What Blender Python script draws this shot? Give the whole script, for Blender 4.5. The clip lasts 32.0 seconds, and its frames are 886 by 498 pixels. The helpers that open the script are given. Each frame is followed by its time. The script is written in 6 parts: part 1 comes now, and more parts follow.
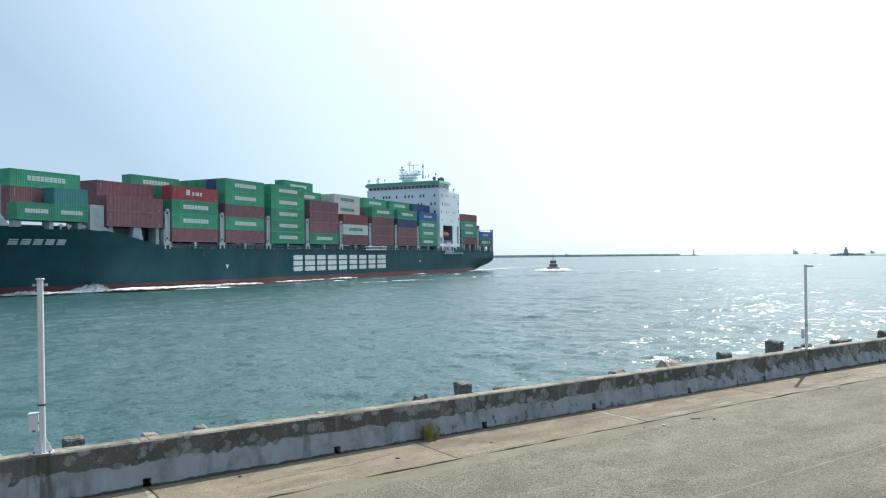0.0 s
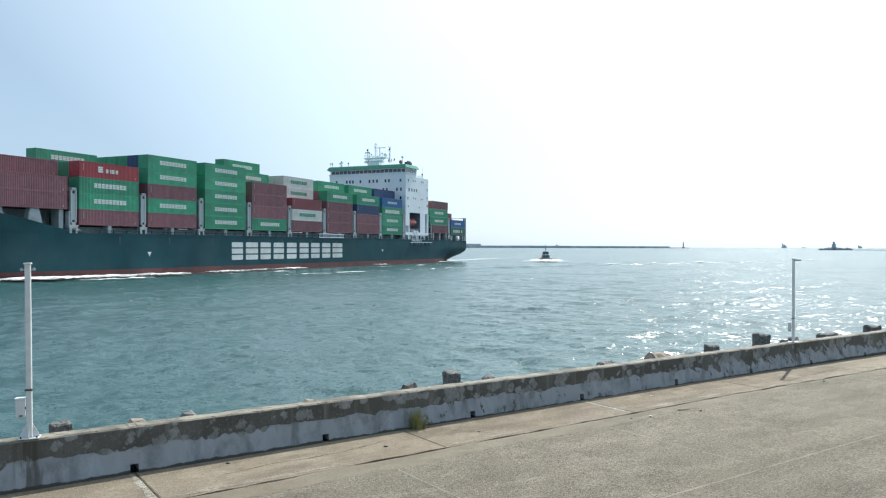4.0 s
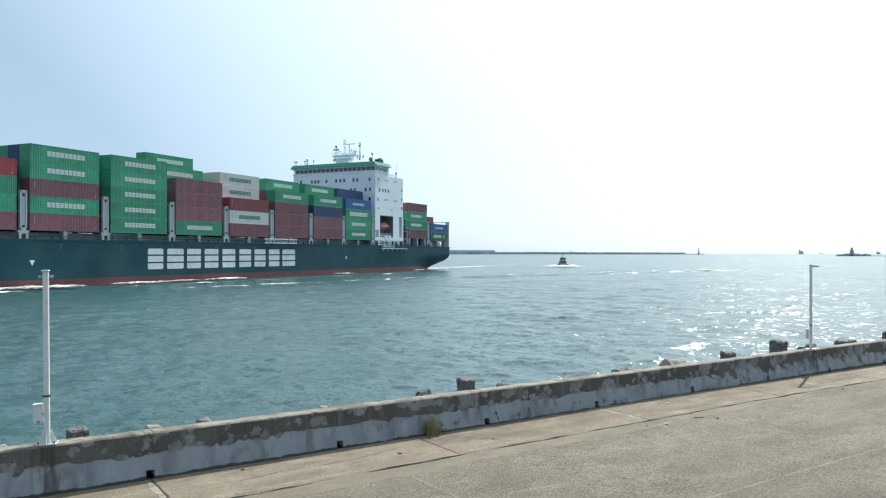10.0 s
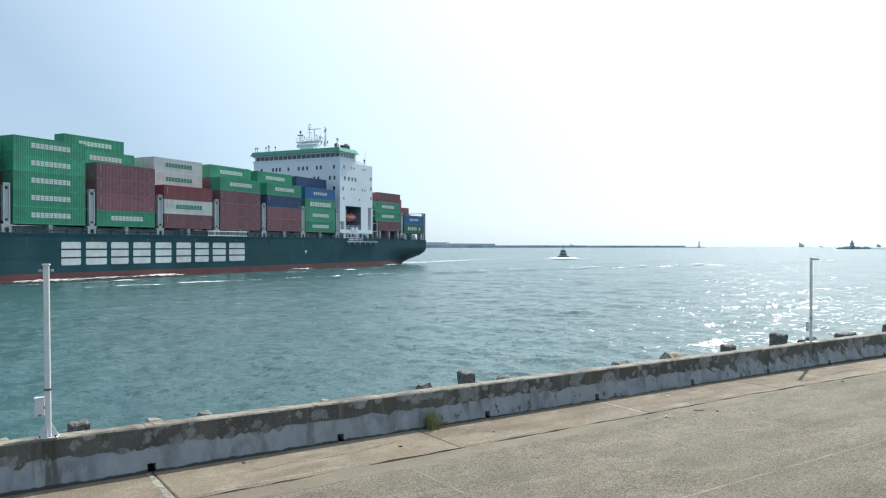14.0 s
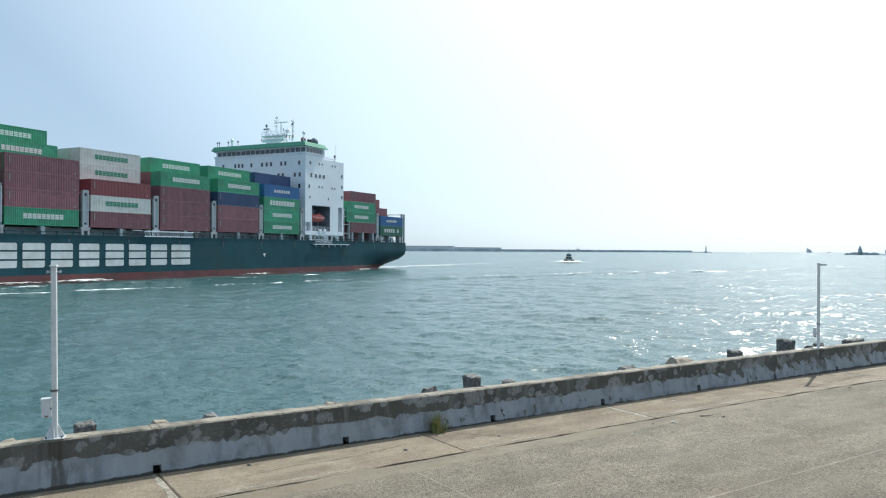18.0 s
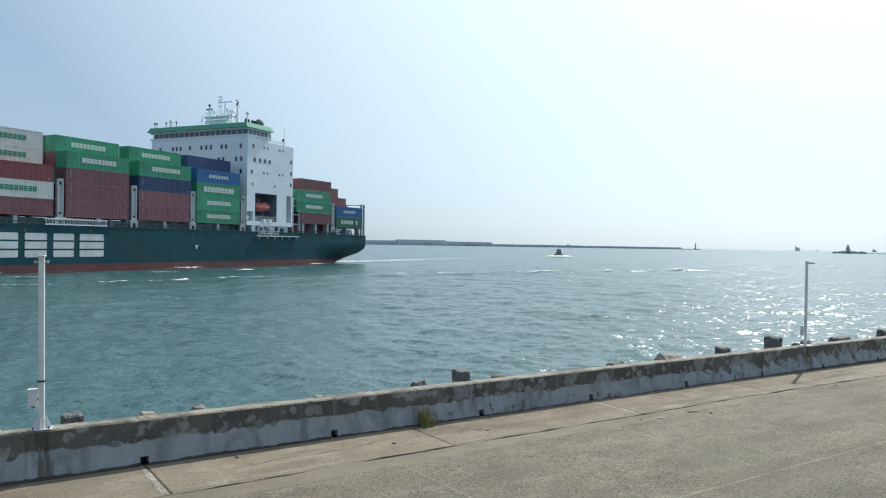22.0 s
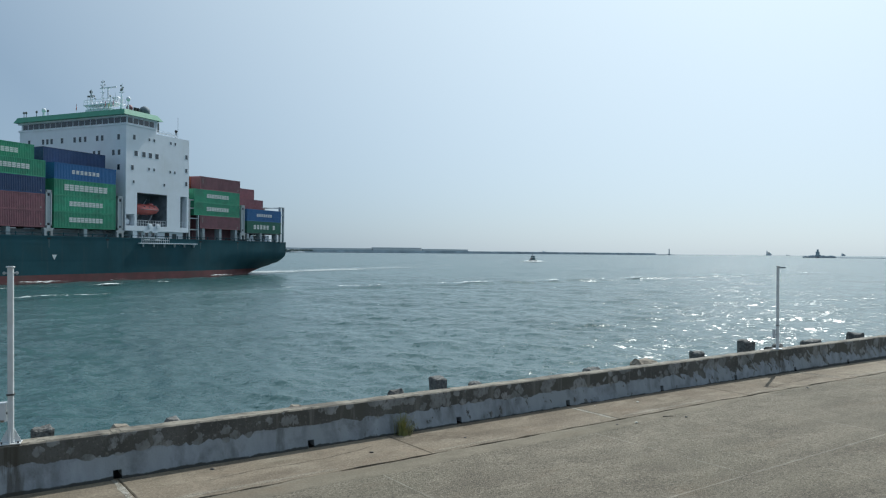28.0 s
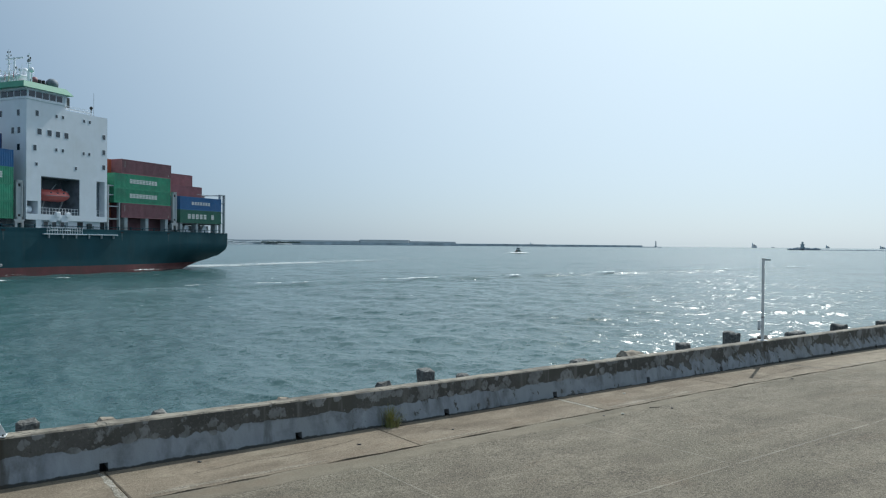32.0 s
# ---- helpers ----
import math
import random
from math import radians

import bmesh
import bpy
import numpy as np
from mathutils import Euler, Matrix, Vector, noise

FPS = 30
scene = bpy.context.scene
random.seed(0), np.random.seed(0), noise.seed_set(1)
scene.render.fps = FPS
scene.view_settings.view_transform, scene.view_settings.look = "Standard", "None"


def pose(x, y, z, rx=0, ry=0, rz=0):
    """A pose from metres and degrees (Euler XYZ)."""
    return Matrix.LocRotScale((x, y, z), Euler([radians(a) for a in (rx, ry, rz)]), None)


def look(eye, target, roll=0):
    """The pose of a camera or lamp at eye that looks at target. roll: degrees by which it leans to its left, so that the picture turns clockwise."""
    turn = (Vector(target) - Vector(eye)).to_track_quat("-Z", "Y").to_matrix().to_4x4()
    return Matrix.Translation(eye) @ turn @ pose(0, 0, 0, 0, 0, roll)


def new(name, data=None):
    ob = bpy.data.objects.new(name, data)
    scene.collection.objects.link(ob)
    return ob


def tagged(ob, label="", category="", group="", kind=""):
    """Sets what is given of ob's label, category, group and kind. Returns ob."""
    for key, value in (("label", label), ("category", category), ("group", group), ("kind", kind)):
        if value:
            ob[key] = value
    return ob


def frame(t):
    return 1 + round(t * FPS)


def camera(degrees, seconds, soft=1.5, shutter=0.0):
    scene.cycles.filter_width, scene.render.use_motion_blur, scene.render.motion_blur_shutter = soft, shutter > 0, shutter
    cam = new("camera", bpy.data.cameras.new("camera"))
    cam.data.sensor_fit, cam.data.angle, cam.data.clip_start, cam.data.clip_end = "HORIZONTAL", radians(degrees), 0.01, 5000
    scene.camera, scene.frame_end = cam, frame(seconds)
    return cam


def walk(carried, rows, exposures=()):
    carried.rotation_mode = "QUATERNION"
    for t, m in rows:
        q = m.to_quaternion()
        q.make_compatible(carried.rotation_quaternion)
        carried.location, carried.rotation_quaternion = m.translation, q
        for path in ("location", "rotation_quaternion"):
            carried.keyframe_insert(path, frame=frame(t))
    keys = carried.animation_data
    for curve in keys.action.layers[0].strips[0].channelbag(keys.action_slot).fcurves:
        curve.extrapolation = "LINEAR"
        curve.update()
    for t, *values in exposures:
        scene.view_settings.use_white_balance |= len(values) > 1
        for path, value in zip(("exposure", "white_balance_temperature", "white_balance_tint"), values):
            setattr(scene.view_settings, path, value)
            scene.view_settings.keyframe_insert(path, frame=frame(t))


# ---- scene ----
EYE = 5.40
cam = camera(60.88, 32.0, soft=1.2)

# seconds, pan to the right, tilt up, lean
AIM = [
    (0, -1.69, 0.58, 0.59), (0.5, -1.85, 0.45, 0.23), (1, -1.68, 0.12, 0.11), (1.5, -1.55, 0.01, 0.07),
    (2, -1.43, -0.02, 0.02), (2.5, -1.13, -0.11, 0.11), (3, -1.07, -0.12, 0.15), (3.5, -0.98, -0.15, -0.15),
    (5.5, -1.17, -0.42, 0.12), (6, -1.52, -0.32, 0.27), (6.5, -1.85, -0.12, 0.25), (7, -1.81, 0.17, 0.38),
    (7.5, -1.66, 0.21, 0.20), (8, -1.83, 0.33, 0.26), (8.5, -2.10, 0.30, 0.04), (9, -2.19, 0.19, -0.10),
    (9.5, -2.04, 0.22, -0.03), (10, -2.04, 0.28, -0.04), (10.5, -1.89, 0.31, -0.06), (11, -1.85, 0.24, 0.00),
    (11.5, -1.60, 0.10, -0.05), (12, -1.66, 0.05, -0.02), (12.5, -1.57, 0.12, -0.04), (13, -1.82, 0.05, -0.01),
    (13.5, -1.97, -0.04, -0.17), (14, -2.06, -0.22, 0.03), (14.5, -2.11, -0.30, -0.07), (16.5, -2.68, -0.06, -0.26),
    (17, -2.48, -0.13, -0.41), (17.5, -2.41, -0.12, -0.06), (18, -2.53, 0.05, -0.28), (18.5, -2.58, 0.10, -0.68),
    (19, -2.69, -0.24, -1.00), (19.5, -2.56, -0.46, -0.67), (20, -2.19, -0.38, -0.67), (20.5, -1.68, -0.45, -0.89),
    (21, -1.55, -0.34, -0.91), (21.5, -1.47, -0.34, -0.90), (22, -1.81, -0.38, -0.91), (22.5, -1.88, -0.52, -0.71),
    (23, -1.59, -0.59, -0.87), (23.5, -1.49, -0.63, -0.78), (24, -1.13, -0.47, -0.72), (24.5, -0.77, -0.21, -0.77),
    (25, -0.67, -0.02, -0.62), (25.5, -0.57, 0.02, -0.40), (27.5, -0.06, 0.23, -0.40), (28, 0.00, 0.21, -0.46),
    (28.5, -0.16, -0.10, -0.34), (29, -0.02, -0.43, -0.77), (29.5, 0.21, -0.59, -0.73), (30, 0.53, -0.63, -0.73),
    (30.5, 0.67, -0.64, -0.72), (31, 0.75, -0.75, -0.80), (31.5, 0.97, -0.59, -0.48), (32, 0.94, -0.37, -0.47),
]


def aim(pan, tilt, roll):
    return pose(0, 0, EYE, 0, 0, -pan) @ pose(0, 0, 0, 90 + tilt) @ pose(0, 0, 0, 0, 0, -roll)


walk(cam, [(t, aim(a, b, c)) for t, a, b, c in AIM],
     exposures=[(0, 0.72, 6450, 6), (10, 0.72, 6450, 6), (17, 0.68, 6450, 6), (20, 0.58, 6400, 6), (21, 0.49, 6400, 6), (23, 0.39, 6350, 6), (25, 0.22, 6300, 5), (28, 0.06, 6250, 5), (32, 0.08, 6250, 5)])

# ---- light ----
SUN_AZ, SUN_EL = 29.3, 47.0
world = bpy.data.worlds.new("world")
scene.world = world
world.use_nodes = True
wn = world.node_tree
sky = wn.nodes.new("ShaderNodeTexSky")
sky.sky_type, sky.sun_disc = "NISHITA", False
sky.sun_elevation, sky.sun_rotation = radians(SUN_EL), radians(SUN_AZ)
sky.altitude, sky.air_density, sky.dust_density, sky.ozone_density = 0, 0.8, 1.2, 3.0
wn.nodes["Background"].inputs["Strength"].default_value = 0.142
pale = wn.nodes.new("ShaderNodeHueSaturation")
pale.inputs["Saturation"].default_value = 0.8
wn.links.new(sky.outputs[0], pale.inputs["Color"])
# bright sea haze over the whole sky, whitest round the sun and fading evenly away from it
sun_way = Vector((math.sin(radians(SUN_AZ)) * math.cos(radians(SUN_EL)), math.cos(radians(SUN_AZ)) * math.cos(radians(SUN_EL)), math.sin(radians(SUN_EL))))
facing = wn.nodes.new("ShaderNodeVectorMath")
facing.operation = "DOT_PRODUCT"
facing.inputs[1].default_value = sun_way
wn.links.new(wn.nodes.new("ShaderNodeTexCoord").outputs["Generated"], facing.inputs[0])
aureole = wn.nodes.new("ShaderNodeValToRGB")
aureole.color_ramp.elements[0].position, aureole.color_ramp.elements[0].color = 0.49, (1.76 / 8, 2.38 / 8, 3.08 / 8, 1)
aureole.color_ramp.elements[1].position, aureole.color_ramp.elements[1].color = 0.88, (5.45 / 8, 6.2 / 8, 6.7 / 8, 1)
wn.links.new(facing.outputs["Value"], aureole.inputs[0])
haze = wn.nodes.new("ShaderNodeVectorMath")
haze.operation = "SCALE"
haze.inputs["Scale"].default_value = 8.0
wn.links.new(aureole.outputs[0], haze.inputs[0])
veil = wn.nodes.new("ShaderNodeMix")
veil.data_type = "RGBA"
veil.inputs["Factor"].default_value = 0.8
wn.links.new(haze.outputs[0], veil.inputs["B"])
wn.links.new(pale.outputs[0], veil.inputs["A"])
wn.links.new(veil.outputs["Result"], wn.nodes["Background"].inputs["Color"])
sun_data = bpy.data.lights.new("sun", "SUN")
sun_data.energy, sun_data.angle, sun_data.color = 3.3, radians(0.6), (1.0, 0.97, 0.93)
sun = new("sun", sun_data)
sun.matrix_world = look(sun_way * 300, (0, 0, 0))


# ---- mesh helpers ----
class Geo:
    """Collects vertices and faces of one mesh."""

    def __init__(self):
        self.v, self.f = [], []

    def add(self, vs, fs):
        n = len(self.v)
        self.v += [tuple(p) for p in vs]
        self.f += [tuple(n + i for i in q) for q in fs]
        return self

    def box(self, x0, x1, y0, y1, z0, z1):
        return self.add([(x0, y0, z0), (x1, y0, z0), (x1, y1, z0), (x0, y1, z0), (x0, y0, z1), (x1, y0, z1), (x1, y1, z1), (x0, y1, z1)],
                        [(3, 2, 1, 0), (4, 5, 6, 7), (0, 1, 5, 4), (1, 2, 6, 5), (2, 3, 7, 6), (3, 0, 4, 7)])

    def chamfer_box(self, x0, x1, y0, y1, z0, z1, c):
        """A box whose upright and top edges are cut off by c."""
        ring = [(x0 + c, y0), (x1 - c, y0), (x1, y0 + c), (x1, y1 - c), (x1 - c, y1), (x0 + c, y1), (x0, y1 - c), (x0, y0 + c)]
        mx, my = (x0 + x1) / 2, (y0 + y1) / 2
        top = [(x + (c if x < mx else -c) * 0.7, y + (c if y < my else -c) * 0.7, z1) for x, y in ring]
        vs = [(x, y, z0) for x, y in ring] + [(x, y, z1 - c) for x, y in ring] + top
        fs = [tuple(range(7, -1, -1)), tuple(range(16, 24))]
        for k in (0, 8):
            fs += [(k + i, k + (i + 1) % 8, k + 8 + (i + 1) % 8, k + 8 + i) for i in range(8)]
        return self.add(vs, fs)

    def rod(self, a, b, r, n=8, r2=None):
        a, b = Vector(a), Vector(b)
        d = (b - a).normalized()
        s = d.orthogonal().normalized()
        w = d.cross(s)
        r2 = r if r2 is None else r2
        vs = []
        for p, q in ((a, r), (b, r2)):
            vs += [p + (s * math.cos(2 * math.pi * i / n) + w * math.sin(2 * math.pi * i / n)) * q for i in range(n)]
        fs = [(i, (i + 1) % n, n + (i + 1) % n, n + i) for i in range(n)] + [tuple(range(n - 1, -1, -1)), tuple(range(n, 2 * n))]
        return self.add(vs, fs)

    def ball(self, c, rx, ry, rz, n=12, m=8):
        vs = [(c[0], c[1], c[2] - rz)]
        for j in range(1, m):
            p = math.pi * j / m
            vs += [(c[0] + rx * math.sin(p) * math.cos(2 * math.pi * i / n), c[1] + ry * math.sin(p) * math.sin(2 * math.pi * i / n), c[2] - rz * math.cos(p)) for i in range(n)]
        vs.append((c[0], c[1], c[2] + rz))
        e = len(vs) - 1
        fs = [(0, 1 + (i + 1) % n, 1 + i) for i in range(n)]
        for j in range(m - 2):
            k = 1 + j * n
            fs += [(k + i, k + (i + 1) % n, k + n + (i + 1) % n, k + n + i) for i in range(n)]
        k = 1 + (m - 2) * n
        fs += [(k + i, k + (i + 1) % n, e) for i in range(n)]
        return self.add(vs, fs)

    def prism(self, outline, y0, y1):
        """An outline in x and z, given counter-clockwise as seen from -y, drawn out along y."""
        n = len(outline)
        vs = [(x, y0, z) for x, z in outline] + [(x, y1, z) for x, z in outline]
        fs = [tuple(range(n)), tuple(range(2 * n - 1, n - 1, -1))] + [(i, n + i, n + (i + 1) % n, (i + 1) % n) for i in range(n)]
        return self.add(vs, fs)

    def mesh(self, name, material, smooth=False, bevel=0.0):
        me = bpy.data.meshes.new(name)
        me.from_pydata(self.v, [], self.f)
        if bevel:
            bm = bmesh.new()
            bm.from_mesh(me)
            bmesh.ops.bevel(bm, geom=bm.edges[:], offset=bevel, segments=1, affect="EDGES", clamp_overlap=True)
            bm.to_mesh(me)
            bm.free()
        for m in (material if isinstance(material, (list, tuple)) else [material]):
            me.materials.append(m)
        if smooth:
            me.polygons.foreach_set("use_smooth", [True] * len(me.polygons))
        me.update()
        return me


def part(name, geo, material, parent, label="", smooth=False, bevel=0.0):
    me = geo if isinstance(geo, bpy.types.Mesh) else geo.mesh(name, material, smooth, bevel)
    ob = new(name, me)
    ob.parent = parent
    return tagged(ob, label)


def thing(name, label, category, group="", kind="", m=None, mesh=None):
    ob = tagged(new(name, mesh), label, category, group, kind)
    if m is not None:
        ob.matrix_basis = m
    return ob


# ---- materials ----
def shader(name, colour, rough=0.6, metal=0.0, grain=0.0, scale=6.0, stain=None, stain_scale=0.6, stain_amount=0.5, bump=0.0, bump_scale=40.0, vary=0.0, streak=0.0, spec=0.5):
    """Paint, metal or stone: grain and stains at two sizes, a fine relief, and a change of shade from object to object."""
    mt = bpy.data.materials.new(name)
    mt.use_nodes = True
    nt = mt.node_tree
    bs = nt.nodes["Principled BSDF"]
    bs.inputs["Roughness"].default_value, bs.inputs["Metallic"].default_value = rough, metal
    bs.inputs["Specular IOR Level"].default_value = spec
    co = nt.nodes.new("ShaderNodeTexCoord").outputs["Object"]
    rgb = nt.nodes.new("ShaderNodeRGB")
    rgb.outputs[0].default_value = (*colour, 1)
    out = rgb.outputs[0]

    def noise_fac(sc, detail, low, high, squash=None):
        src = co
        if squash:
            mp = nt.nodes.new("ShaderNodeMapping")
            mp.inputs["Scale"].default_value = squash
            nt.links.new(co, mp.inputs[0])
            src = mp.outputs[0]
        tx = nt.nodes.new("ShaderNodeTexNoise")
        tx.inputs["Scale"].default_value, tx.inputs["Detail"].default_value = sc, detail
        nt.links.new(src, tx.inputs["Vector"])
        rp = nt.nodes.new("ShaderNodeMapRange")
        rp.inputs["From Min"].default_value, rp.inputs["From Max"].default_value = low, high
        nt.links.new(tx.outputs["Fac"], rp.inputs["Value"])
        return rp.outputs[0]

    def mix(fac, a, b, amount=1.0, mode="MIX"):
        mx = nt.nodes.new("ShaderNodeMix")
        mx.data_type, mx.blend_type = "RGBA", mode
        if amount != 1.0:
            mu = nt.nodes.new("ShaderNodeMath")
            mu.operation = "MULTIPLY"
            mu.inputs[1].default_value = amount
            nt.links.new(fac, mu.inputs[0])
            fac = mu.outputs[0]
        nt.links.new(fac, mx.inputs["Factor"])
        nt.links.new(a, mx.inputs["A"])
        if isinstance(b, tuple):
            mx.inputs["B"].default_value = (*b, 1)
        else:
            nt.links.new(b, mx.inputs["B"])
        return mx.outputs["Result"]

    if grain:
        out = mix(noise_fac(scale, 6, 0.35, 0.65), out, tuple(c * (1 - grain) for c in colour))
    if stain:
        out = mix(noise_fac(stain_scale, 5, 0.5, 0.68), out, stain, stain_amount)
    if streak:
        out = mix(noise_fac(1.0, 4, 0.56, 0.72, (1.6, 1.6, 0.12)), out, stain or tuple(c * 0.5 for c in colour), streak)
    if vary:
        oi = nt.nodes.new("ShaderNodeObjectInfo")
        hs = nt.nodes.new("ShaderNodeHueSaturation")
        rp = nt.nodes.new("ShaderNodeMapRange")
        rp.inputs["To Min"].default_value, rp.inputs["To Max"].default_value = 1 - vary, 1 + vary
        nt.links.new(oi.outputs["Random"], rp.inputs["Value"])
        nt.links.new(rp.outputs[0], hs.inputs["Value"])
        nt.links.new(out, hs.inputs["Color"])
        out = hs.outputs[0]
    nt.links.new(out, bs.inputs["Base Color"])
    if bump:
        bt = nt.nodes.new("ShaderNodeTexNoise")
        bt.inputs["Scale"].default_value, bt.inputs["Detail"].default_value = bump_scale, 5
        nt.links.new(co, bt.inputs["Vector"])
        bp = nt.nodes.new("ShaderNodeBump")
        bp.inputs["Strength"].default_value, bp.inputs["Distance"].default_value = bump, 0.02
        nt.links.new(bt.outputs["Fac"], bp.inputs["Height"])
        nt.links.new(bp.outputs[0], bs.inputs["Normal"])
    return mt


HULL_GREEN = shader("hull_green", (0.024, 0.082, 0.100), 0.6, spec=0.12, grain=0.22, scale=0.25, stain=(0.05, 0.085, 0.09), stain_scale=0.12, stain_amount=0.35, streak=0.3, bump=0.2, bump_scale=1.5)
BOOT_RED = shader("boot_top_red", (0.155, 0.045, 0.045), 0.6, grain=0.3, scale=0.6, stain=(0.10, 0.05, 0.045), stain_scale=0.3, stain_amount=0.6, streak=0.3)
SHIP_WHITE = shader("ship_white", (0.8, 0.835, 0.88), 0.5, grain=0.05, scale=0.8, stain=(0.6, 0.6, 0.57), stain_scale=0.15, stain_amount=0.25, streak=0.12)
LETTER_WHITE = shader("letter_white", (0.72, 0.74, 0.73), 0.55, grain=0.12, scale=1.2, stain=(0.45, 0.4, 0.33), stain_scale=0.35, stain_amount=0.4, streak=0.2)
LETTER_STAIN = shader("pale_run", (0.045, 0.10, 0.112), 0.7, grain=0.3, scale=3)
SHIP_GREY = shader("ship_grey", (0.42, 0.46, 0.48), 0.55, grain=0.15, scale=1.5, stain=(0.22, 0.17, 0.13), stain_scale=0.5, stain_amount=0.4)
# shade inside the bays put into a colour; also the paint of dark grey fittings
BAY_SHADE_AND_GREY = shader("bay_shade_and_grey", (0.2, 0.24, 0.275), 0.7, grain=0.3, scale=1.0, stain=(0.07, 0.08, 0.09), stain_scale=0.5, stain_amount=0.5, streak=0.3)
DECK_DARK = shader("deck_dark", (0.07, 0.085, 0.085), 0.7, grain=0.3, scale=1.0)
ROOF_GREEN = shader("roof_green", (0.09, 0.34, 0.22), 0.5, grain=0.15, scale=1.0)
GLASS_DARK = shader("window_glass", (0.022, 0.034, 0.048), 0.08, spec=0.8)
BLACK = shader("matt_black", (0.015, 0.016, 0.018), 0.6, grain=0.2)
LIFEBOAT_RED = shader("lifeboat_orange", (0.56, 0.125, 0.11), 0.45, grain=0.12, scale=2)
FLAG_RED = shader("flag_red", (0.62, 0.05, 0.07), 0.8, grain=0.15)
FLAG_YELLOW = shader("flag_yellow", (0.62, 0.48, 0.06), 0.8, grain=0.15)
BUOY_ORANGE = shader("signal_orange", (0.6, 0.1, 0.05), 0.45, grain=0.1)
BOX = {
    "green": shader("container_green", (0.05, 0.32, 0.18), 0.5, grain=0.2, scale=1.2, stain=(0.055, 0.2, 0.125), stain_scale=0.4, stain_amount=0.5, vary=0.16, streak=0.15),
    "maroon": shader("container_maroon", (0.25, 0.1, 0.118), 0.55, grain=0.25, scale=1.2, stain=(0.19, 0.095, 0.098), stain_scale=0.4, stain_amount=0.5, vary=0.16, streak=0.2),
    "dark_red": shader("container_dark_red", (0.21, 0.05, 0.058), 0.5, grain=0.15, scale=1.2, vary=0.1, streak=0.15),
    "red": shader("container_red", (0.33, 0.045, 0.055), 0.5, grain=0.15, scale=1.2, vary=0.1, streak=0.15),
    "white": shader("container_white", (0.62, 0.63, 0.6), 0.5, grain=0.08, scale=1.2, stain=(0.4, 0.36, 0.3), stain_scale=0.5, stain_amount=0.35, vary=0.05, streak=0.2),
    "navy": shader("container_navy", (0.03, 0.065, 0.16), 0.5, grain=0.2, scale=1.2, vary=0.15, streak=0.15),
    "blue": shader("container_blue", (0.025, 0.13, 0.32), 0.5, grain=0.15, scale=1.2, vary=0.1, streak=0.15),
    "teal": shader("container_teal", (0.06, 0.24, 0.24), 0.5, grain=0.15, scale=1.2, streak=0.15),
    "orange": shader("container_orange", (0.4, 0.1, 0.05), 0.5, grain=0.15, scale=1.2, streak=0.15),
    "dark_green": shader("container_dark_green", (0.028, 0.14, 0.095), 0.5, grain=0.15, scale=1.2, streak=0.15),
}
MARK_WHITE = shader("marking_white", (0.68, 0.70, 0.68), 0.6, grain=0.15, scale=4)
MARK_GREEN = shader("marking_green", (0.02, 0.22, 0.13), 0.6, grain=0.1, scale=4)
GALVANISED = shader("white_post_paint", (0.66, 0.68, 0.68), 0.45, grain=0.1, scale=9, stain=(0.4, 0.36, 0.3), stain_scale=5, stain_amount=0.3)
BOX_GREY = shader("box_plastic", (0.62, 0.65, 0.67), 0.5, grain=0.06, scale=8)
STONE = shader("block_concrete", (0.23, 0.225, 0.21), 0.9, grain=0.68, scale=18, stain=(0.09, 0.09, 0.085), stain_scale=3.5, stain_amount=0.8, bump=1.0, bump_scale=26, vary=0.2)
TAN_STONE = shader("pale_rubble", (0.32, 0.27, 0.21), 0.9, grain=0.4, scale=12, stain=(0.14, 0.12, 0.1), stain_scale=4, bump=1.0, bump_scale=30, vary=0.15)
# haze over the distance is mixed into these paler, bluer far colours
FAR_WALL_HAZED = shader("far_breakwater_hazed", (0.44, 0.5, 0.53), 0.9, grain=0.3, scale=0.05, vary=0.1)
FAR_DARK_HAZED = shader("far_dark_hazed", (0.46, 0.52, 0.55), 0.9, grain=0.3, scale=0.2)
FAR_PALE_HAZED = shader("far_pale_hazed", (0.62, 0.63, 0.63), 0.8, grain=0.1, scale=0.1)
FAR_HULL_HAZED = shader("far_ship_hazed", (0.8, 0.83, 0.85), 0.8, grain=0.15, scale=0.2)
FAR_RUST_HAZED = shader("far_rust_hazed", (0.62, 0.55, 0.53), 0.8, grain=0.1, scale=0.1)
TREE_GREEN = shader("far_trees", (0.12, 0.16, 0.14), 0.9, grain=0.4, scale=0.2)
# boat paints lightened to hold the haze that lies before the boat
TUG_DARK_HAZED = shader("boat_dark_hazed", (0.15, 0.18, 0.185), 0.5, grain=0.2)
TUG_GREEN_HAZED = shader("boat_green_hazed", (0.21, 0.30, 0.28), 0.5, grain=0.2)

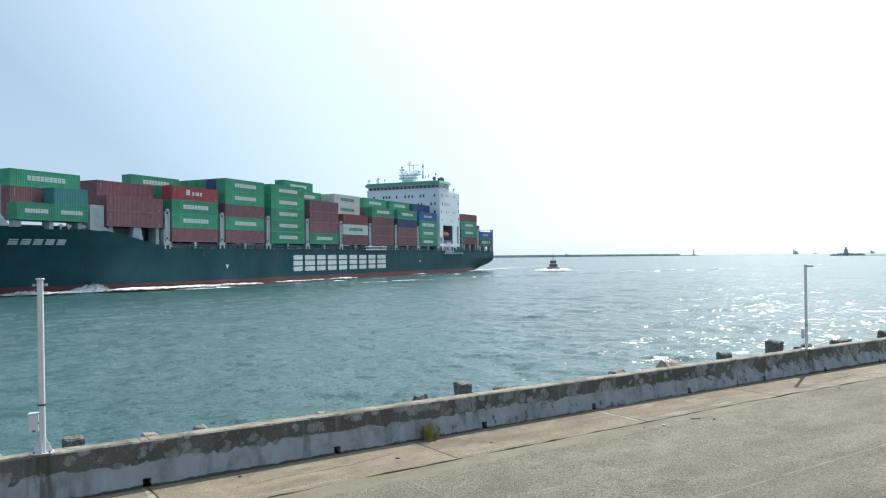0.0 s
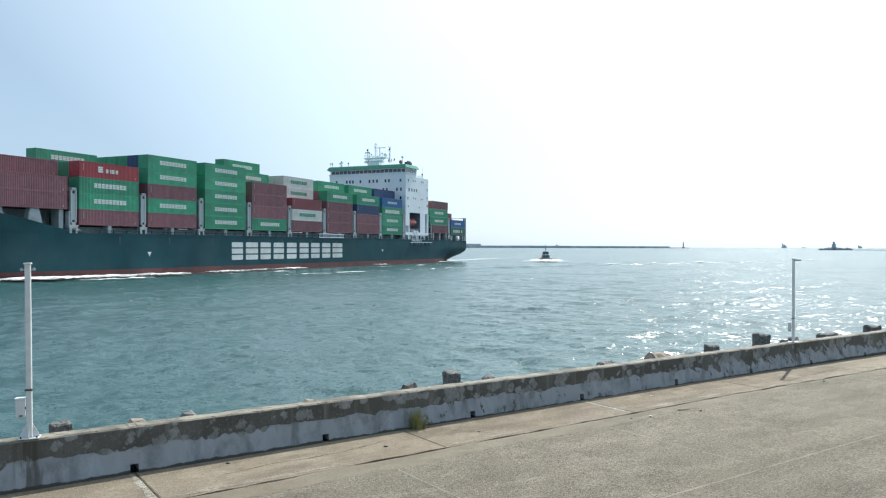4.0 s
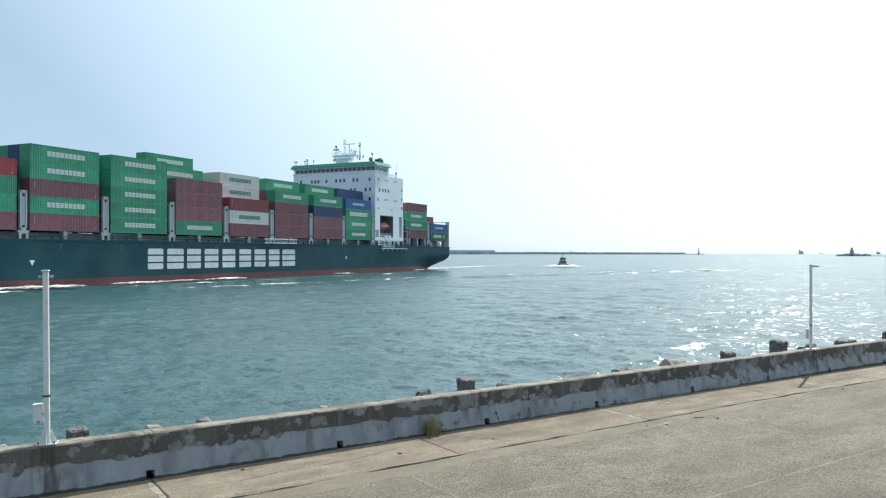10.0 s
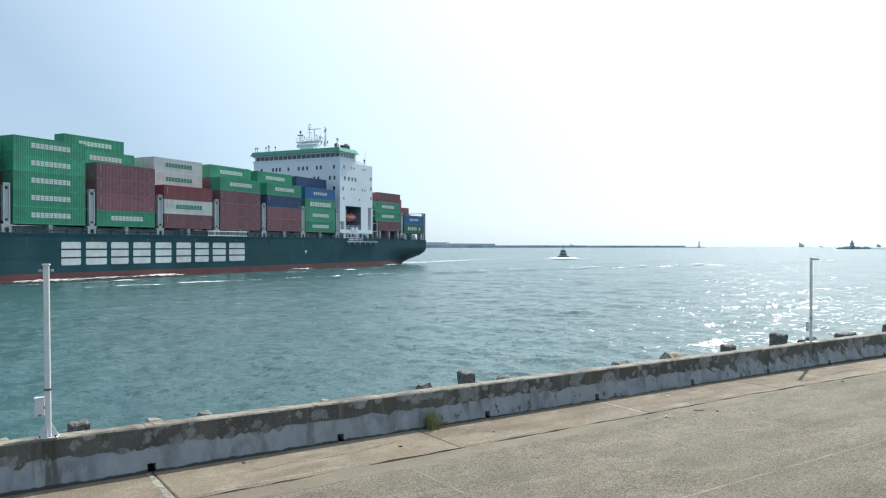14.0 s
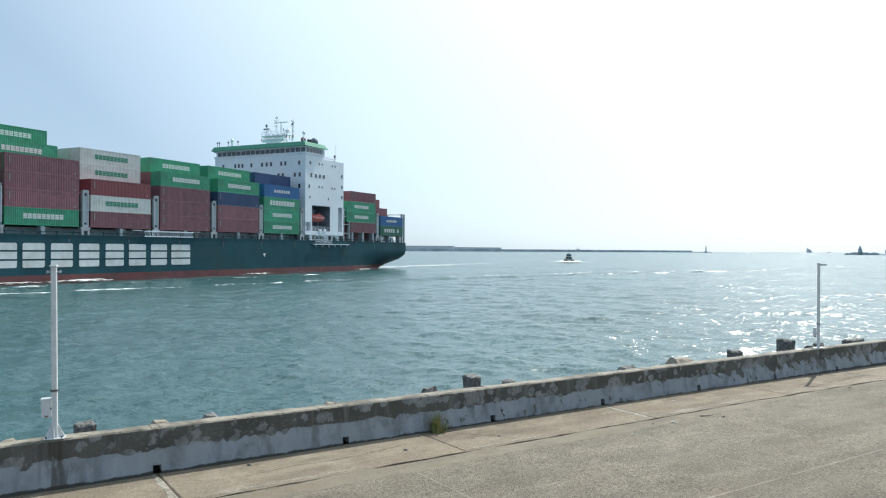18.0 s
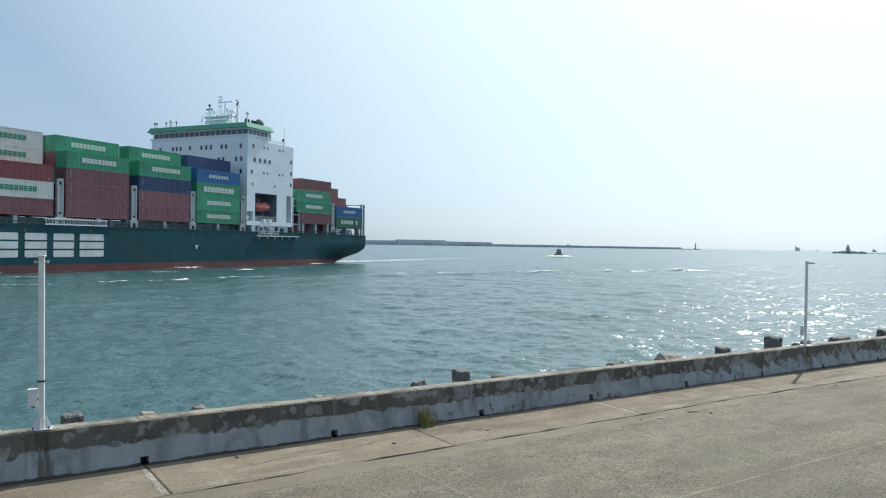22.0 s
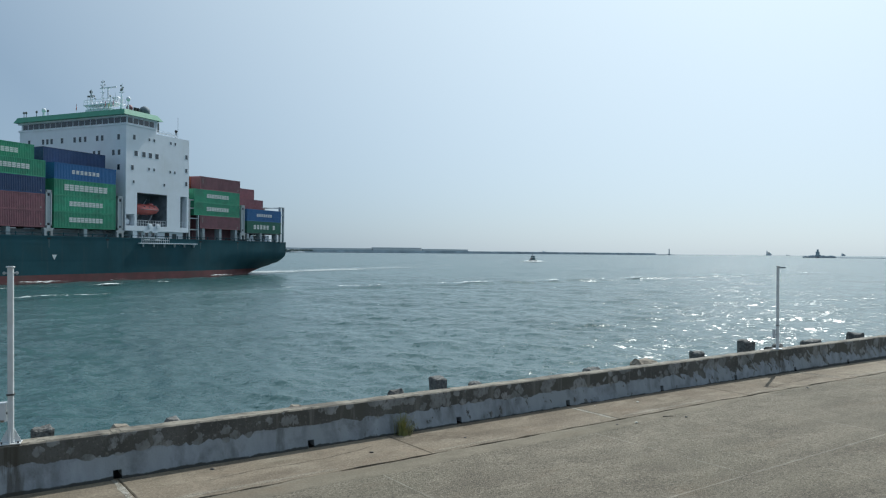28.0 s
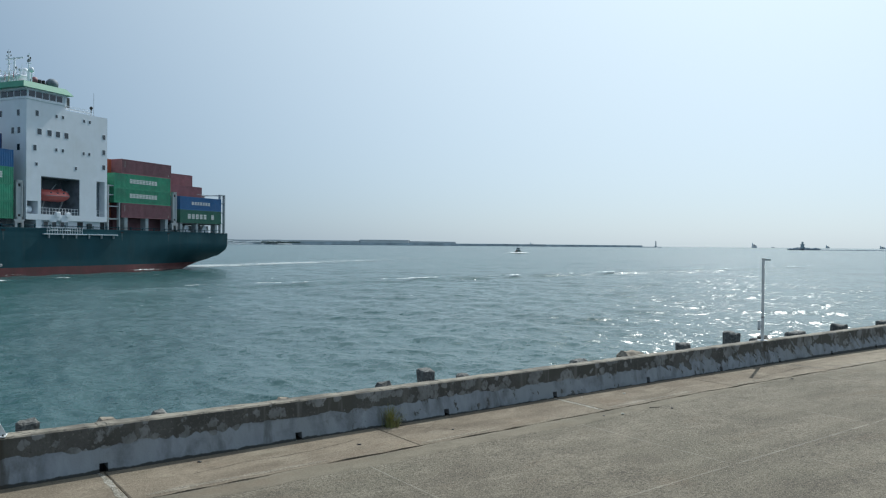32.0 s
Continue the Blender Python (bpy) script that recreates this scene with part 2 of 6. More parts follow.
# ---- water ----
def water_material():
    mt = bpy.data.materials.new("sea_water")
    mt.use_nodes = True
    nt = mt.node_tree
    bs = nt.nodes["Principled BSDF"]
    bs.inputs["Roughness"].default_value = 0.24
    bs.inputs["IOR"].default_value = 1.333
    co = nt.nodes.new("ShaderNodeTexCoord").outputs["Object"]
    tx = nt.nodes.new("ShaderNodeTexNoise")
    tx.inputs["Scale"].default_value, tx.inputs["Detail"].default_value = 0.035, 4
    nt.links.new(co, tx.inputs["Vector"])
    rp = nt.nodes.new("ShaderNodeValToRGB")
    rp.color_ramp.elements[0].position, rp.color_ramp.elements[0].color = 0.35, (0.029, 0.078, 0.081, 1)
    rp.color_ramp.elements[1].position, rp.color_ramp.elements[1].color = 0.65, (0.040, 0.099, 0.102, 1)
    nt.links.new(tx.outputs["Fac"], rp.inputs[0])
    nt.links.new(rp.outputs[0], bs.inputs["Base Color"])
    slope = None
    for scale, amp, stretch, turn in ((0.4, (0.08, 0.14, 0), (1, 0.8, 1), 24), (1.6, (0.26, 0.42, 0), (1, 1.0, 1), -18), (4.0, (0.34, 0.52, 0), (1, 1.1, 1), 20), (11, (0.36, 0.54, 0), (1, 1.0, 1), -12)):
        mp = nt.nodes.new("ShaderNodeMapping")
        mp.inputs["Scale"].default_value = stretch
        mp.inputs["Rotation"].default_value = (0, 0, radians(turn))
        nt.links.new(co, mp.inputs[0])
        ns = nt.nodes.new("ShaderNodeTexNoise")
        ns.inputs["Scale"].default_value, ns.inputs["Detail"].default_value, ns.inputs["Roughness"].default_value = scale, 2, 0.5
        nt.links.new(mp.outputs[0], ns.inputs["Vector"])
        ce = nt.nodes.new("ShaderNodeVectorMath")
        ce.operation = "SUBTRACT"
        ce.inputs[1].default_value = (0.5, 0.5, 0.5)
        nt.links.new(ns.outputs["Color"], ce.inputs[0])
        ml = nt.nodes.new("ShaderNodeVectorMath")
        ml.operation = "MULTIPLY_ADD"
        ml.inputs[1].default_value = amp
        nt.links.new(ce.outputs[0], ml.inputs[0])
        if slope:
            nt.links.new(slope, ml.inputs[2])
        else:   # the wind leans the wave faces towards the quay
            ml.inputs[2].default_value = (-0.01, -0.03, 0)
        slope = ml.outputs[0]
    # few steep little facets on the crests, at three sizes
    for scale, amp, turn in ((0.6, (6, 10, 0), 8), (2.4, (11, 18, 0), -25), (9, (15, 24, 0), 15)):
        mp = nt.nodes.new("ShaderNodeMapping")
        mp.inputs["Rotation"].default_value = (0, 0, radians(turn))
        mp.inputs["Location"].default_value = (scale * 31, scale * 17, 0)
        nt.links.new(co, mp.inputs[0])
        ns = nt.nodes.new("ShaderNodeTexNoise")
        ns.inputs["Scale"].default_value, ns.inputs["Detail"].default_value = scale, 1
        nt.links.new(mp.outputs[0], ns.inputs["Vector"])
        ce = nt.nodes.new("ShaderNodeVectorMath")
        ce.operation = "SUBTRACT"
        ce.inputs[1].default_value = (0.5, 0.5, 0.5)
        nt.links.new(ns.outputs["Color"], ce.inputs[0])
        sq = nt.nodes.new("ShaderNodeVectorMath")
        sq.operation = "MULTIPLY"
        cu = nt.nodes.new("ShaderNodeVectorMath")
        cu.operation = "MULTIPLY"
        for k in (0, 1):
            nt.links.new(ce.outputs[0], sq.inputs[k])
        nt.links.new(sq.outputs[0], cu.inputs[0])
        nt.links.new(ce.outputs[0], cu.inputs[1])
        ml = nt.nodes.new("ShaderNodeVectorMath")
        ml.operation = "MULTIPLY_ADD"
        ml.inputs[1].default_value = amp
        nt.links.new(cu.outputs[0], ml.inputs[0])
        nt.links.new(slope, ml.inputs[2])
        slope = ml.outputs[0]
    # gusts: the ripples lie closer and steeper in broad patches
    gm = nt.nodes.new("ShaderNodeMapping")
    gm.inputs["Scale"].default_value = (1, 2.6, 1)
    nt.links.new(co, gm.inputs[0])
    gn = nt.nodes.new("ShaderNodeTexNoise")
    gn.inputs["Scale"].default_value, gn.inputs["Detail"].default_value = 0.03, 5
    nt.links.new(gm.outputs[0], gn.inputs["Vector"])
    gr = nt.nodes.new("ShaderNodeMapRange")
    gr.inputs["From Min"].default_value, gr.inputs["From Max"].default_value = 0.35, 0.65
    gr.inputs["To Min"].default_value, gr.inputs["To Max"].default_value = 0.8, 1.2
    nt.links.new(gn.outputs["Fac"], gr.inputs["Value"])
    gs = nt.nodes.new("ShaderNodeVectorMath")
    gs.operation = "SCALE"
    nt.links.new(slope, gs.inputs[0])
    nt.links.new(gr.outputs[0], gs.inputs["Scale"])
    up = nt.nodes.new("ShaderNodeVectorMath")
    nt.links.new(gs.outputs[0], up.inputs[0])
    nt.links.new(nt.nodes.new("ShaderNodeNewGeometry").outputs["Normal"], up.inputs[1])
    normal = up.outputs[0]
    nz = nt.nodes.new("ShaderNodeVectorMath")
    nz.operation = "NORMALIZE"
    nt.links.new(normal, nz.inputs[0])
    nt.links.new(nz.outputs[0], bs.inputs["Normal"])
    return mt


WATER = water_material()


def sea():
    """One sheet of water to the horizon, in rings that widen with distance, raised into small waves where they are near."""
    az = np.concatenate([np.linspace(-180, -44, 18)[:-1], np.linspace(-44, 44, 540), np.linspace(44, 180, 18)[1:-1]])
    r = [0.5, 4.0, 7.0]
    while r[-1] < 4900:
        r.append(r[-1] * (1.005 if r[-1] < 120 else 1.0075 if r[-1] < 1300 else 1.03) + 0.02)
    r = np.array(r)
    A, R = np.meshgrid(np.radians(az), r)
    X, Y = R * np.sin(A), R * np.cos(A)
    step = np.maximum(R * np.where(R < 120, 0.005, 0.0075), R * np.radians(0.165))
    rng = np.random.default_rng(5)
    Z, DX, DY = np.zeros_like(X), np.zeros_like(X), np.zeros_like(X)
    for lam in np.geomspace(0.8, 10, 64):
        k = 2 * math.pi / lam
        th = radians(70) + rng.normal(0, 0.75)
        ph = rng.uniform(0, 6.28)
        amp = 0.0046 * lam ** 0.62
        fade = np.clip((lam / step - 2.2) / 2.5, 0, 1) * amp
        q = k * (X * math.cos(th) + Y * math.sin(th)) + ph
        Z += fade * np.sin(q)
        DX += fade * np.cos(q) * math.cos(th)   # crests drawn together, troughs wide
        DY += fade * np.cos(q) * math.sin(th)
    X, Y = X + DX * 0.9, Y + DY * 0.9
    nr, na = X.shape
    verts = np.stack([X, Y, Z], -1).reshape(-1, 3)
    i = np.arange(nr - 1)[:, None] * na + np.arange(na)[None, :]
    j = np.arange(nr - 1)[:, None] * na + (np.arange(na)[None, :] + 1) % na
    faces = np.stack([i, i + na, j + na, j], -1).reshape(-1, 4)
    me = bpy.data.meshes.new("water")
    me.from_pydata(verts.tolist(), [], faces.tolist())
    me.materials.append(WATER)
    me.polygons.foreach_set("use_smooth", [True] * len(me.polygons))
    return thing("water", "choppy teal-green harbour water glittering in the sun", "water", kind="structure", mesh=me)


water = sea()

# ---- quay: x runs along the sea wall, y towards the water ----
FALL = 0.0085   # the paving falls gently along the wall
QUAY = pose(0.80, 15.14, 0.25, 0, 0, 36.0) @ pose(0, 0, 0, 0, 0.1, 0)
PAVED = pose(0.80, 15.14, 0.25, 0, 0, 36.0) @ pose(0, 0, 0, 0, math.degrees(FALL), 0)
PAVE, WALL_TOP = 1.84, 2.45


def sag(x):
    """The paving lies lower along the near end of the wall."""
    return -0.0094 * min(18.0, max(0.0, 6.0 - x))


HOLES = (-16.1, -13.0, -9.95, -6.89, -3.78, -0.61, 2.38, 5.60, 8.70, 11.67, 14.8, 17.9, 21.0, 24.1, 27.2, 30.3)
JOINTS = (-34.7, -25.4, -16.1, -6.89, 2.38, 11.67, 20.95, 30.2, 39.5, 48.8)


def concrete_material(name, base, dark, light, agg, vary=0.0, gritty=1.0):
    """Old weathered concrete: aggregate specks, blotches, and stains drawn out along the quay."""
    mt = bpy.data.materials.new(name)
    mt.use_nodes = True
    nt = mt.node_tree
    bs = nt.nodes["Principled BSDF"]
    bs.inputs["Roughness"].default_value = 0.9
    bs.inputs["Specular IOR Level"].default_value = 0.3
    co = nt.nodes.new("ShaderNodeTexCoord").outputs["Object"]

    def tex(sc, det, lo, hi, stretch=(1, 1, 1), rough=0.6):
        mp = nt.nodes.new("ShaderNodeMapping")
        mp.inputs["Scale"].default_value = stretch
        nt.links.new(co, mp.inputs[0])
        t = nt.nodes.new("ShaderNodeTexNoise")
        t.inputs["Scale"].default_value, t.inputs["Detail"].default_value, t.inputs["Roughness"].default_value = sc, det, rough
        nt.links.new(mp.outputs[0], t.inputs["Vector"])
        m = nt.nodes.new("ShaderNodeMapRange")
        m.inputs["From Min"].default_value, m.inputs["From Max"].default_value = lo, hi
        nt.links.new(t.outputs["Fac"], m.inputs["Value"])
        return t.outputs["Fac"], m.outputs[0]

    def mix(fac, a, b, amount=1.0):
        mx = nt.nodes.new("ShaderNodeMix")
        mx.data_type = "RGBA"
        if amount != 1.0:
            mu = nt.nodes.new("ShaderNodeMath")
            mu.operation = "MULTIPLY"
            mu.inputs[1].default_value = amount
            nt.links.new(fac, mu.inputs[0])
            fac = mu.outputs[0]
        nt.links.new(fac, mx.inputs["Factor"])
        for key, q in (("A", a), ("B", b)):
            if isinstance(q, tuple):
                mx.inputs[key].default_value = (*q, 1)
            else:
                nt.links.new(q, mx.inputs[key])
        return mx.outputs["Result"]

    _, big = tex(0.28, 7, 0.40, 0.62)
    _, drawn = tex(1.1, 6, 0.48, 0.66, (0.35, 1.3, 1))
    _, mid = tex(3.2, 6, 0.50, 0.70)
    _, pale = tex(1.7, 7, 0.54, 0.70, (0.6, 1.2, 1))
    _, specks = tex(24, 3, 0.47, 0.60, rough=0.75)
    _, grit = tex(42, 2, 0.53, 0.64, rough=0.7)
    fine, _ = tex(60, 4, 0.3, 0.7)
    out = mix(big, base, dark)
    _, worn = tex(0.16, 5, 0.5, 0.62, (0.6, 1.3, 1))
    out = mix(worn, out, tuple(c * 1.12 for c in light), 0.55)
    out = mix(drawn, out, tuple(c * 0.78 for c in dark), 0.7)
    out = mix(mid, out, tuple(c * 0.72 for c in dark), 0.6)
    out = mix(pale, out, light, 0.8)
    _, rust = tex(0.8, 6, 0.56, 0.7, (0.7, 1.6, 1))
    out = mix(rust, out, (base[0] * 0.82, base[1] * 0.70, base[2] * 0.64), 0.5)
    _, mossy = tex(0.45, 6, 0.52, 0.68, (0.8, 1.4, 1))
    out = mix(mossy, out, (base[0] * 0.75, base[1] * 0.79, base[2] * 0.76), 0.5)
    out = mix(specks, out, tuple(c * 0.42 for c in dark), agg)
    out = mix(grit, out, tuple(min(1.0, c * 1.5) for c in light), agg * 0.7)
    if vary:
        oi = nt.nodes.new("ShaderNodeObjectInfo")
        hs = nt.nodes.new("ShaderNodeHueSaturation")
        m = nt.nodes.new("ShaderNodeMapRange")
        m.inputs["To Min"].default_value, m.inputs["To Max"].default_value = 1 - vary, 1 + vary
        nt.links.new(oi.outputs["Random"], m.inputs["Value"])
        nt.links.new(m.outputs[0], hs.inputs["Value"])
        nt.links.new(out, hs.inputs["Color"])
        out = hs.outputs[0]
    nt.links.new(out, bs.inputs["Base Color"])
    bp = nt.nodes.new("ShaderNodeBump")
    bp.inputs["Strength"].default_value, bp.inputs["Distance"].default_value = 0.9 * gritty, 0.02
    nt.links.new(fine, bp.inputs["Height"])
    nt.links.new(bp.outputs[0], bs.inputs["Normal"])
    return mt


def wall_material():
    """A concrete wall whose grey-blue paint has come off in ragged patches over its upper half."""
    mt = bpy.data.materials.new("peeling_wall")
    mt.use_nodes = True
    nt = mt.node_tree
    bs = nt.nodes["Principled BSDF"]
    bs.inputs["Roughness"].default_value = 0.85
    co = nt.nodes.new("ShaderNodeTexCoord").outputs["Object"]
    sep = nt.nodes.new("ShaderNodeSeparateXYZ")
    nt.links.new(co, sep.inputs[0])

    def noise_tex(sc, det, stretch=(1, 1, 1), rough=0.55, lean=0):
        mp = nt.nodes.new("ShaderNodeMapping")
        mp.vector_type = "TEXTURE"   # so that the stretch leans with the turn
        mp.inputs["Scale"].default_value = tuple(1 / q for q in stretch)
        mp.inputs["Rotation"].default_value = (0, radians(lean), 0)
        nt.links.new(co, mp.inputs[0])
        t = nt.nodes.new("ShaderNodeTexNoise")
        t.inputs["Scale"].default_value, t.inputs["Detail"].default_value, t.inputs["Roughness"].default_value = sc, det, rough
        nt.links.new(mp.outputs[0], t.inputs["Vector"])
        return t.outputs["Fac"]

    def math_node(op, a, b):
        m = nt.nodes.new("ShaderNodeMath")
        m.operation = op
        for k, q in enumerate((a, b)):
            if isinstance(q, (int, float)):
                m.inputs[k].default_value = q
            else:
                nt.links.new(q, m.inputs[k])
        return m.outputs[0]

    def step(v, lo, hi):
        m = nt.nodes.new("ShaderNodeMapRange")
        m.inputs["From Min"].default_value, m.inputs["From Max"].default_value = lo, hi
        nt.links.new(v, m.inputs["Value"])
        return m.outputs[0]

    def mix(fac, a, b):
        mx = nt.nodes.new("ShaderNodeMix")
        mx.data_type = "RGBA"
        nt.links.new(fac, mx.inputs["Factor"])
        for key, q in (("A", a), ("B", b)):
            if isinstance(q, tuple):
                mx.inputs[key].default_value = (*q, 1)
            else:
                nt.links.new(q, mx.inputs[key])
        return mx.outputs["Result"]

    def patches(sc, stretch, keep, size):
        """Rounded ragged patches: some cells of a distorted cell pattern."""
        wob = nt.nodes.new("ShaderNodeTexNoise")
        wob.inputs["Scale"].default_value, wob.inputs["Detail"].default_value = sc * 1.3, 7
        nt.links.new(co, wob.inputs["Vector"])
        ad = nt.nodes.new("ShaderNodeVectorMath")
        ad.operation = "MULTIPLY_ADD"
        ad.inputs[1].default_value = (0.95 / sc, 0, 0.95 / sc)
        nt.links.new(wob.outputs["Color"], ad.inputs[0])
        nt.links.new(co, ad.inputs[2])
        mp = nt.nodes.new("ShaderNodeMapping")
        mp.inputs["Scale"].default_value = stretch
        nt.links.new(ad.outputs[0], mp.inputs[0])
        vo = nt.nodes.new("ShaderNodeTexVoronoi")
        vo.inputs["Scale"].default_value = sc
        nt.links.new(mp.outputs[0], vo.inputs["Vector"])
        pick = nt.nodes.new("ShaderNodeSeparateColor")
        nt.links.new(vo.outputs["Color"], pick.inputs[0])
        on = math_node("LESS_THAN", pick.outputs[0], keep)
        return math_node("MULTIPLY", on, step(math_node("ADD", vo.outputs["Distance"], math_node("MULTIPLY", noise_tex(sc * 5, 5, (1, 1, 0.5), 0.65), 0.45)), size + 0.26, size + 0.2)), vo.outputs["Distance"]

    big, _ = patches(2.6, (0.8, 0.2, 1.25), 0.42, 0.5)
    small, scallop = patches(5.5, (0.9, 0.2, 1), 0.58, 0.44)
    calm = step(noise_tex(0.22, 2, (1, 0.1, 0.1)), 0.42, 0.6)
    rough_edge = math_node("ADD", math_node("MULTIPLY", math_node("SUBTRACT", noise_tex(1.3, 6, (1, 1, 0.4), 0.6), 0.5), 0.3),
                           math_node("MULTIPLY", math_node("SUBTRACT", scallop, 0.45), -0.16))
    edge = math_node("ADD", sep.outputs["Z"], math_node("MULTIPLY", rough_edge, math_node("ADD", math_node("MULTIPLY", calm, 0.8), 0.45)))
    # slanting runs where the paint has slid off further along the wall
    slid = step(sep.outputs["X"], 4.0, 8.5)
    fingers = noise_tex(5.0, 5, (1, 1, 0.2), 0.55, -48)
    edge = math_node("ADD", edge, math_node("MULTIPLY", slid, math_node("MULTIPLY", math_node("SUBTRACT", fingers, 0.46), 1.5)))
    lost = step(edge, 0.285, 0.297)
    bare = mix(step(noise_tex(1.2, 5), 0.4, 0.62), (0.070, 0.068, 0.061), (0.110, 0.107, 0.097))
    bare = mix(step(noise_tex(3, 4, (1, 1, 0.1)), 0.56, 0.72), bare, (0.06, 0.057, 0.048))
    bare = mix(step(noise_tex(26, 5, (1, 1, 1), 0.7), 0.54, 0.66), bare, (0.064, 0.06, 0.051))
    bare = mix(step(noise_tex(18, 4, (1, 1, 1), 0.7), 0.56, 0.68), bare, (0.19, 0.18, 0.158))
    paint = mix(step(noise_tex(5, 5, (1, 1, 0.3)), 0.35, 0.7), (0.31, 0.335, 0.362), (0.205, 0.224, 0.244))
    paint = mix(step(noise_tex(0.7, 4), 0.42, 0.6), paint, (0.265, 0.285, 0.297))
    paint = mix(step(noise_tex(3.4, 6, (1, 1, 0.7), 0.6), 0.48, 0.66), paint, (0.172, 0.184, 0.194))
    bare = mix(step(noise_tex(0.9, 4), 0.5, 0.62), bare, (0.082, 0.079, 0.066))
    bare = mix(step(noise_tex(6, 4, (1, 1, 0.09), 0.55), 0.55, 0.68), bare, (0.15, 0.145, 0.13))
    worn = mix(step(noise_tex(2, 4), 0.4, 0.6), (0.26, 0.262, 0.255), (0.165, 0.168, 0.162))
    worn = mix(step(noise_tex(14, 5, (1, 1, 0.6), 0.65), 0.50, 0.66), worn, (0.115, 0.111, 0.101))
    flakes = math_node("MAXIMUM", big, small)
    upper = mix(flakes, bare, worn)
    paint = mix(step(noise_tex(2.2, 6, (1, 1, 0.18), 0.65), 0.56, 0.68), paint, (0.145, 0.155, 0.16))
    chips = math_node("MULTIPLY", step(noise_tex(7, 5, (1, 1, 0.6), 0.6), 0.62, 0.63), step(sep.outputs["X"], -4.0, -1.0))
    paint = mix(chips, paint, bare)
    face = mix(lost, paint, upper)
    # darker ragged line along the foot
    face = mix(step(math_node("ADD", sep.outputs["Z"], math_node("MULTIPLY", noise_tex(6, 5), 0.08)), 0.022, 0.008), face, (0.05, 0.05, 0.045))
    # rust-brown runs below the posts
    for px in (-8.24, 11.01):
        near = step(math_node("ABSOLUTE", math_node("SUBTRACT", sep.outputs["X"], px - 0.02), 0), 0.24, 0.1)
        runs = math_node("MULTIPLY", near, step(noise_tex(9, 3, (1.6, 1, 0.06), 0.5), 0.44, 0.58))
        face = mix(math_node("MULTIPLY", runs, 0.75), face, (0.05, 0.042, 0.03))
    cap = mix(step(noise_tex(2.2, 6), 0.42, 0.62), (0.27, 0.24, 0.19), (0.13, 0.115, 0.092))
    cap = mix(step(noise_tex(13, 5, (0.5, 1, 1), 0.65), 0.54, 0.64), cap, (0.07, 0.062, 0.05))
    out = mix(step(math_node("ADD", sep.outputs["Z"], math_node("MULTIPLY", noise_tex(9, 4), 0.03)), 0.598, 0.606), face, cap)
    nt.links.new(out, bs.inputs["Base Color"])
    h = math_node("ADD", math_node("MULTIPLY", math_node("MULTIPLY", lost, math_node("SUBTRACT", 1.0, flakes)), -0.6), math_node("MULTIPLY", noise_tex(30, 5), 0.8))
    bp = nt.nodes.new("ShaderNodeBump")
    bp.inputs["Strength"].default_value, bp.inputs["Distance"].default_value = 0.7, 0.012
    nt.links.new(h, bp.inputs["Height"])
    nt.links.new(bp.outputs[0], bs.inputs["Normal"])
    return mt


PAVING = concrete_material("paving_concrete", (0.200, 0.172, 0.129), (0.139, 0.118, 0.088), (0.266, 0.233, 0.177), 0.72, vary=0.04)
APRON = concrete_material("apron_concrete", (0.25, 0.205, 0.15), (0.165, 0.13, 0.094), (0.325, 0.28, 0.212), 0.35, vary=0.05, gritty=0.6)
SOIL = concrete_material("joint_filler", (0.06, 0.052, 0.04), (0.04, 0.035, 0.027), (0.09, 0.08, 0.06), 0.3)
PEELING = wall_material()


def jagged(a, b, y, step, amount, rng):
    n = max(2, int(abs(b - a) / step))
    return [(a + (b - a) * i / n, y + (rng.uniform(-amount, amount) if 0 < i < n else 0)) for i in range(n + 1)]


def apron_edge(x):
    """The outer edge of the apron, which widens towards one end of the wall."""
    q = min(1.0, max(0.0, (-3.8 - x) / 3.4))
    return -1.52 - 0.05 * q * q * (3 - 2 * q)


def slab(outline, z0, z1, drop=0.012):
    """A flat slab with a broken arris round its top."""
    n = len(outline)
    cx, cy = sum(p[0] for p in outline) / n, sum(p[1] for p in outline) / n
    inner = []
    for x, y in outline:
        d = Vector((cx - x, cy - y))
        d = d.normalized() * min(drop * 1.5, d.length * 0.1)
        inner.append((x + d.x, y + d.y))
    vs = [(x, y, z0) for x, y in outline] + [(x, y, z1 - drop) for x, y in outline] + [(x, y, z1) for x, y in inner]
    fs = [(k + i, k + (i + 1) % n, k + n + (i + 1) % n, k + n + i) for k in (0, n) for i in range(n)] + [tuple(range(2 * n, 3 * n))]
    return Geo().add(vs, fs)


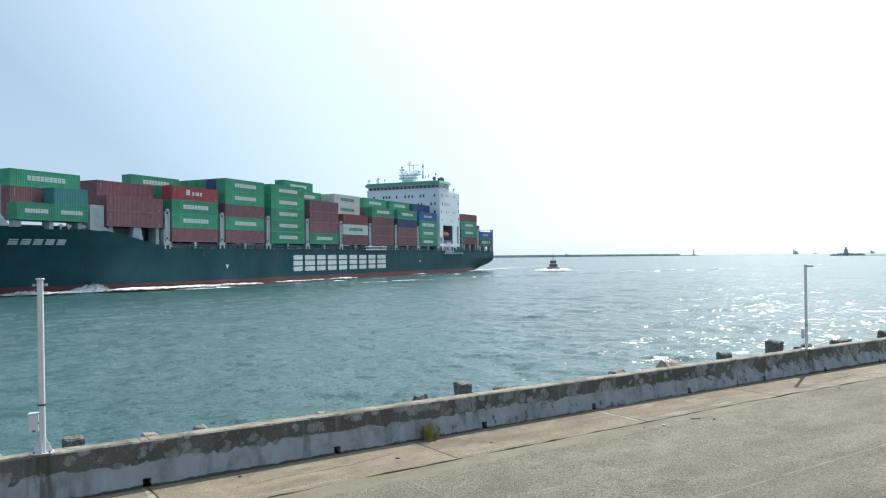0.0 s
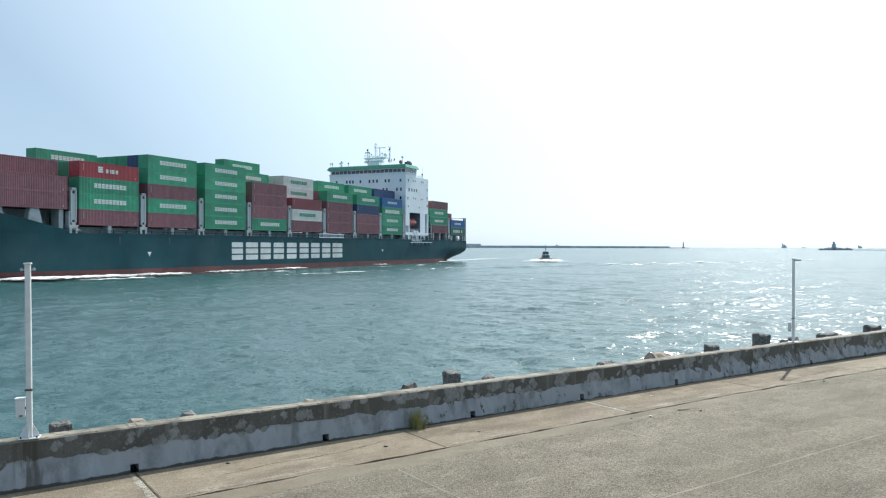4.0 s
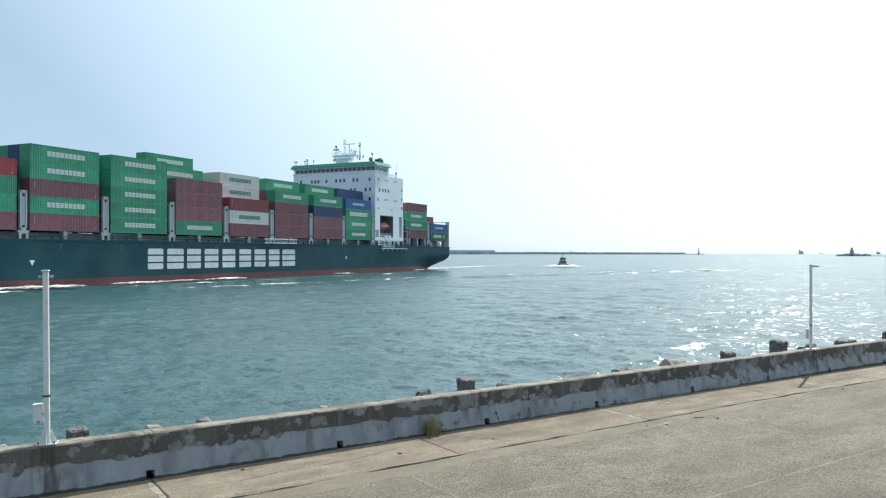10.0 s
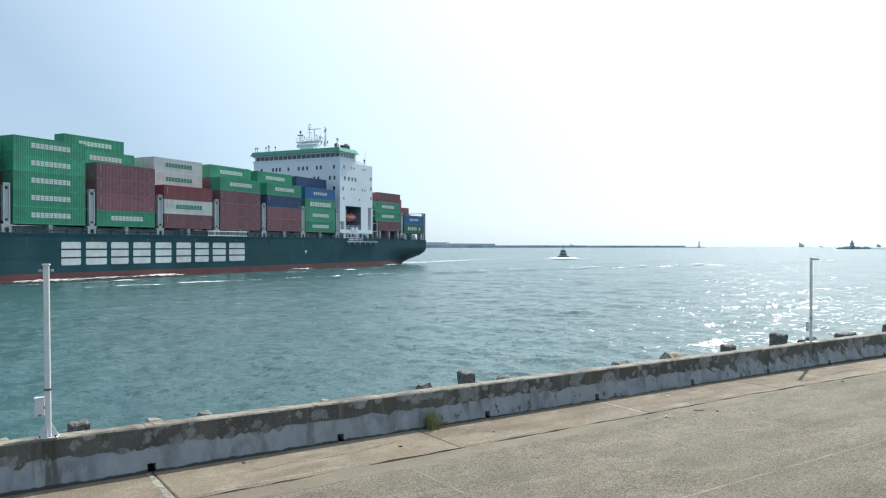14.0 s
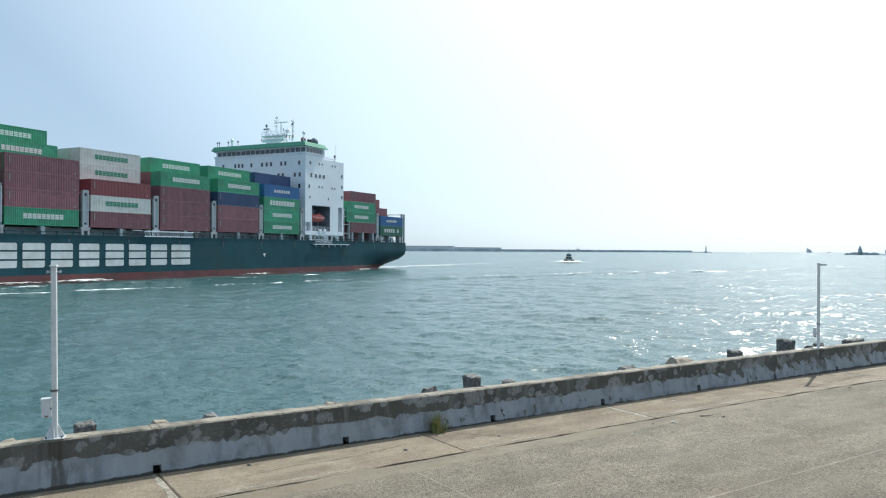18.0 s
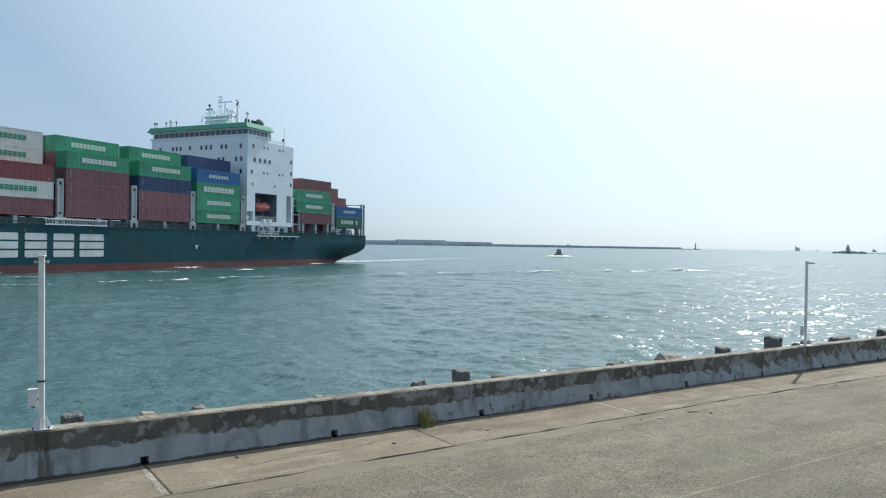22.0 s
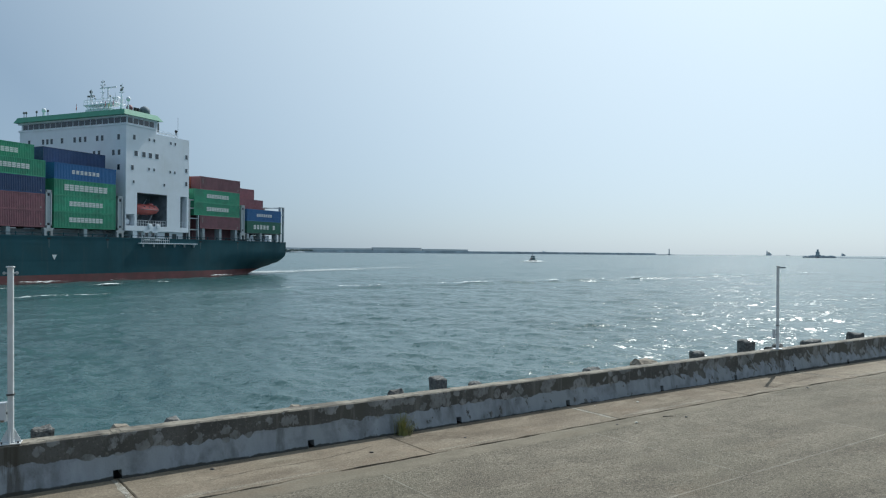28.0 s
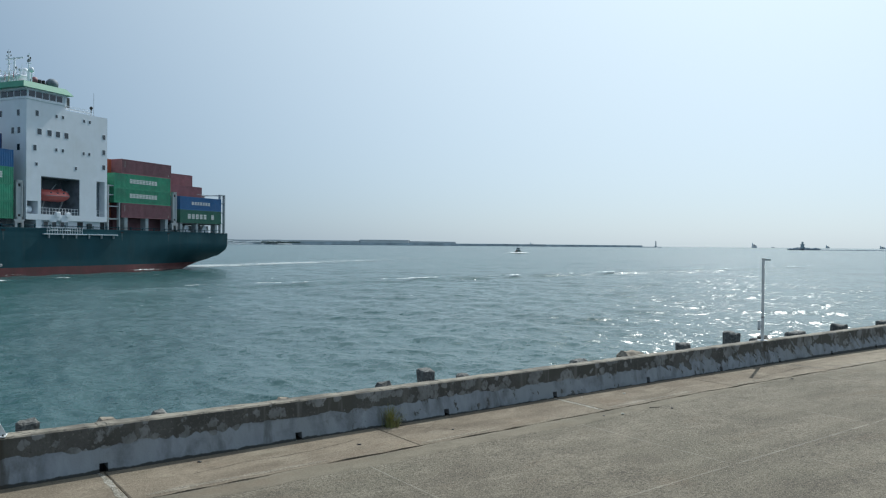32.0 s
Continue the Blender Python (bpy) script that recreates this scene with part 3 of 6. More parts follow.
def quay():
    g = Geo().box(-400, 400, -500, 0.28, -3, PAVE - 0.26)
    ground = thing("ground", "dark gritty filler under the concrete quay paving", "ground", kind="structure", m=PAVED, mesh=g.mesh("ground", SOIL))
    # the sea wall in lengths between the cross joints, with drain slots at its foot
    wall = thing("wall_sea", "low concrete sea wall with peeling grey-blue paint", "wall", kind="structure", m=QUAY @ pose(0, 0, PAVE))
    h = WALL_TOP - PAVE
    rng = random.Random(3)
    for a, b in zip(JOINTS, JOINTS[1:]):
        cols = [(a + 0.0008, -0.04)]
        x = a
        slots = [q for q in HOLES if a + 0.2 < q < b + 0.2]
        marks = []
        for q in slots:
            marks += [(q - 0.06, 0), (q - 0.0599, 1), (q + 0.0599, 1), (q + 0.06, 0)] if q < b - 0.2 else []
        step = 0.2
        k = 1
        while a + k * step < b - 0.05:
            q = a + k * step
            if all(abs(q - sl) > 0.1 for sl in slots):
                marks.append((q, 0))
            k += 1
        if any(abs(q - a) < 0.05 for q in HOLES):
            cols = [(a + 0.0008, 0.14), (a + 0.0599, 0.14), (a + 0.06, -0.04)]
        cols += [(q, 0.14 if m else -0.04) for q, m in sorted(marks) if q > cols[-1][0]]
        last = [q for q in HOLES if abs(q - b) < 0.05]
        if last:
            cols = [c for c in cols if c[0] < b - 0.08] + [(b - 0.06, -0.04), (b - 0.0599, 0.14), (b - 0.0008, 0.14)]
        else:
            cols.append((b - 0.0008, -0.04))
        vs, n = [], len(cols)
        wob = [rng.uniform(-0.007, 0.005) for _ in cols]
        for (x, zb), j in zip(cols, wob):
            foot = sag(x) - x * (FALL - 0.0017) - 0.04
            zb += foot + 0.04
            vs += [(x, -0.085 * (0.3 - zb) / (0.3 - foot), zb), (x, 0.0, 0.3), (x, 0.0, h - 0.022 + j), (x, 0.024 + rng.uniform(-0.006, 0.004), h + j), (x, 0.255, h + rng.uniform(-0.008, 0.006)), (x, 0.28, h - 0.025), (x, 0.28, zb)]
        fs = [(i * 7 + k, (i + 1) * 7 + k, (i + 1) * 7 + (k + 1) % 7, i * 7 + (k + 1) % 7) for i in range(n - 1) for k in range(7)]
        fs += [tuple(range(6, -1, -1)), tuple((n - 1) * 7 + k for k in range(7))]
        part("wall_panel", Geo().add(vs, fs), PEELING, wall)
    # black plates close the drains' backs and give their inner shade by colour
    for q in HOLES:
        part("drain_slot", Geo().box(q - 0.08, q + 0.08, 0.16, 0.2, sag(q) - 0.04 - q * 0.0068, sag(q) + 0.18 - q * 0.0068), BLACK, wall, "black plate for the shade inside a drain at the wall's foot")
    # apron slabs along the wall
    pave = thing("pavement", "worn tan concrete quay paving with cracked joints", "pavement", kind="structure", m=PAVED)
    rng = random.Random(11)
    for a, b in zip(JOINTS, JOINTS[1:]):
        for c, d in ((a + 0.006, a + 4.6), (a + 4.606, b - 0.006)) if b - a > 5 else ((a, b),):
            low = [(x, y + apron_edge(x)) for x, y in jagged(c, d, 0.0, 0.35, 0.035, rng)]
            part("apron_slab", slab(low + [(d, -0.014), (c, -0.014)], PAVE - 0.06, PAVE + 0.006), APRON, pave)
    y0, joints = -1.56, []
    for r, depth in enumerate((3.65, 3.6, 3.6, 3.6, 3.6)):
        y1 = y0 - depth
        x = -36.0 + (r % 2) * 1.3
        while x < 48:
            top = [(a, b + (apron_edge(a) + 1.52 if r == 0 else 0)) for a, b in jagged(x + 0.002, x + 4.627, y0, 0.4, 0.03 if r == 0 else 0.002, rng)][::-1]
            part("paving_slab", slab([(x + 0.002, y1 + 0.004), (x + 4.627, y1 + 0.004)] + top, PAVE - 0.06, PAVE + rng.uniform(-0.002, 0.0), 0.003), PAVING, pave)
            joints.append((x, y1, y0))
            x += 4.63
        y0 = y1
    part("far_paving", Geo().box(-200, 200, -400, y0 - 0.01, PAVE - 0.05, PAVE - 0.002), PAVING, pave)
    return ground, wall, pave, joints


ground, wall_sea, pavement, slab_joints = quay()


def crack(x, y, length, turn, seed, name="crack"):
    """A fine open crack in the paving, as a thin dark sunken ribbon."""
    rng = random.Random(seed)
    pts, d = [(x, y)], turn
    while length > 0:
        s = rng.uniform(0.06, 0.16)
        d += rng.uniform(-18, 18)
        d += (turn - d) * 0.3
        x, y = x + s * math.cos(radians(d)), y + s * math.sin(radians(d))
        pts.append((x, y))
        length -= s
    vs, n = [], len(pts)
    for i, (x, y) in enumerate(pts):
        w = 0.006 * rng.uniform(0.5, 1.2) * (0.3 if i in (0, n - 1) else 1)
        vs += [(x - w * math.sin(radians(turn)), y + w * math.cos(radians(turn)), PAVE + 0.010), (x + w * math.sin(radians(turn)), y - w * math.cos(radians(turn)), PAVE + 0.010)]
    part(name, Geo().add(vs, [(2 * i, 2 * i + 1, 2 * i + 3, 2 * i + 2) for i in range(n - 1)]), SOIL, pavement, "thin dark crack in the concrete")


for k, (x, y, ln, tn) in enumerate(((-5.9, -0.9, 3.0, 6), (-1.75, -0.35, 1.1, -52), (3.2, -1.0, 2.2, 9), (8.4, -1.25, 3.2, 4))):
    crack(x, y, ln, tn, 40 + k)


PALE_MORTAR = concrete_material("pale_mortar", (0.29, 0.252, 0.192), (0.2, 0.17, 0.125), (0.38, 0.34, 0.28), 0.6, gritty=0.8)


WHITE_MORTAR = concrete_material("white_mortar", (0.4, 0.37, 0.31), (0.2, 0.175, 0.135), (0.5, 0.47, 0.41), 0.7)


JOINT_FILL = concrete_material("joint_fill", (0.3, 0.27, 0.215), (0.2, 0.175, 0.135), (0.36, 0.33, 0.27), 0.4)
GROUT = concrete_material("grout_concrete", (0.2, 0.171, 0.127), (0.155, 0.132, 0.097), (0.245, 0.212, 0.158), 0.25, gritty=0.4)


def mortar_patch(x0, y0, x1, y1, wide, seed, material=None, rise=0.0095):
    """A thin ragged strip of pale mortar smeared over the paving."""
    rng = random.Random(seed)
    n = max(4, int(math.hypot(x1 - x0, y1 - y0) / 0.16))
    dx, dy = (x1 - x0) / n, (y1 - y0) / n
    ln = math.hypot(dx, dy)
    ux, uy = -dy / ln, dx / ln
    vs = []
    for i in range(n + 1):
        w = wide * (0.25 if i in (0, n) else rng.uniform(0.45, 1.1))
        k = rng.uniform(-0.12, 0.12) * wide
        x, y = x0 + dx * i, y0 + dy * i
        vs += [(x + ux * (w / 2 + k), y + uy * (w / 2 + k), PAVE + rise), (x - ux * (w / 2 - k), y - uy * (w / 2 - k), PAVE + rise)]
    part("mortar_patch", Geo().add(vs, [(2 * i, 2 * i + 1, 2 * i + 3, 2 * i + 2) for i in range(n)]), material or PALE_MORTAR, pavement, "pale ragged strip of old mortar")


for k, q in enumerate(JOINTS[2:8]):
    mortar_patch(q - 0.075, -0.06, q - 0.075, apron_edge(q) + 0.03, 0.11, 90 + k, WHITE_MORTAR)
    mortar_patch(q + 0.2, apron_edge(q + 0.2) + 0.14, q + 2.6 + 0.3 * (k % 3), apron_edge(q + 2.6) + 0.2 - 0.08 * (k % 2), 0.12, 120 + k)
    mortar_patch(q + 4.7, -1.42, q + 6.4, -1.36, 0.09, 150 + k)


# pale worn filler in the joints of the near slabs
for k, (x, y1, y0) in enumerate(q for q in slab_joints if -14 < q[0] < 16 and q[1] > -13):
    mortar_patch(x, y0 - 0.45, x, y1, 0.035, 200 + k, JOINT_FILL, 0.0015)
    mortar_patch(x, y1, x + 4.6, y1, 0.05, 400 + k, JOINT_FILL, 0.0015)


def grout_band():
    """A smooth strip of grout trowelled along the apron's broken edge, over the joint in places."""
    rng = random.Random(17)
    vs, n = [], 190
    for i in range(n + 1):
        x = -16 + 26 * i / n
        inner = apron_edge(x) - 0.05 + 0.075 * noise.noise(Vector((x * 0.8, 3.1, 0))) + rng.uniform(-0.012, 0.012)
        wide = (0.42 + 0.16 * noise.noise(Vector((x * 0.45, 0.4, 0)))) * min(1.0, max(0.05, (10 - x) / 7)) + rng.uniform(-0.02, 0.02)
        vs += [(x, inner, PAVE + 0.0045), (x, inner - 0.02, PAVE + 0.006), (x, inner - wide * 0.8, PAVE + 0.006), (x, inner - wide, PAVE + 0.0015)]
    part("grout_band", Geo().add(vs, [(4 * i + k, 4 * i + k + 1, 4 * i + k + 5, 4 * i + k + 4) for i in range(n) for k in range(3)]), GROUT, pavement, "smooth tan grout strip along the apron")


grout_band()

for piece in pavement.children:
    for v in piece.data.vertices:
        v.co.z += sag(v.co.x)


# ---- posts on the wall ----
def steel_post(x, height, lean, arm, turn):
    post = thing("lamp_post" if arm else "steel_post", "slim white steel post with a grey box on the wall", "post", "posts on the sea wall",
                 m=QUAY @ pose(x, 0.11, WALL_TOP, 0, lean, -36.0 + turn))
    part("base_plate", Geo().box(-0.13, 0.13, -0.1, 0.1, 0, 0.014), GALVANISED, post, bevel=0.003)
    part("shaft", Geo().chamfer_box(-0.036, 0.036, -0.036, 0.036, 0.012, height, 0.008), GALVANISED, post, "white painted square steel shaft")
    for sx in (() if arm else (-1, 1)):
        part("gusset", Geo().prism([(sx * 0.044, 0.014), (sx * 0.125, 0.014), (sx * 0.125, 0.035), (sx * 0.044, 0.2)][::sx], -0.005, 0.005), GALVANISED, post)
        part("gusset", Geo().prism([(sx * 0.044, 0.014), (sx * 0.095, 0.014), (sx * 0.095, 0.03), (sx * 0.044, 0.2)][::sx], -0.005, 0.005), GALVANISED, post).matrix_basis = pose(0, 0, 0, 0, 0, 90)
        for sy in (-1, 1):
            part("bolt", Geo().rod((sx * 0.1, sy * 0.075, 0.012), (sx * 0.1, sy * 0.075, 0.04), 0.012, 6), BLACK, post, "rusty dark anchor bolt")
    part("band", Geo().box(-0.048, 0.048, -0.048, 0.048, 0.665, 0.685), BLACK, post, "black strap round the shaft")
    box = part("junction_box", Geo().chamfer_box(-0.13 if arm else -0.165, -0.052, -0.05, 0.06, 0.305, 0.555, 0.012), BOX_GREY, post, "pale grey electrical box")
    part("box_lid", Geo().box(-0.137 if arm else -0.172, -0.046, -0.057, 0.066, 0.55, 0.568), BOX_GREY, box)
    part("sticker", Geo().box(-0.12, -0.075, -0.0545, -0.0505, 0.31, 0.335), TAN_STONE, box, "small yellowed sticker")
    part("conduit", Geo().rod((-0.052, 0, 0.42), (-0.04, 0, 0.42), 0.015, 8), BLACK, box)
    if arm:
        part("lamp_arm", Geo().chamfer_box(0.03, 0.20, -0.035, 0.035, height - 0.05, height - 0.005, 0.01), SHIP_GREY, post, "short grey lamp arm at the top")
    else:
        for sx in (-1, 1):
            part("eye_bolt", Geo().rod((sx * 0.04, 0, height - 0.075), (sx * 0.07, 0, height - 0.075), 0.01, 6).ball((sx * 0.078, 0, height - 0.075), 0.022, 0.01, 0.022, 8, 6), SHIP_GREY, post)
    part("cap", Geo().chamfer_box(-0.05, 0.05, -0.05, 0.05, height, height + 0.02, 0.008), GALVANISED, post)
    return post


steel_post(-8.24, 2.42, -0.7, False, 20)
steel_post(11.01, 2.37, 0.0, True, -18)


# ---- armour blocks and rubble behind the wall ----
def rubble_bank():
    """The revetment on which the blocks lie."""
    rng = random.Random(21)
    bank = thing("revetment", "dark rubble bank below the sea wall", "rubble", kind="structure", m=QUAY)
    g = Geo()
    nx, prof = 120, ((0.285, 1.55), (0.9, 1.5), (1.6, 1.15), (2.6, 0.5), (3.6, -0.2), (5.0, -1.2))
    vs = []
    for i in range(nx + 1):
        for y, z in prof:
            vs.append((-40 + 100 * i / nx + rng.uniform(-0.1, 0.1), y + (rng.uniform(-0.12, 0.12) if y > 0.3 else 0), z + rng.uniform(-0.12, 0.12)))
    m = len(prof)
    fs = [(i * m + k, (i + 1) * m + k, (i + 1) * m + k + 1, i * m + k + 1) for i in range(nx) for k in range(m - 1)]
    part("rubble", g.add(vs, fs), STONE, bank)


rubble_bank()


def rough_block(x0, x1, top, front, depth, material, label, seed, cut=0.07, chip=0.03, turn=0.0):
    rng = random.Random(seed)
    w, top, depth = (x1 - x0) * (0.61 if cut < 0.1 else 0.72), top - 0.05, depth * 0.55
    h = top - 1.40
    bm = bmesh.new()
    bmesh.ops.create_cube(bm, size=1.0)
    bmesh.ops.scale(bm, vec=(w, depth, h), verts=bm.verts)
    bmesh.ops.bevel(bm, geom=bm.edges[:], offset=min(cut, w * 0.25, depth * 0.25), segments=1, affect="EDGES")
    bmesh.ops.subdivide_edges(bm, edges=[e for e in bm.edges if e.calc_length() > 0.16], cuts=3, use_grid_fill=True)
    off = Vector((seed * 3.7, seed * 1.3, 0))
    for v in bm.verts:
        n = noise.noise_vector(v.co * 5 + off) * chip + noise.noise_vector(v.co * 15 + off) * chip * 0.5
        v.co += n
    me = bpy.data.meshes.new("block")
    bm.to_mesh(me)
    bm.free()
    me.materials.append(material)
    return thing("armour_block" if cut < 0.1 else "rubble_stone", label, "concrete block" if cut < 0.1 else "stone", "blocks behind the sea wall",
                 m=QUAY @ pose((x0 + x1) / 2, front + depth / 2, 1.40 + h / 2, rng.uniform(-3, 3), rng.uniform(-3, 3), turn), mesh=me)


DARK_BLOCK = "dark weathered concrete armour block behind the sea wall"
PALE_STONE = "pale broken rubble stone showing above the sea wall"
for k, (x0, x1, top, front, depth, kind_of, turn) in enumerate((
        (-8.0, -7.54, 2.53, 0.62, 0.5, 0, -8), (-6.87, -6.5, 2.455, 0.5, 0.45, 1, 5), (-6.08, -5.7, 2.46, 0.5, 0.5, 2, 0), (-3.95, -3.5, 2.44, 0.45, 0.4, 1, 10),
        (-1.87, -1.42, 2.49, 0.5, 0.5, 2, 4), (-0.68, -0.22, 2.60, 0.7, 0.55, 0, -14), (0.14, 0.55, 2.475, 0.5, 0.4, 2, 0), (3.55, 4.25, 2.475, 0.5, 0.6, 2, 6),
        (5.25, 6.35, 2.50, 0.5, 0.6, 1, 3), (7.89, 8.41, 2.57, 0.6, 0.6, 0, -6), (10.45, 11.05, 2.68, 0.75, 0.7, 0, -10),
        (11.3, 11.62, 2.49, 0.5, 0.4, 2, 0), (11.66, 12.2, 2.53, 0.5, 0.4, 2, 8), (13.35, 14.6, 2.52, 0.5, 0.7, 0, 4), (16.8, 17.6, 2.56, 0.7, 0.7, 0, -5), (-8.9, -8.66, 2.45, 0.5, 0.4, 1, 0),
        (20.2, 21.2, 2.5, 0.7, 0.7, 0, 7))):
    rough_block(x0, x1, top, front, depth, TAN_STONE if kind_of == 1 else STONE, DARK_BLOCK if kind_of == 0 else PALE_STONE if kind_of == 1 else "grey rubble stone showing above the sea wall", 60 + k,
                0.035 if kind_of == 0 else 0.13, 0.04 if kind_of == 0 else 0.06, turn)


# ---- grass in the joint, small litter ----
def grass_tuft(x, y, height, blades, seed):
    rng = random.Random(seed)
    g = Geo()
    for _ in range(blades):
        a, r = rng.uniform(0, 360), abs(rng.gauss(0, 0.075))
        bx, by = r * math.cos(radians(a)), r * math.sin(radians(a))
        hgt, bend, wd = height * rng.uniform(0.35, 1.0), rng.uniform(0.03, 0.22), rng.uniform(0.004, 0.009)
        ca, sa = math.cos(radians(a)), math.sin(radians(a))
        vs = []
        for i in range(4):
            q = i / 3
            px, py, pz = bx + ca * bend * q * q, by + sa * bend * q * q, hgt * q * (1 - 0.12 * q)
            ww = wd * (1 - q * 0.92)
            vs += [(px - sa * ww, py + ca * ww, pz), (px + sa * ww, py - ca * ww, pz)]
        g.add(vs, [(2 * i, 2 * i + 1, 2 * i + 3, 2 * i + 2) for i in range(3)])
    mat = shader("dry_grass", (0.26, 0.27, 0.095), 0.7, grain=0.4, scale=14, stain=(0.36, 0.31, 0.14), stain_scale=9, stain_amount=0.7)
    tuft = thing("grass_tuft", "tuft of half-dry grass growing at the wall's foot", "grass", m=PAVED @ pose(x, y, PAVE + sag(x)))
    tagged(part("blades", g, mat, tuft), kind="stuff")


grass_tuft(-2.0, -0.13, 0.50, 190, 8)
grass_tuft(-1.93, -0.16, 0.22, 110, 9)
twig = thing("twig", "short brown twig lying on the quay paving", "twig", m=PAVED @ pose(3.35, -1.95, PAVE + sag(3.35) + 0.014, 0, 0, -28))
part("stem", Geo().rod((-0.11, 0, 0), (0.02, 0.012, 0), 0.011, 6).rod((0.02, 0.012, 0), (0.12, -0.01, 0.004), 0.009, 6, 0.005), TAN_STONE, twig)
LITTER_PALE = shader("litter_pale", (0.6, 0.58, 0.5), 0.8, grain=0.2)
for k, (x, y, s, mat) in enumerate((x, y, s * 0.62, mat) for x, y, s, mat in ((4.0, -0.62, 0.05, LITTER_PALE), (2.9, -0.35, 0.03, LITTER_PALE), (2.35, -1.95, 0.06, LITTER_PALE), (1.9, -1.85, 0.04, BLACK), (-3.1, -0.9, 0.05, BLACK),
                                    (-5.6, -0.35, 0.05, BLACK), (-1.2, -1.0, 0.04, BLACK), (9.2, -1.75, 0.06, BLACK), (3.6, -2.2, 0.05, BLACK))):
    bm = bmesh.new()
    bmesh.ops.create_icosphere(bm, subdivisions=2, radius=s)
    for v in bm.verts:
        v.co += noise.noise_vector(v.co * 30 + Vector((k, 0, 0))) * s * 0.5
        v.co.z *= 0.35
    me = bpy.data.meshes.new("chip")
    bm.to_mesh(me)
    bm.free()
    me.materials.append(mat)
    thing("concrete_chip" if mat is LITTER_PALE else "pebble", "pale chip lying on the quay paving" if mat is LITTER_PALE else "small dark pebble lying on the quay paving", "debris", "litter on the paving",
          m=PAVED @ pose(x, y, PAVE + sag(x) + 0.006 + s * 0.28), mesh=me)

# ---- the container ship: x forward, y to port, z above the water ----
SHIP_TURN = -113.4
SHIP_ROWS = [(0, -13.8, 228.2), (4, -20.77, 212.09), (8, -27.68, 196.13), (12, -34.53, 180.32), (16, -41.31, 164.65),
             (20, -48.02, 149.13), (24, -54.68, 133.75), (28, -61.27, 118.53), (32, -67.79, 103.45)]
RIDERS = []   # things that sail with the ship, with their place on it
BEAM = 27.6


def ship_pose(x, y):
    return pose(x, y, 0.14, 0, 0, SHIP_TURN)


def smooth(a, b, x):
    t = min(1.0, max(0.0, (x - a) / (b - a)))
    return t * t * (3 - 2 * t)


def deck_height(s):
    return 7.3 + 2.95 * smooth(98, 117, s) + 1.2 * smooth(120, 149, s) - 0.12 * smooth(-30, -62, s)


def half_width(s, z):
    """Half the hull's breadth at the height z."""
    d = deck_height(s)
    k = min(1.0, max(0.0, z / d))
    w = 1.0
    if s > 84:
        fine = max(0.0, 1 - ((s - 84) / 62.0) ** 1.9)
        full = max(0.0, 1 - (max(0.0, s - 108) / 41.5) ** 2.3)
        w = fine + (full - fine) * k ** 1.5
    if s < -30:
        deck = 1 - 0.04 * smooth(-50, -63, s)
        low = 1 - 0.42 * smooth(-36, -62, s)
        w = low + (deck - low) * smooth(0.0, 0.62, k)
    return BEAM / 2 * w


def keel(s):
    """The lowest height of the hull: it rises under the stern."""
    if s < -44:
        q = (-44 - s) / 18.6
        return -2.2 + 4.6 * min(1.0, q) ** 1.25
    return -2.2


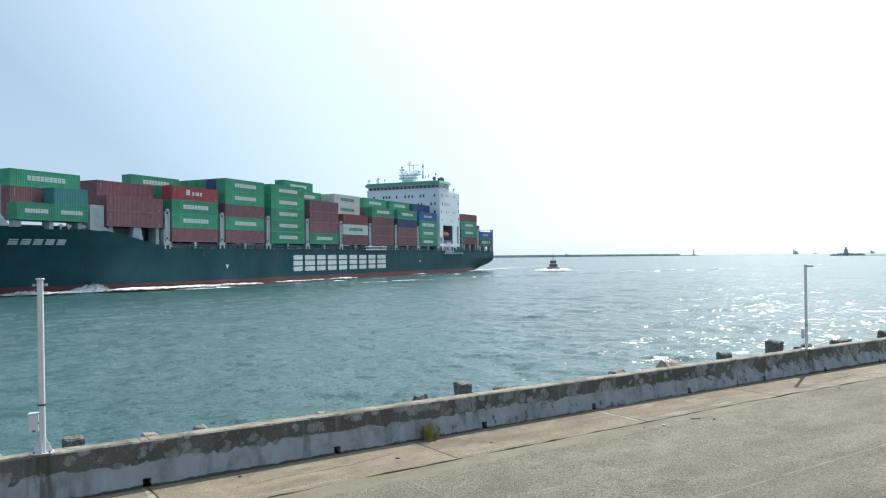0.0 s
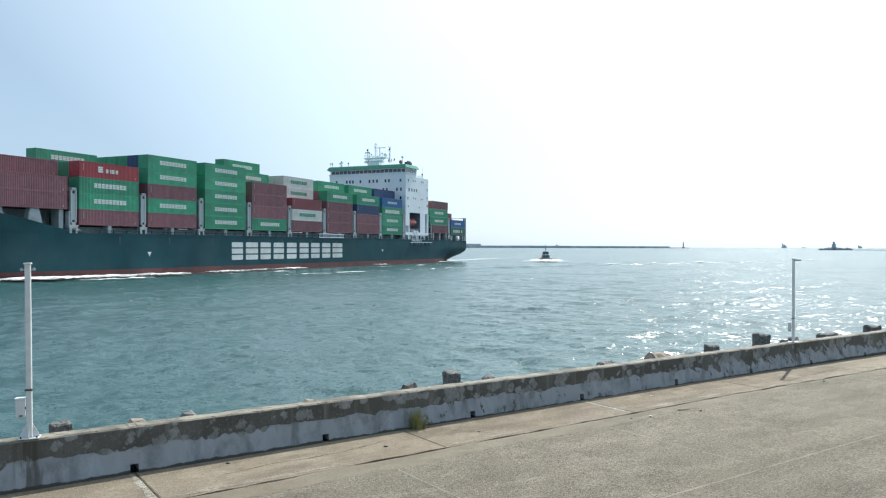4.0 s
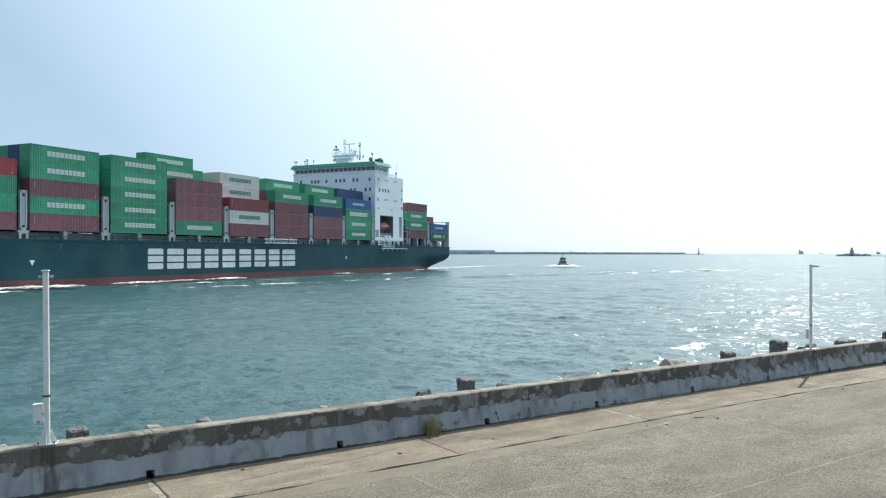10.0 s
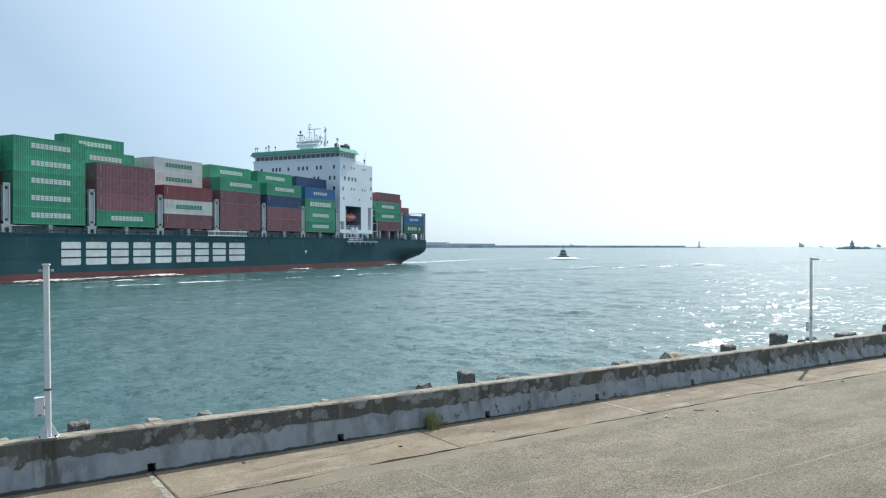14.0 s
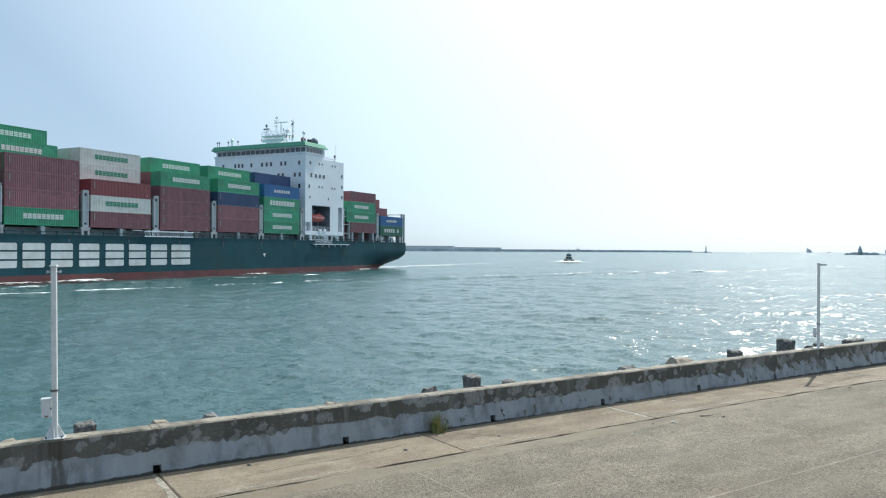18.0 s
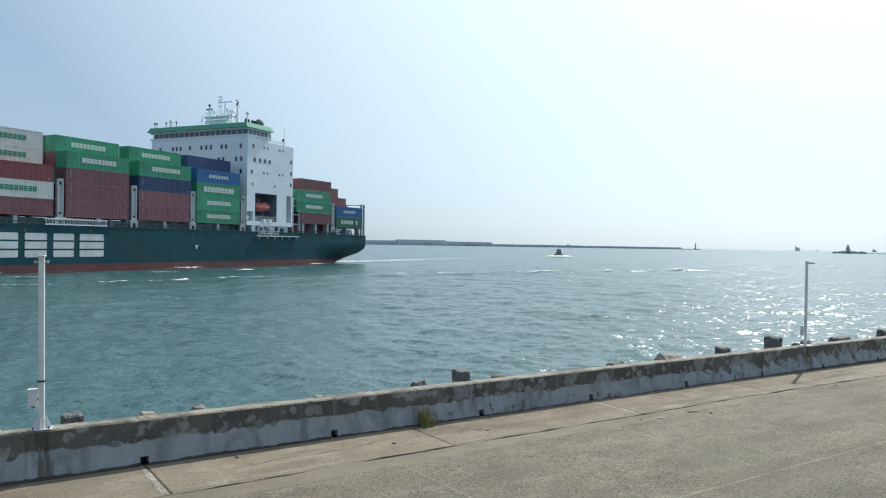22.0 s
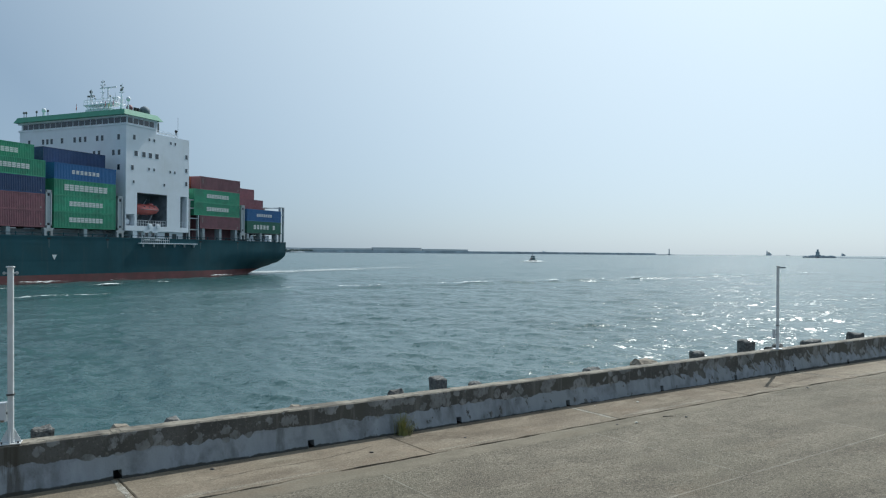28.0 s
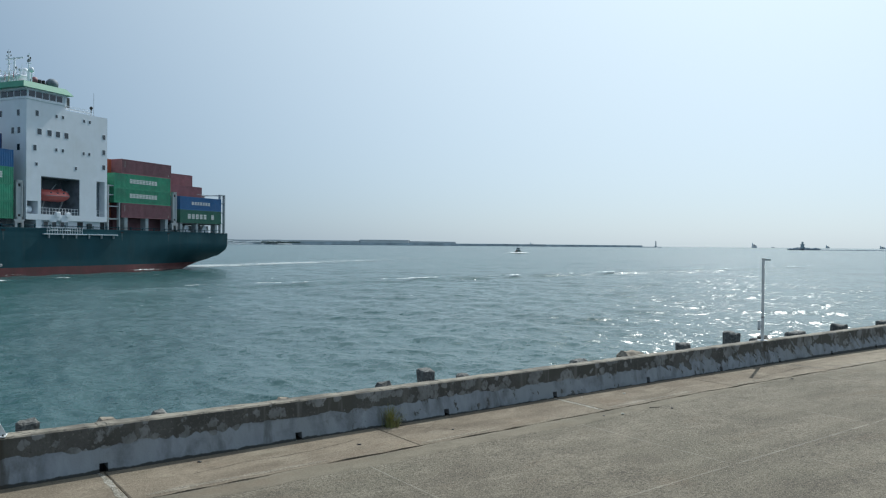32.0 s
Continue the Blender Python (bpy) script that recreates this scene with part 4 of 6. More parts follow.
def container_ship():
    ship = thing("container_ship", "dark green container ship with white bridge sailing past the quay", "ship")
    cy = -BEAM / 2
    stations = [-62.9, -62.6, -62, -60.8, -58.5, -56, -53, -50, -47, -44, -40, -36, -32, -26] + list(range(-18, 84, 8)) + list(range(84, 146, 3)) + [147, 148.4, 149.2]
    levels = [0, 0.06, 0.12, 0.2, 0.3, 0.42, 0.55, 0.7, 0.85, 1.0]
    boot = 1.15

    def shell(z_of):
        rows = []
        for s in stations:
            rows.append([(s, z_of(s, q)) for q in levels])
        return rows

    def build(rows):
        g = Geo()
        m = len(levels)
        for sign in (1, -1):
            vs = []
            for row in rows:
                for s, z in row:
                    rake = 0.0
                    if s < -61.9:
                        rake = -1.3 * (1 - min(1.0, z / 5.5)) ** 1.5
                    vs.append((s - rake, cy + sign * half_width(s, z), z))
            fs = []
            for i in range(len(rows) - 1):
                for k in range(m - 1):
                    q = (i * m + k, i * m + k + 1, (i + 1) * m + k + 1, (i + 1) * m + k)
                    fs.append(q if sign < 0 else q[::-1])
            g.add(vs, fs)
        return g

    upper = build(shell(lambda s, q: max(boot, keel(s)) + (deck_height(s) - max(boot, keel(s))) * q))
    m, n = len(levels), len(stations)
    base = n * m
    flat = Geo()
    flat.v = upper.v
    for k in range(m - 1):
        flat.f.append((k, base + k, base + k + 1, k + 1))
    for i in range(n - 1):
        flat.f.append((i * m + m - 1, base + i * m + m - 1, base + (i + 1) * m + m - 1, (i + 1) * m + m - 1))
        if stations[i] < -44:
            flat.f.append((i * m, (i + 1) * m, base + (i + 1) * m, base + i * m))
    part("hull", upper, HULL_GREEN, ship, "dark teal-green painted steel hull", smooth=True)
    part("deck", flat, HULL_GREEN, ship, "dark green steel deck and transom")
    lower = build(shell(lambda s, q: min(keel(s), boot) + (boot - min(keel(s), boot)) * q))
    part("boot_top", lower, BOOT_RED, ship, "worn red band at the waterline")

    # lettering blocks along the side
    for a, b in ((63.41, 59.92), (58.98, 54.98), (54.11, 50.55), (49.522, 45.77), (44.62, 40.9), (39.67, 36.05), (34.98, 31.38), (30.26, 26.64), (25.58, 21.0)):
        g = Geo()
        for z0, z1, c in ((2.3, 3.34, 0.18), (3.6, 4.65, 0.0), (4.91, 5.95, 0.18)):
            lo, hi = (c, 0.0) if z0 < 3 else (0.0, c)
            g.prism([(b + lo, z0), (a - lo, z0), (a, z0 + lo), (a, z1 - hi), (a - hi, z1), (b + hi, z1), (b, z1 - hi), (b, z0 + lo)] if c else [(b, z0), (a, z0), (a, z1), (b, z1)], -0.01, 0.02)
        part("marking", g, LETTER_WHITE, ship, "white painted bars of the large side lettering")
    for i in range(9):
        a = 120.7 + i * 1.72
        y = cy + half_width(a, 8.2)
        if i != 5:
            g = Geo()
            for z0, z1 in ((7.75, 7.97), (8.07, 8.29), (8.39, 8.6)):
                g.add([(q, cy + half_width(q, z) + 0.06, z) for q, z in ((a, z0), (a + 1.3, z0), (a + 1.3, z1), (a, z1))], [(3, 2, 1, 0)])
            part("marking", g, LETTER_WHITE, ship, "small white painted bars near the bow")
    for s, z in ((85.4, 3.75), (-0.2, 3.95)):
        part("triangle_mark", Geo().prism([(s - 0.45, z + 0.35), (s, z - 0.45), (s + 0.45, z + 0.35)], 0.0, 0.02), LETTER_WHITE, ship, "white triangle marking")

    # the strake along the sheer, with scuppers below it, and seams between the shell plates
    run = [q for q in range(-60, 121, 3)]
    for z, tall, proud in ((7.08, 0.14, 0.05), (5.98, 0.03, 0.012), (3.45, 0.03, 0.012)):
        g = Geo()
        for a, b in zip(run, run[1:]):
            if z > 7 or b < 96:
                ya, yb = cy + half_width(a, z), cy + half_width(b, z)
                g.add([(a, ya - 0.05, z), (b, yb - 0.05, z), (b, yb + proud, z), (a, ya + proud, z), (a, ya - 0.05, z + tall), (b, yb - 0.05, z + tall), (b, yb + proud, z + tall), (a, ya + proud, z + tall)],
                      [(3, 2, 1, 0), (4, 5, 6, 7), (2, 3, 7, 6), (3, 0, 4, 7), (1, 2, 6, 5)])
        part("sheer_strake" if z > 7 else "plate_seam", g, HULL_GREEN, ship)
    for i in range(13):
        s = 92 - i * 11.4
        part("scupper", Geo().box(s - 0.3, s + 0.3, -0.02, 0.03, 6.72, 6.98), BLACK, ship, "dark scupper below the deck edge")
        part("rust_run", Geo().prism([(s - 0.1, 5.3), (s + 0.06, 5.5), (s + 0.2, 6.72), (s - 0.2, 6.72)], 0.0, 0.008), LETTER_STAIN, ship, "faint pale run below a scupper")
    # deck, coaming and rails
    part("hatch_coaming", Geo().box(-11.8, 100, -BEAM + 2.2, -2.2, 7.3, 8.35), SHIP_GREY, ship, "grey hatch coaming", bevel=0.05)
    part("hatch_coaming", Geo().box(-60, -32, -BEAM + 3.2, -3.2, 7.15, 8.6), SHIP_GREY, ship, "grey hatch coaming", bevel=0.05)
    part("hatch_coaming", Geo().box(102, 129, -BEAM + 5, -5, 8.5, 10.9), SHIP_GREY, ship, "grey hatch coaming", bevel=0.05)
    return ship


ship = container_ship()
RIDERS.append((ship, Matrix.Identity(4)))


# ---- shipping containers ----
CW, CH = 2.438, 2.59
CONTAINER = {}


def container_meshes(length, colour):
    key = (length, colour)
    if key in CONTAINER:
        return CONTAINER[key]
    g = Geo()
    x0, x1, w, d = -length / 2 + 0.09, length / 2 - 0.09, CW / 2, 0.036
    n = int((x1 - x0) / 0.28)
    p = (x1 - x0) / n
    for sgn in (1, -1):
        xs = []
        for i in range(n):
            a = x0 + i * p
            xs += [(a, 0), (a + p * 0.25, 0), (a + p * 0.5, d), (a + p * 0.75, d)]
        xs.append((x1, 0))
        vs = [(x, sgn * (w - 0.01 - q), z) for x, q in xs for z in (0.12, CH - 0.1)]
        fs = [(2 * i, 2 * i + 2, 2 * i + 3, 2 * i + 1) if sgn < 0 else (2 * i + 1, 2 * i + 3, 2 * i + 2, 2 * i) for i in range(len(xs) - 1)]
        g.add(vs, fs)
    m = 9
    p = (2 * w - 0.18) / m
    ys = []
    for i in range(m):
        a = -w + 0.09 + i * p
        ys += [(a, 0), (a + p * 0.25, 0), (a + p * 0.5, d), (a + p * 0.75, d)]
    ys.append((w - 0.09, 0))
    vs = [(x1 + 0.07 - q, y, z) for y, q in ys for z in (0.12, CH - 0.1)]
    g.add(vs, [(2 * i, 2 * i + 2, 2 * i + 3, 2 * i + 1) for i in range(len(ys) - 1)])
    g.box(-length / 2 + 0.03, length / 2 - 0.05, -w + 0.05, w - 0.05, CH - 0.07, CH - 0.02)
    g.box(-length / 2 + 0.06, length / 2 - 0.06, -w + 0.05, w - 0.05, 0.1, 0.16)
    body = g.mesh("body", BOX[colour])
    f = Geo()
    for sx in (-1, 1):
        for sy in (-1, 1):
            xa, ya = sx * length / 2, sy * w
            f.box(min(xa, xa - sx * 0.11), max(xa, xa - sx * 0.11), min(ya, ya - sy * 0.09), max(ya, ya - sy * 0.09), 0, CH)
            for z in (0, CH - 0.118):
                f.box(min(xa + sx * 0.004, xa - sx * 0.178), max(xa + sx * 0.004, xa - sx * 0.178), min(ya + sy * 0.004, ya - sy * 0.162), max(ya + sy * 0.004, ya - sy * 0.162), z, z + 0.118)
    for sy in (-1, 1):
        for z0, z1 in ((0.0, 0.15), (CH - 0.12, CH - 0.01)):
            ya = sy * w
            f.box(-length / 2 + 0.1, length / 2 - 0.1, min(ya, ya - sy * 0.06), max(ya, ya - sy * 0.06), z0, z1)
    for sx in (-1, 1):
        for z0, z1 in ((0.0, 0.15), (CH - 0.12, CH - 0.01)):
            xa = sx * length / 2
            f.box(min(xa, xa - sx * 0.06), max(xa, xa - sx * 0.06), -w + 0.1, w - 0.1, z0, z1)
    frame_mesh = f.mesh("frame", BOX[colour])
    dr = Geo()
    for sgn in (-1, 1):
        a, b = sorted((sgn * 0.015, sgn * (w - 0.1)))
        dr.box(-length / 2 + 0.02, -length / 2 + 0.06, a, b, 0.15, CH - 0.12)
        for q in (0.32, 0.82):
            dr.rod((-length / 2 + 0.005, sgn * q, 0.1), (-length / 2 + 0.005, sgn * q, CH - 0.1), 0.02, 6)
    doors = dr.mesh("doors", BOX[colour])
    CONTAINER[key] = (body, frame_mesh, doors)
    return CONTAINER[key]


MARKS = {}


def mark_meshes(style):
    """Painted company markings as plain bars on the port side: a mesh for each glyph."""
    if style in MARKS:
        return MARKS[style]
    y0, y1 = CW / 2 - 0.012, CW / 2 + 0.006
    blocks = []
    if style.startswith("row9"):
        wide, tall = {"row9_big": (8.6, 0.95), "row9_small": (3.9, 0.6)}.get(style, (6.7, 0.74))
        step = wide / 9
        blocks = [(wide / 2 - i * step - 0.1 - step * 0.84, wide / 2 - i * step - 0.1, 1.36 - tall / 2, 1.36 + tall / 2) for i in range(9)]
    elif style == "row5":
        blocks = [(x - wd / 2, x + wd / 2, 1.0, 1.0 + t) for x, wd, t in ((2.0, 0.95, 0.95), (0.65, 0.5, 0.62), (-0.05, 0.25, 0.62), (-0.55, 0.6, 0.62), (-1.35, 0.5, 0.62))]
    elif style == "row7":
        blocks = [(2.8 - i * 0.8 - 0.56, 2.8 - i * 0.8, 1.02, 1.62) for i in range(7)]
    elif style == "row6":
        blocks = [(3.9 - i * 1.15 - 0.78, 3.9 - i * 1.15, 0.85, 1.75) for i in range(7) if i != 5]
    mat = MARK_GREEN if style == "row9_green" else MARK_WHITE
    MARKS[style] = []
    for a, b, c, d in blocks:
        g, h = Geo(), d - c
        for lo, hi in ((0.0, 0.29), (0.355, 0.645), (0.71, 1.0)):
            g.box(a, b, y0, y1, c + lo * h, c + hi * h)
        MARKS[style].append(g.mesh("marking", mat))
    return MARKS[style]


CODE_WHITE = shader("code_white", (0.42, 0.42, 0.41), 0.6, grain=0.3, scale=5)
CODE = Geo().box(5.31, 5.39, CW / 2 - 0.012, CW / 2 + 0.006, 1.1, 2.2).mesh("code_marking", CODE_WHITE)
CODE_AFT = Geo().box(-5.44, -5.3, CW / 2 - 0.012, CW / 2 + 0.006, 0.35, 0.62).mesh("code_marking", CODE_WHITE)
LABEL = {"green": "green corrugated steel shipping container stacked on the ship", "maroon": "maroon corrugated steel shipping container stacked on the ship",
         "dark_red": "dark red corrugated steel shipping container on the ship",
         "red": "bright red steel shipping container with white marking", "white": "white corrugated steel shipping container with green marking",
         "navy": "navy blue corrugated steel shipping container on the ship", "blue": "blue corrugated steel shipping container with white marking",
         "teal": "short teal corrugated steel shipping container on deck", "orange": "orange-brown corrugated steel shipping container on deck",
         "dark_green": "dark green steel shipping container with white marking"}


def container(front, level_z, row, colour, style="", length=12.19, code=False, group="deck containers"):
    body, frame_mesh, doors = container_meshes(length, colour)
    ob = thing("shipping_container", LABEL[colour], "container", group)
    part("body", body, None, ob)
    part("frame", frame_mesh, None, ob)
    part("doors", doors, None, ob)
    if style:
        for me in mark_meshes(style):
            part("marking", me, None, ob)
    if code and length == 12.19:
        part("code_marking", CODE, None, ob, "small white code")
        part("code_marking", CODE_AFT, None, ob, "small white code")
    RIDERS.append((ob, pose(front - length / 2, -0.05 - CW / 2 - row * 2.54, level_z)))
    return ob


G, M = ("green", "row9"), ("maroon", "")
W, N = ("white", "row9_green"), ("navy", "")
BAYS = [  # front, lowest level, outer row from below, then the rows behind it
    (100.06, 8.55, [M, G, G, ("red", "row5")], [M, M, M, G], [G, M, M, M], [M, M, G, M], [M, G, M, G, G]),
    (85.75, 8.55, [M, G, M, G, G], [M, M, G, M, N], [M, G, M, M, G], [M, M, M, G, G], [G, M, M, M, G], [M, M, G, M, G]),
    (71.2, 8.58, [G, G, G, G, G], [M, G, M, G, G], [M, G, M, G, G]),
    (56.85, 8.58, [G, M, M, M], [M, M, M, M], [G, M, M, G, G], [M, M, G, M, G, G]),
    (42.5, 8.58, [M, W, ("dark_red", "")], [M, G, M, W, W], [M, M, M, M, W], [M, M, M, M, W]),
    (28.1, 8.58, [M, M, M, G], [M, M, G, M, G], [M, G, M, M, ("dark_green", "")]),
    (13.7, 8.58, [M, M, N, G], [M, M, M, M, G], [M, G, M, M]),
    (-0.1, 8.58, [G, G, ("green", "row9_big"), ("blue", "row7")], [M, M, M, M, N], [M, G, M, M]),
]
for front, z, *rows in BAYS:
    for r, stack in enumerate(rows):
        for i, (col, sty) in enumerate(stack):
            container(front, z + i * CH, r, col, sty if r == 0 or i >= len(rows[0]) else "", code=(r == 0 and col in ("maroon", "dark_red", "red", "white", "navy")))
# forward bays, on the raised foredeck
for i, (col, sty) in enumerate((M, M)):
    container(114.5, 10.92 + i * CH, 0, col, sty, code=True)
for r in (1, 2, 3):
    for i in range(3):
        container(114.2, 11.0 + i * CH, r, "maroon", "", code=r == 1)
container(130.3, 11.4, 0, "green", "row9_small", 6.06)
container(124.2, 11.4, 0, "green", "row9_small", 6.06)
container(124.2, 11.4 + CH, 0, "teal", "", 6.06)
for i, (col, sty) in enumerate((M, M, G)):
    container(129.7, 11.4 + i * CH, 1, col, sty, code=col == "maroon")
# aft of the bridge
container(-33.3, 9.52, 0, "maroon", "", code=True)
container(-31.6, 9.52 + CH, 0, "green", "row9", 13.72)
container(-31.6, 9.52 + 2 * CH, 0, "green", "row9", 13.72)
container(-33.3, 9.52 + 3 * CH, 0, "maroon", "", code=True)
for i in range(4):
    container(-31.3, 9.52 + i * CH, 1, "orange", "", 13.72)
    container(-31.3, 9.52 + i * CH, 2, "maroon" if i < 2 else "orange")
container(-48.0, 9.05, 0, "dark_green", "row6")
container(-48.0, 9.05 + CH, 0, "blue", "row7")
for r, k in ((1, 2), (2, 3), (3, 4)):
    for i in range(k):
        container(-48.0, 9.05 + i * CH, r, "maroon", "")


# ---- superstructure ----
def pane_on_side(house, s, z, w, h, y=0.0, name="window"):
    win = part(name, Geo().box(s - w / 2 - 0.07, s + w / 2 + 0.07, y - 0.02, y + 0.025, z - h / 2 - 0.07, z + h / 2 + 0.07), SHIP_WHITE, house)
    part("pane", Geo().box(s - w / 2, s + w / 2, y + 0.02, y + 0.032, z - h / 2, z + h / 2), GLASS_DARK, None).parent = win


def pane_on_front(house, x, y, z, w, h):
    win = part("window", Geo().box(x - 0.02, x + 0.025, y - w / 2 - 0.07, y + w / 2 + 0.07, z - h / 2 - 0.07, z + h / 2 + 0.07), SHIP_WHITE, house)
    part("pane", Geo().box(x + 0.02, x + 0.032, y - w / 2, y + w / 2, z - h / 2, z + h / 2), GLASS_DARK, None).parent = win


def superstructure():
    B = 26.8
    house = thing("superstructure", "white ship superstructure with wheelhouse, green roof edge and windows", "ship superstructure")
    RIDERS.append((house, Matrix.Identity(4)))
    F, A = -14.4, -30.0
    part("deck_house", Geo().box(A, F, -B, 0, 15.4, 26.4), SHIP_WHITE, house, "white painted steel upper decks")
    part("bridge_deck", Geo().box(-21.4, F, -B, 0, 26.4, 27.1), SHIP_WHITE, house)
    part("lower_house", Geo().box(A, F, -B, -4.2, 8.5, 15.4), SHIP_WHITE, house)
    part("front_pier", Geo().box(-17.0, F, -4.2, 0, 11.45, 15.4), SHIP_WHITE, house)
    part("pillar", Geo().box(-17.0, -16.45, -4.2, 0, 9.45, 11.45), SHIP_WHITE, house)
    part("pillar", Geo().box(-14.55, F, -4.2, 0, 9.45, 11.45), SHIP_WHITE, house)
    part("pier", Geo().box(-27.75, -24.3, -4.2, 0, 9.45, 15.4), SHIP_WHITE, house)
    part("pier", Geo().box(A, -29.5, -4.2, 0, 9.45, 15.4), SHIP_WHITE, house)
    part("sill_deck", Geo().box(A, F, -4.2, 0, 8.55, 9.45), SHIP_WHITE, house)
    part("legs_plinth", Geo().box(A, -22.5, -4.0, -0.5, 7.0, 8.55).box(-17.2, -16.2, -3.6, -0.1, 7.0, 8.55).box(-30, -14.6, -B + 1, -4.5, 7.0, 8.5), SHIP_WHITE, house)
    part("lower_wall", Geo().box(-22.5, -17.2, -4.0, -0.9, 7.0, 8.55), SHIP_WHITE, house)
    for s in (-18.6, -20.15, -21.7):
        pane_on_side(house, s, 7.92, 0.7, 0.75, -0.88)
    # flat black plates stand for the shade within the openings
    part("doorway", Geo().box(-25.4, -24.3, -0.52, -0.46, 7.0, 8.4), BLACK, house, "black plate for the shade in an opening below the bay")
    part("doorway", Geo().box(-29.9, -29.0, -0.52, -0.46, 7.0, 8.5), BLACK, house)
    # the recess's back carries its shade as a darker colour
    part("side_recess", Geo().box(-29.45, -27.8, -1.3, -1.24, 9.5, 15.35), BAY_SHADE_AND_GREY, house, "back of the tall side recess in painted-on grey shade")
    for z in (10.0, 10.45):
        part("rail", Geo().box(-29.45, -27.8, -0.3, -0.25, z, z + 0.05), SHIP_WHITE, house)
    for s in (-29.2, -28.6, -28.0):
        part("rail_post", Geo().box(s - 0.03, s + 0.03, -0.3, -0.25, 9.45, 10.5), SHIP_WHITE, house)
    # thin linings that darken the bay and small opening by colour, as shade would
    part("bay_lining", Geo().box(-24.25, -17.05, -4.19, -4.12, 9.5, 15.35), BAY_SHADE_AND_GREY, house, "back of the lifeboat bay in painted-on blue-grey shade")
    part("bay_lining", Geo().box(-17.06, -17.02, -4.1, -0.05, 9.5, 15.3).box(-24.28, -24.24, -4.1, -0.05, 9.5, 15.3).box(-24.2, -17.1, -4.1, -0.1, 15.3, 15.38), BAY_SHADE_AND_GREY, house, "sides of the lifeboat bay in painted-on blue-grey shade")
    part("bay_lining", Geo().box(-16.44, -14.56, -2.6, -2.5, 9.5, 11.4), BAY_SHADE_AND_GREY, house, "back of the small side opening in painted-on shade")
    part("mooring_drum", Geo().rod((-15.9, -1.2, 10.15), (-14.9, -1.2, 10.15), 0.6, 14), SHIP_WHITE, house, "pale drum inside the small opening")
    # wheelhouse with its band of windows and green roof edge
    part("wheelhouse", Geo().box(-21.4, -14.25, -B - 0.2, 0.15, 27.1, 27.45).box(-21.4, -14.7, -B + 0.1, -0.15, 27.45, 28.55).box(-21.4, -14.15, -B - 0.2, 0.15, 28.5, 28.82), SHIP_WHITE, house)
    rf = Geo()
    x0, x1, y0, y1 = -22.6, -13.4, -B - 0.5, 0.6
    rf.add([(x0, y0, 28.78), (x1, y0, 28.78), (x1, y1, 28.78), (x0, y1, 28.78), (x0 + 1.2, y0 + 0.7, 29.75), (x1 - 0.35, y0 + 0.7, 29.75), (x1 - 0.35, y1 - 0.4, 29.75), (x0 + 1.2, y1 - 0.4, 29.75)],
           [(3, 2, 1, 0), (4, 5, 6, 7), (0, 1, 5, 4), (1, 2, 6, 5), (2, 3, 7, 6), (3, 0, 4, 7)])
    part("roof", rf, ROOF_GREEN, house, "green painted roof edge above the wheelhouse")
    part("side_post", Geo().box(-21.7, -21.4, -0.25, 0.0, 27.1, 28.8), SHIP_WHITE, house)
    for i in range(18):
        y = -0.9 - i * 1.45
        win = part("bridge_window", Geo().box(-14.7, -14.64, y - 0.68, y + 0.68, 27.46, 28.5), SHIP_WHITE, house)
        part("pane", Geo().box(-14.64, -14.62, y - 0.625, y + 0.625, 27.52, 28.45), GLASS_DARK, win)
    for i in range(5):
        s = -15.4 - i * 1.25
        win = part("bridge_window", Geo().box(s - 0.59, s + 0.59, -0.15, -0.10, 27.46, 28.5), SHIP_WHITE, house)
        part("pane", Geo().box(s - 0.53, s + 0.53, -0.10, -0.08, 27.52, 28.45), GLASS_DARK, win)
    # windows in the port side
    for s, z, ww, hh in ((-16.22, 25.1, 0.55, 0.85), (-19.77, 25.15, 0.4, 0.5), (-20.95, 25.15, 0.4, 0.5), (-25.11, 25.2, 0.4, 0.5), (-26.27, 25.2, 0.4, 0.5),
                         (-16.66, 22.3, 0.75, 0.9), (-18.48, 22.3, 0.75, 0.9), (-20.04, 22.3, 0.75, 0.9), (-21.64, 22.3, 0.75, 0.9), (-29.26, 23.05, 0.6, 0.8), (-29.26, 20.45, 0.6, 0.8), (-29.26, 17.9, 0.6, 0.8),
                         (-15.86, 19.7, 0.55, 0.85), (-19.75, 19.8, 0.4, 0.5), (-20.98, 19.8, 0.4, 0.5), (-25.03, 19.8, 0.4, 0.5), (-26.19, 19.8, 0.4, 0.5), (-16.16, 17.2, 0.4, 0.5), (-23.52, 17.2, 0.4, 0.5)):
        pane_on_side(house, s, z, ww, hh)
    # windows in the front
    for z, ys in ((25.0, (-1.75, -5.67, -6.86, -9.8, -11.07, -12.43, -15.62, -18.3, -19.4, -20.5, -24.2)), (22.3, (-1.6, -2.95, -6.4, -7.6, -11.5)), (19.7, (-1.7, -6.0))):
        for y in ys:
            pane_on_front(house, F, y, z, 0.6, 0.95)
    # rails and aerials on the after roof
    rail = part("railing", Geo().box(-27.2, -21.8, -0.4, -0.34, 27.2, 27.26), SHIP_WHITE, house)
    for i in range(7):
        part("rail_post", Geo().box(-21.9 - i * 0.86, -21.84 - i * 0.86, -0.4, -0.34, 26.4, 27.22), SHIP_WHITE, rail)
    part("rail_mesh", Geo().box(-27.1, -21.9, -0.38, -0.36, 26.62, 26.98), SHIP_WHITE, rail)
    part("whip_aerial", Geo().rod((-28.0, -1.0, 26.4), (-28.0, -1.0, 30.5), 0.035, 6), SHIP_GREY, house)
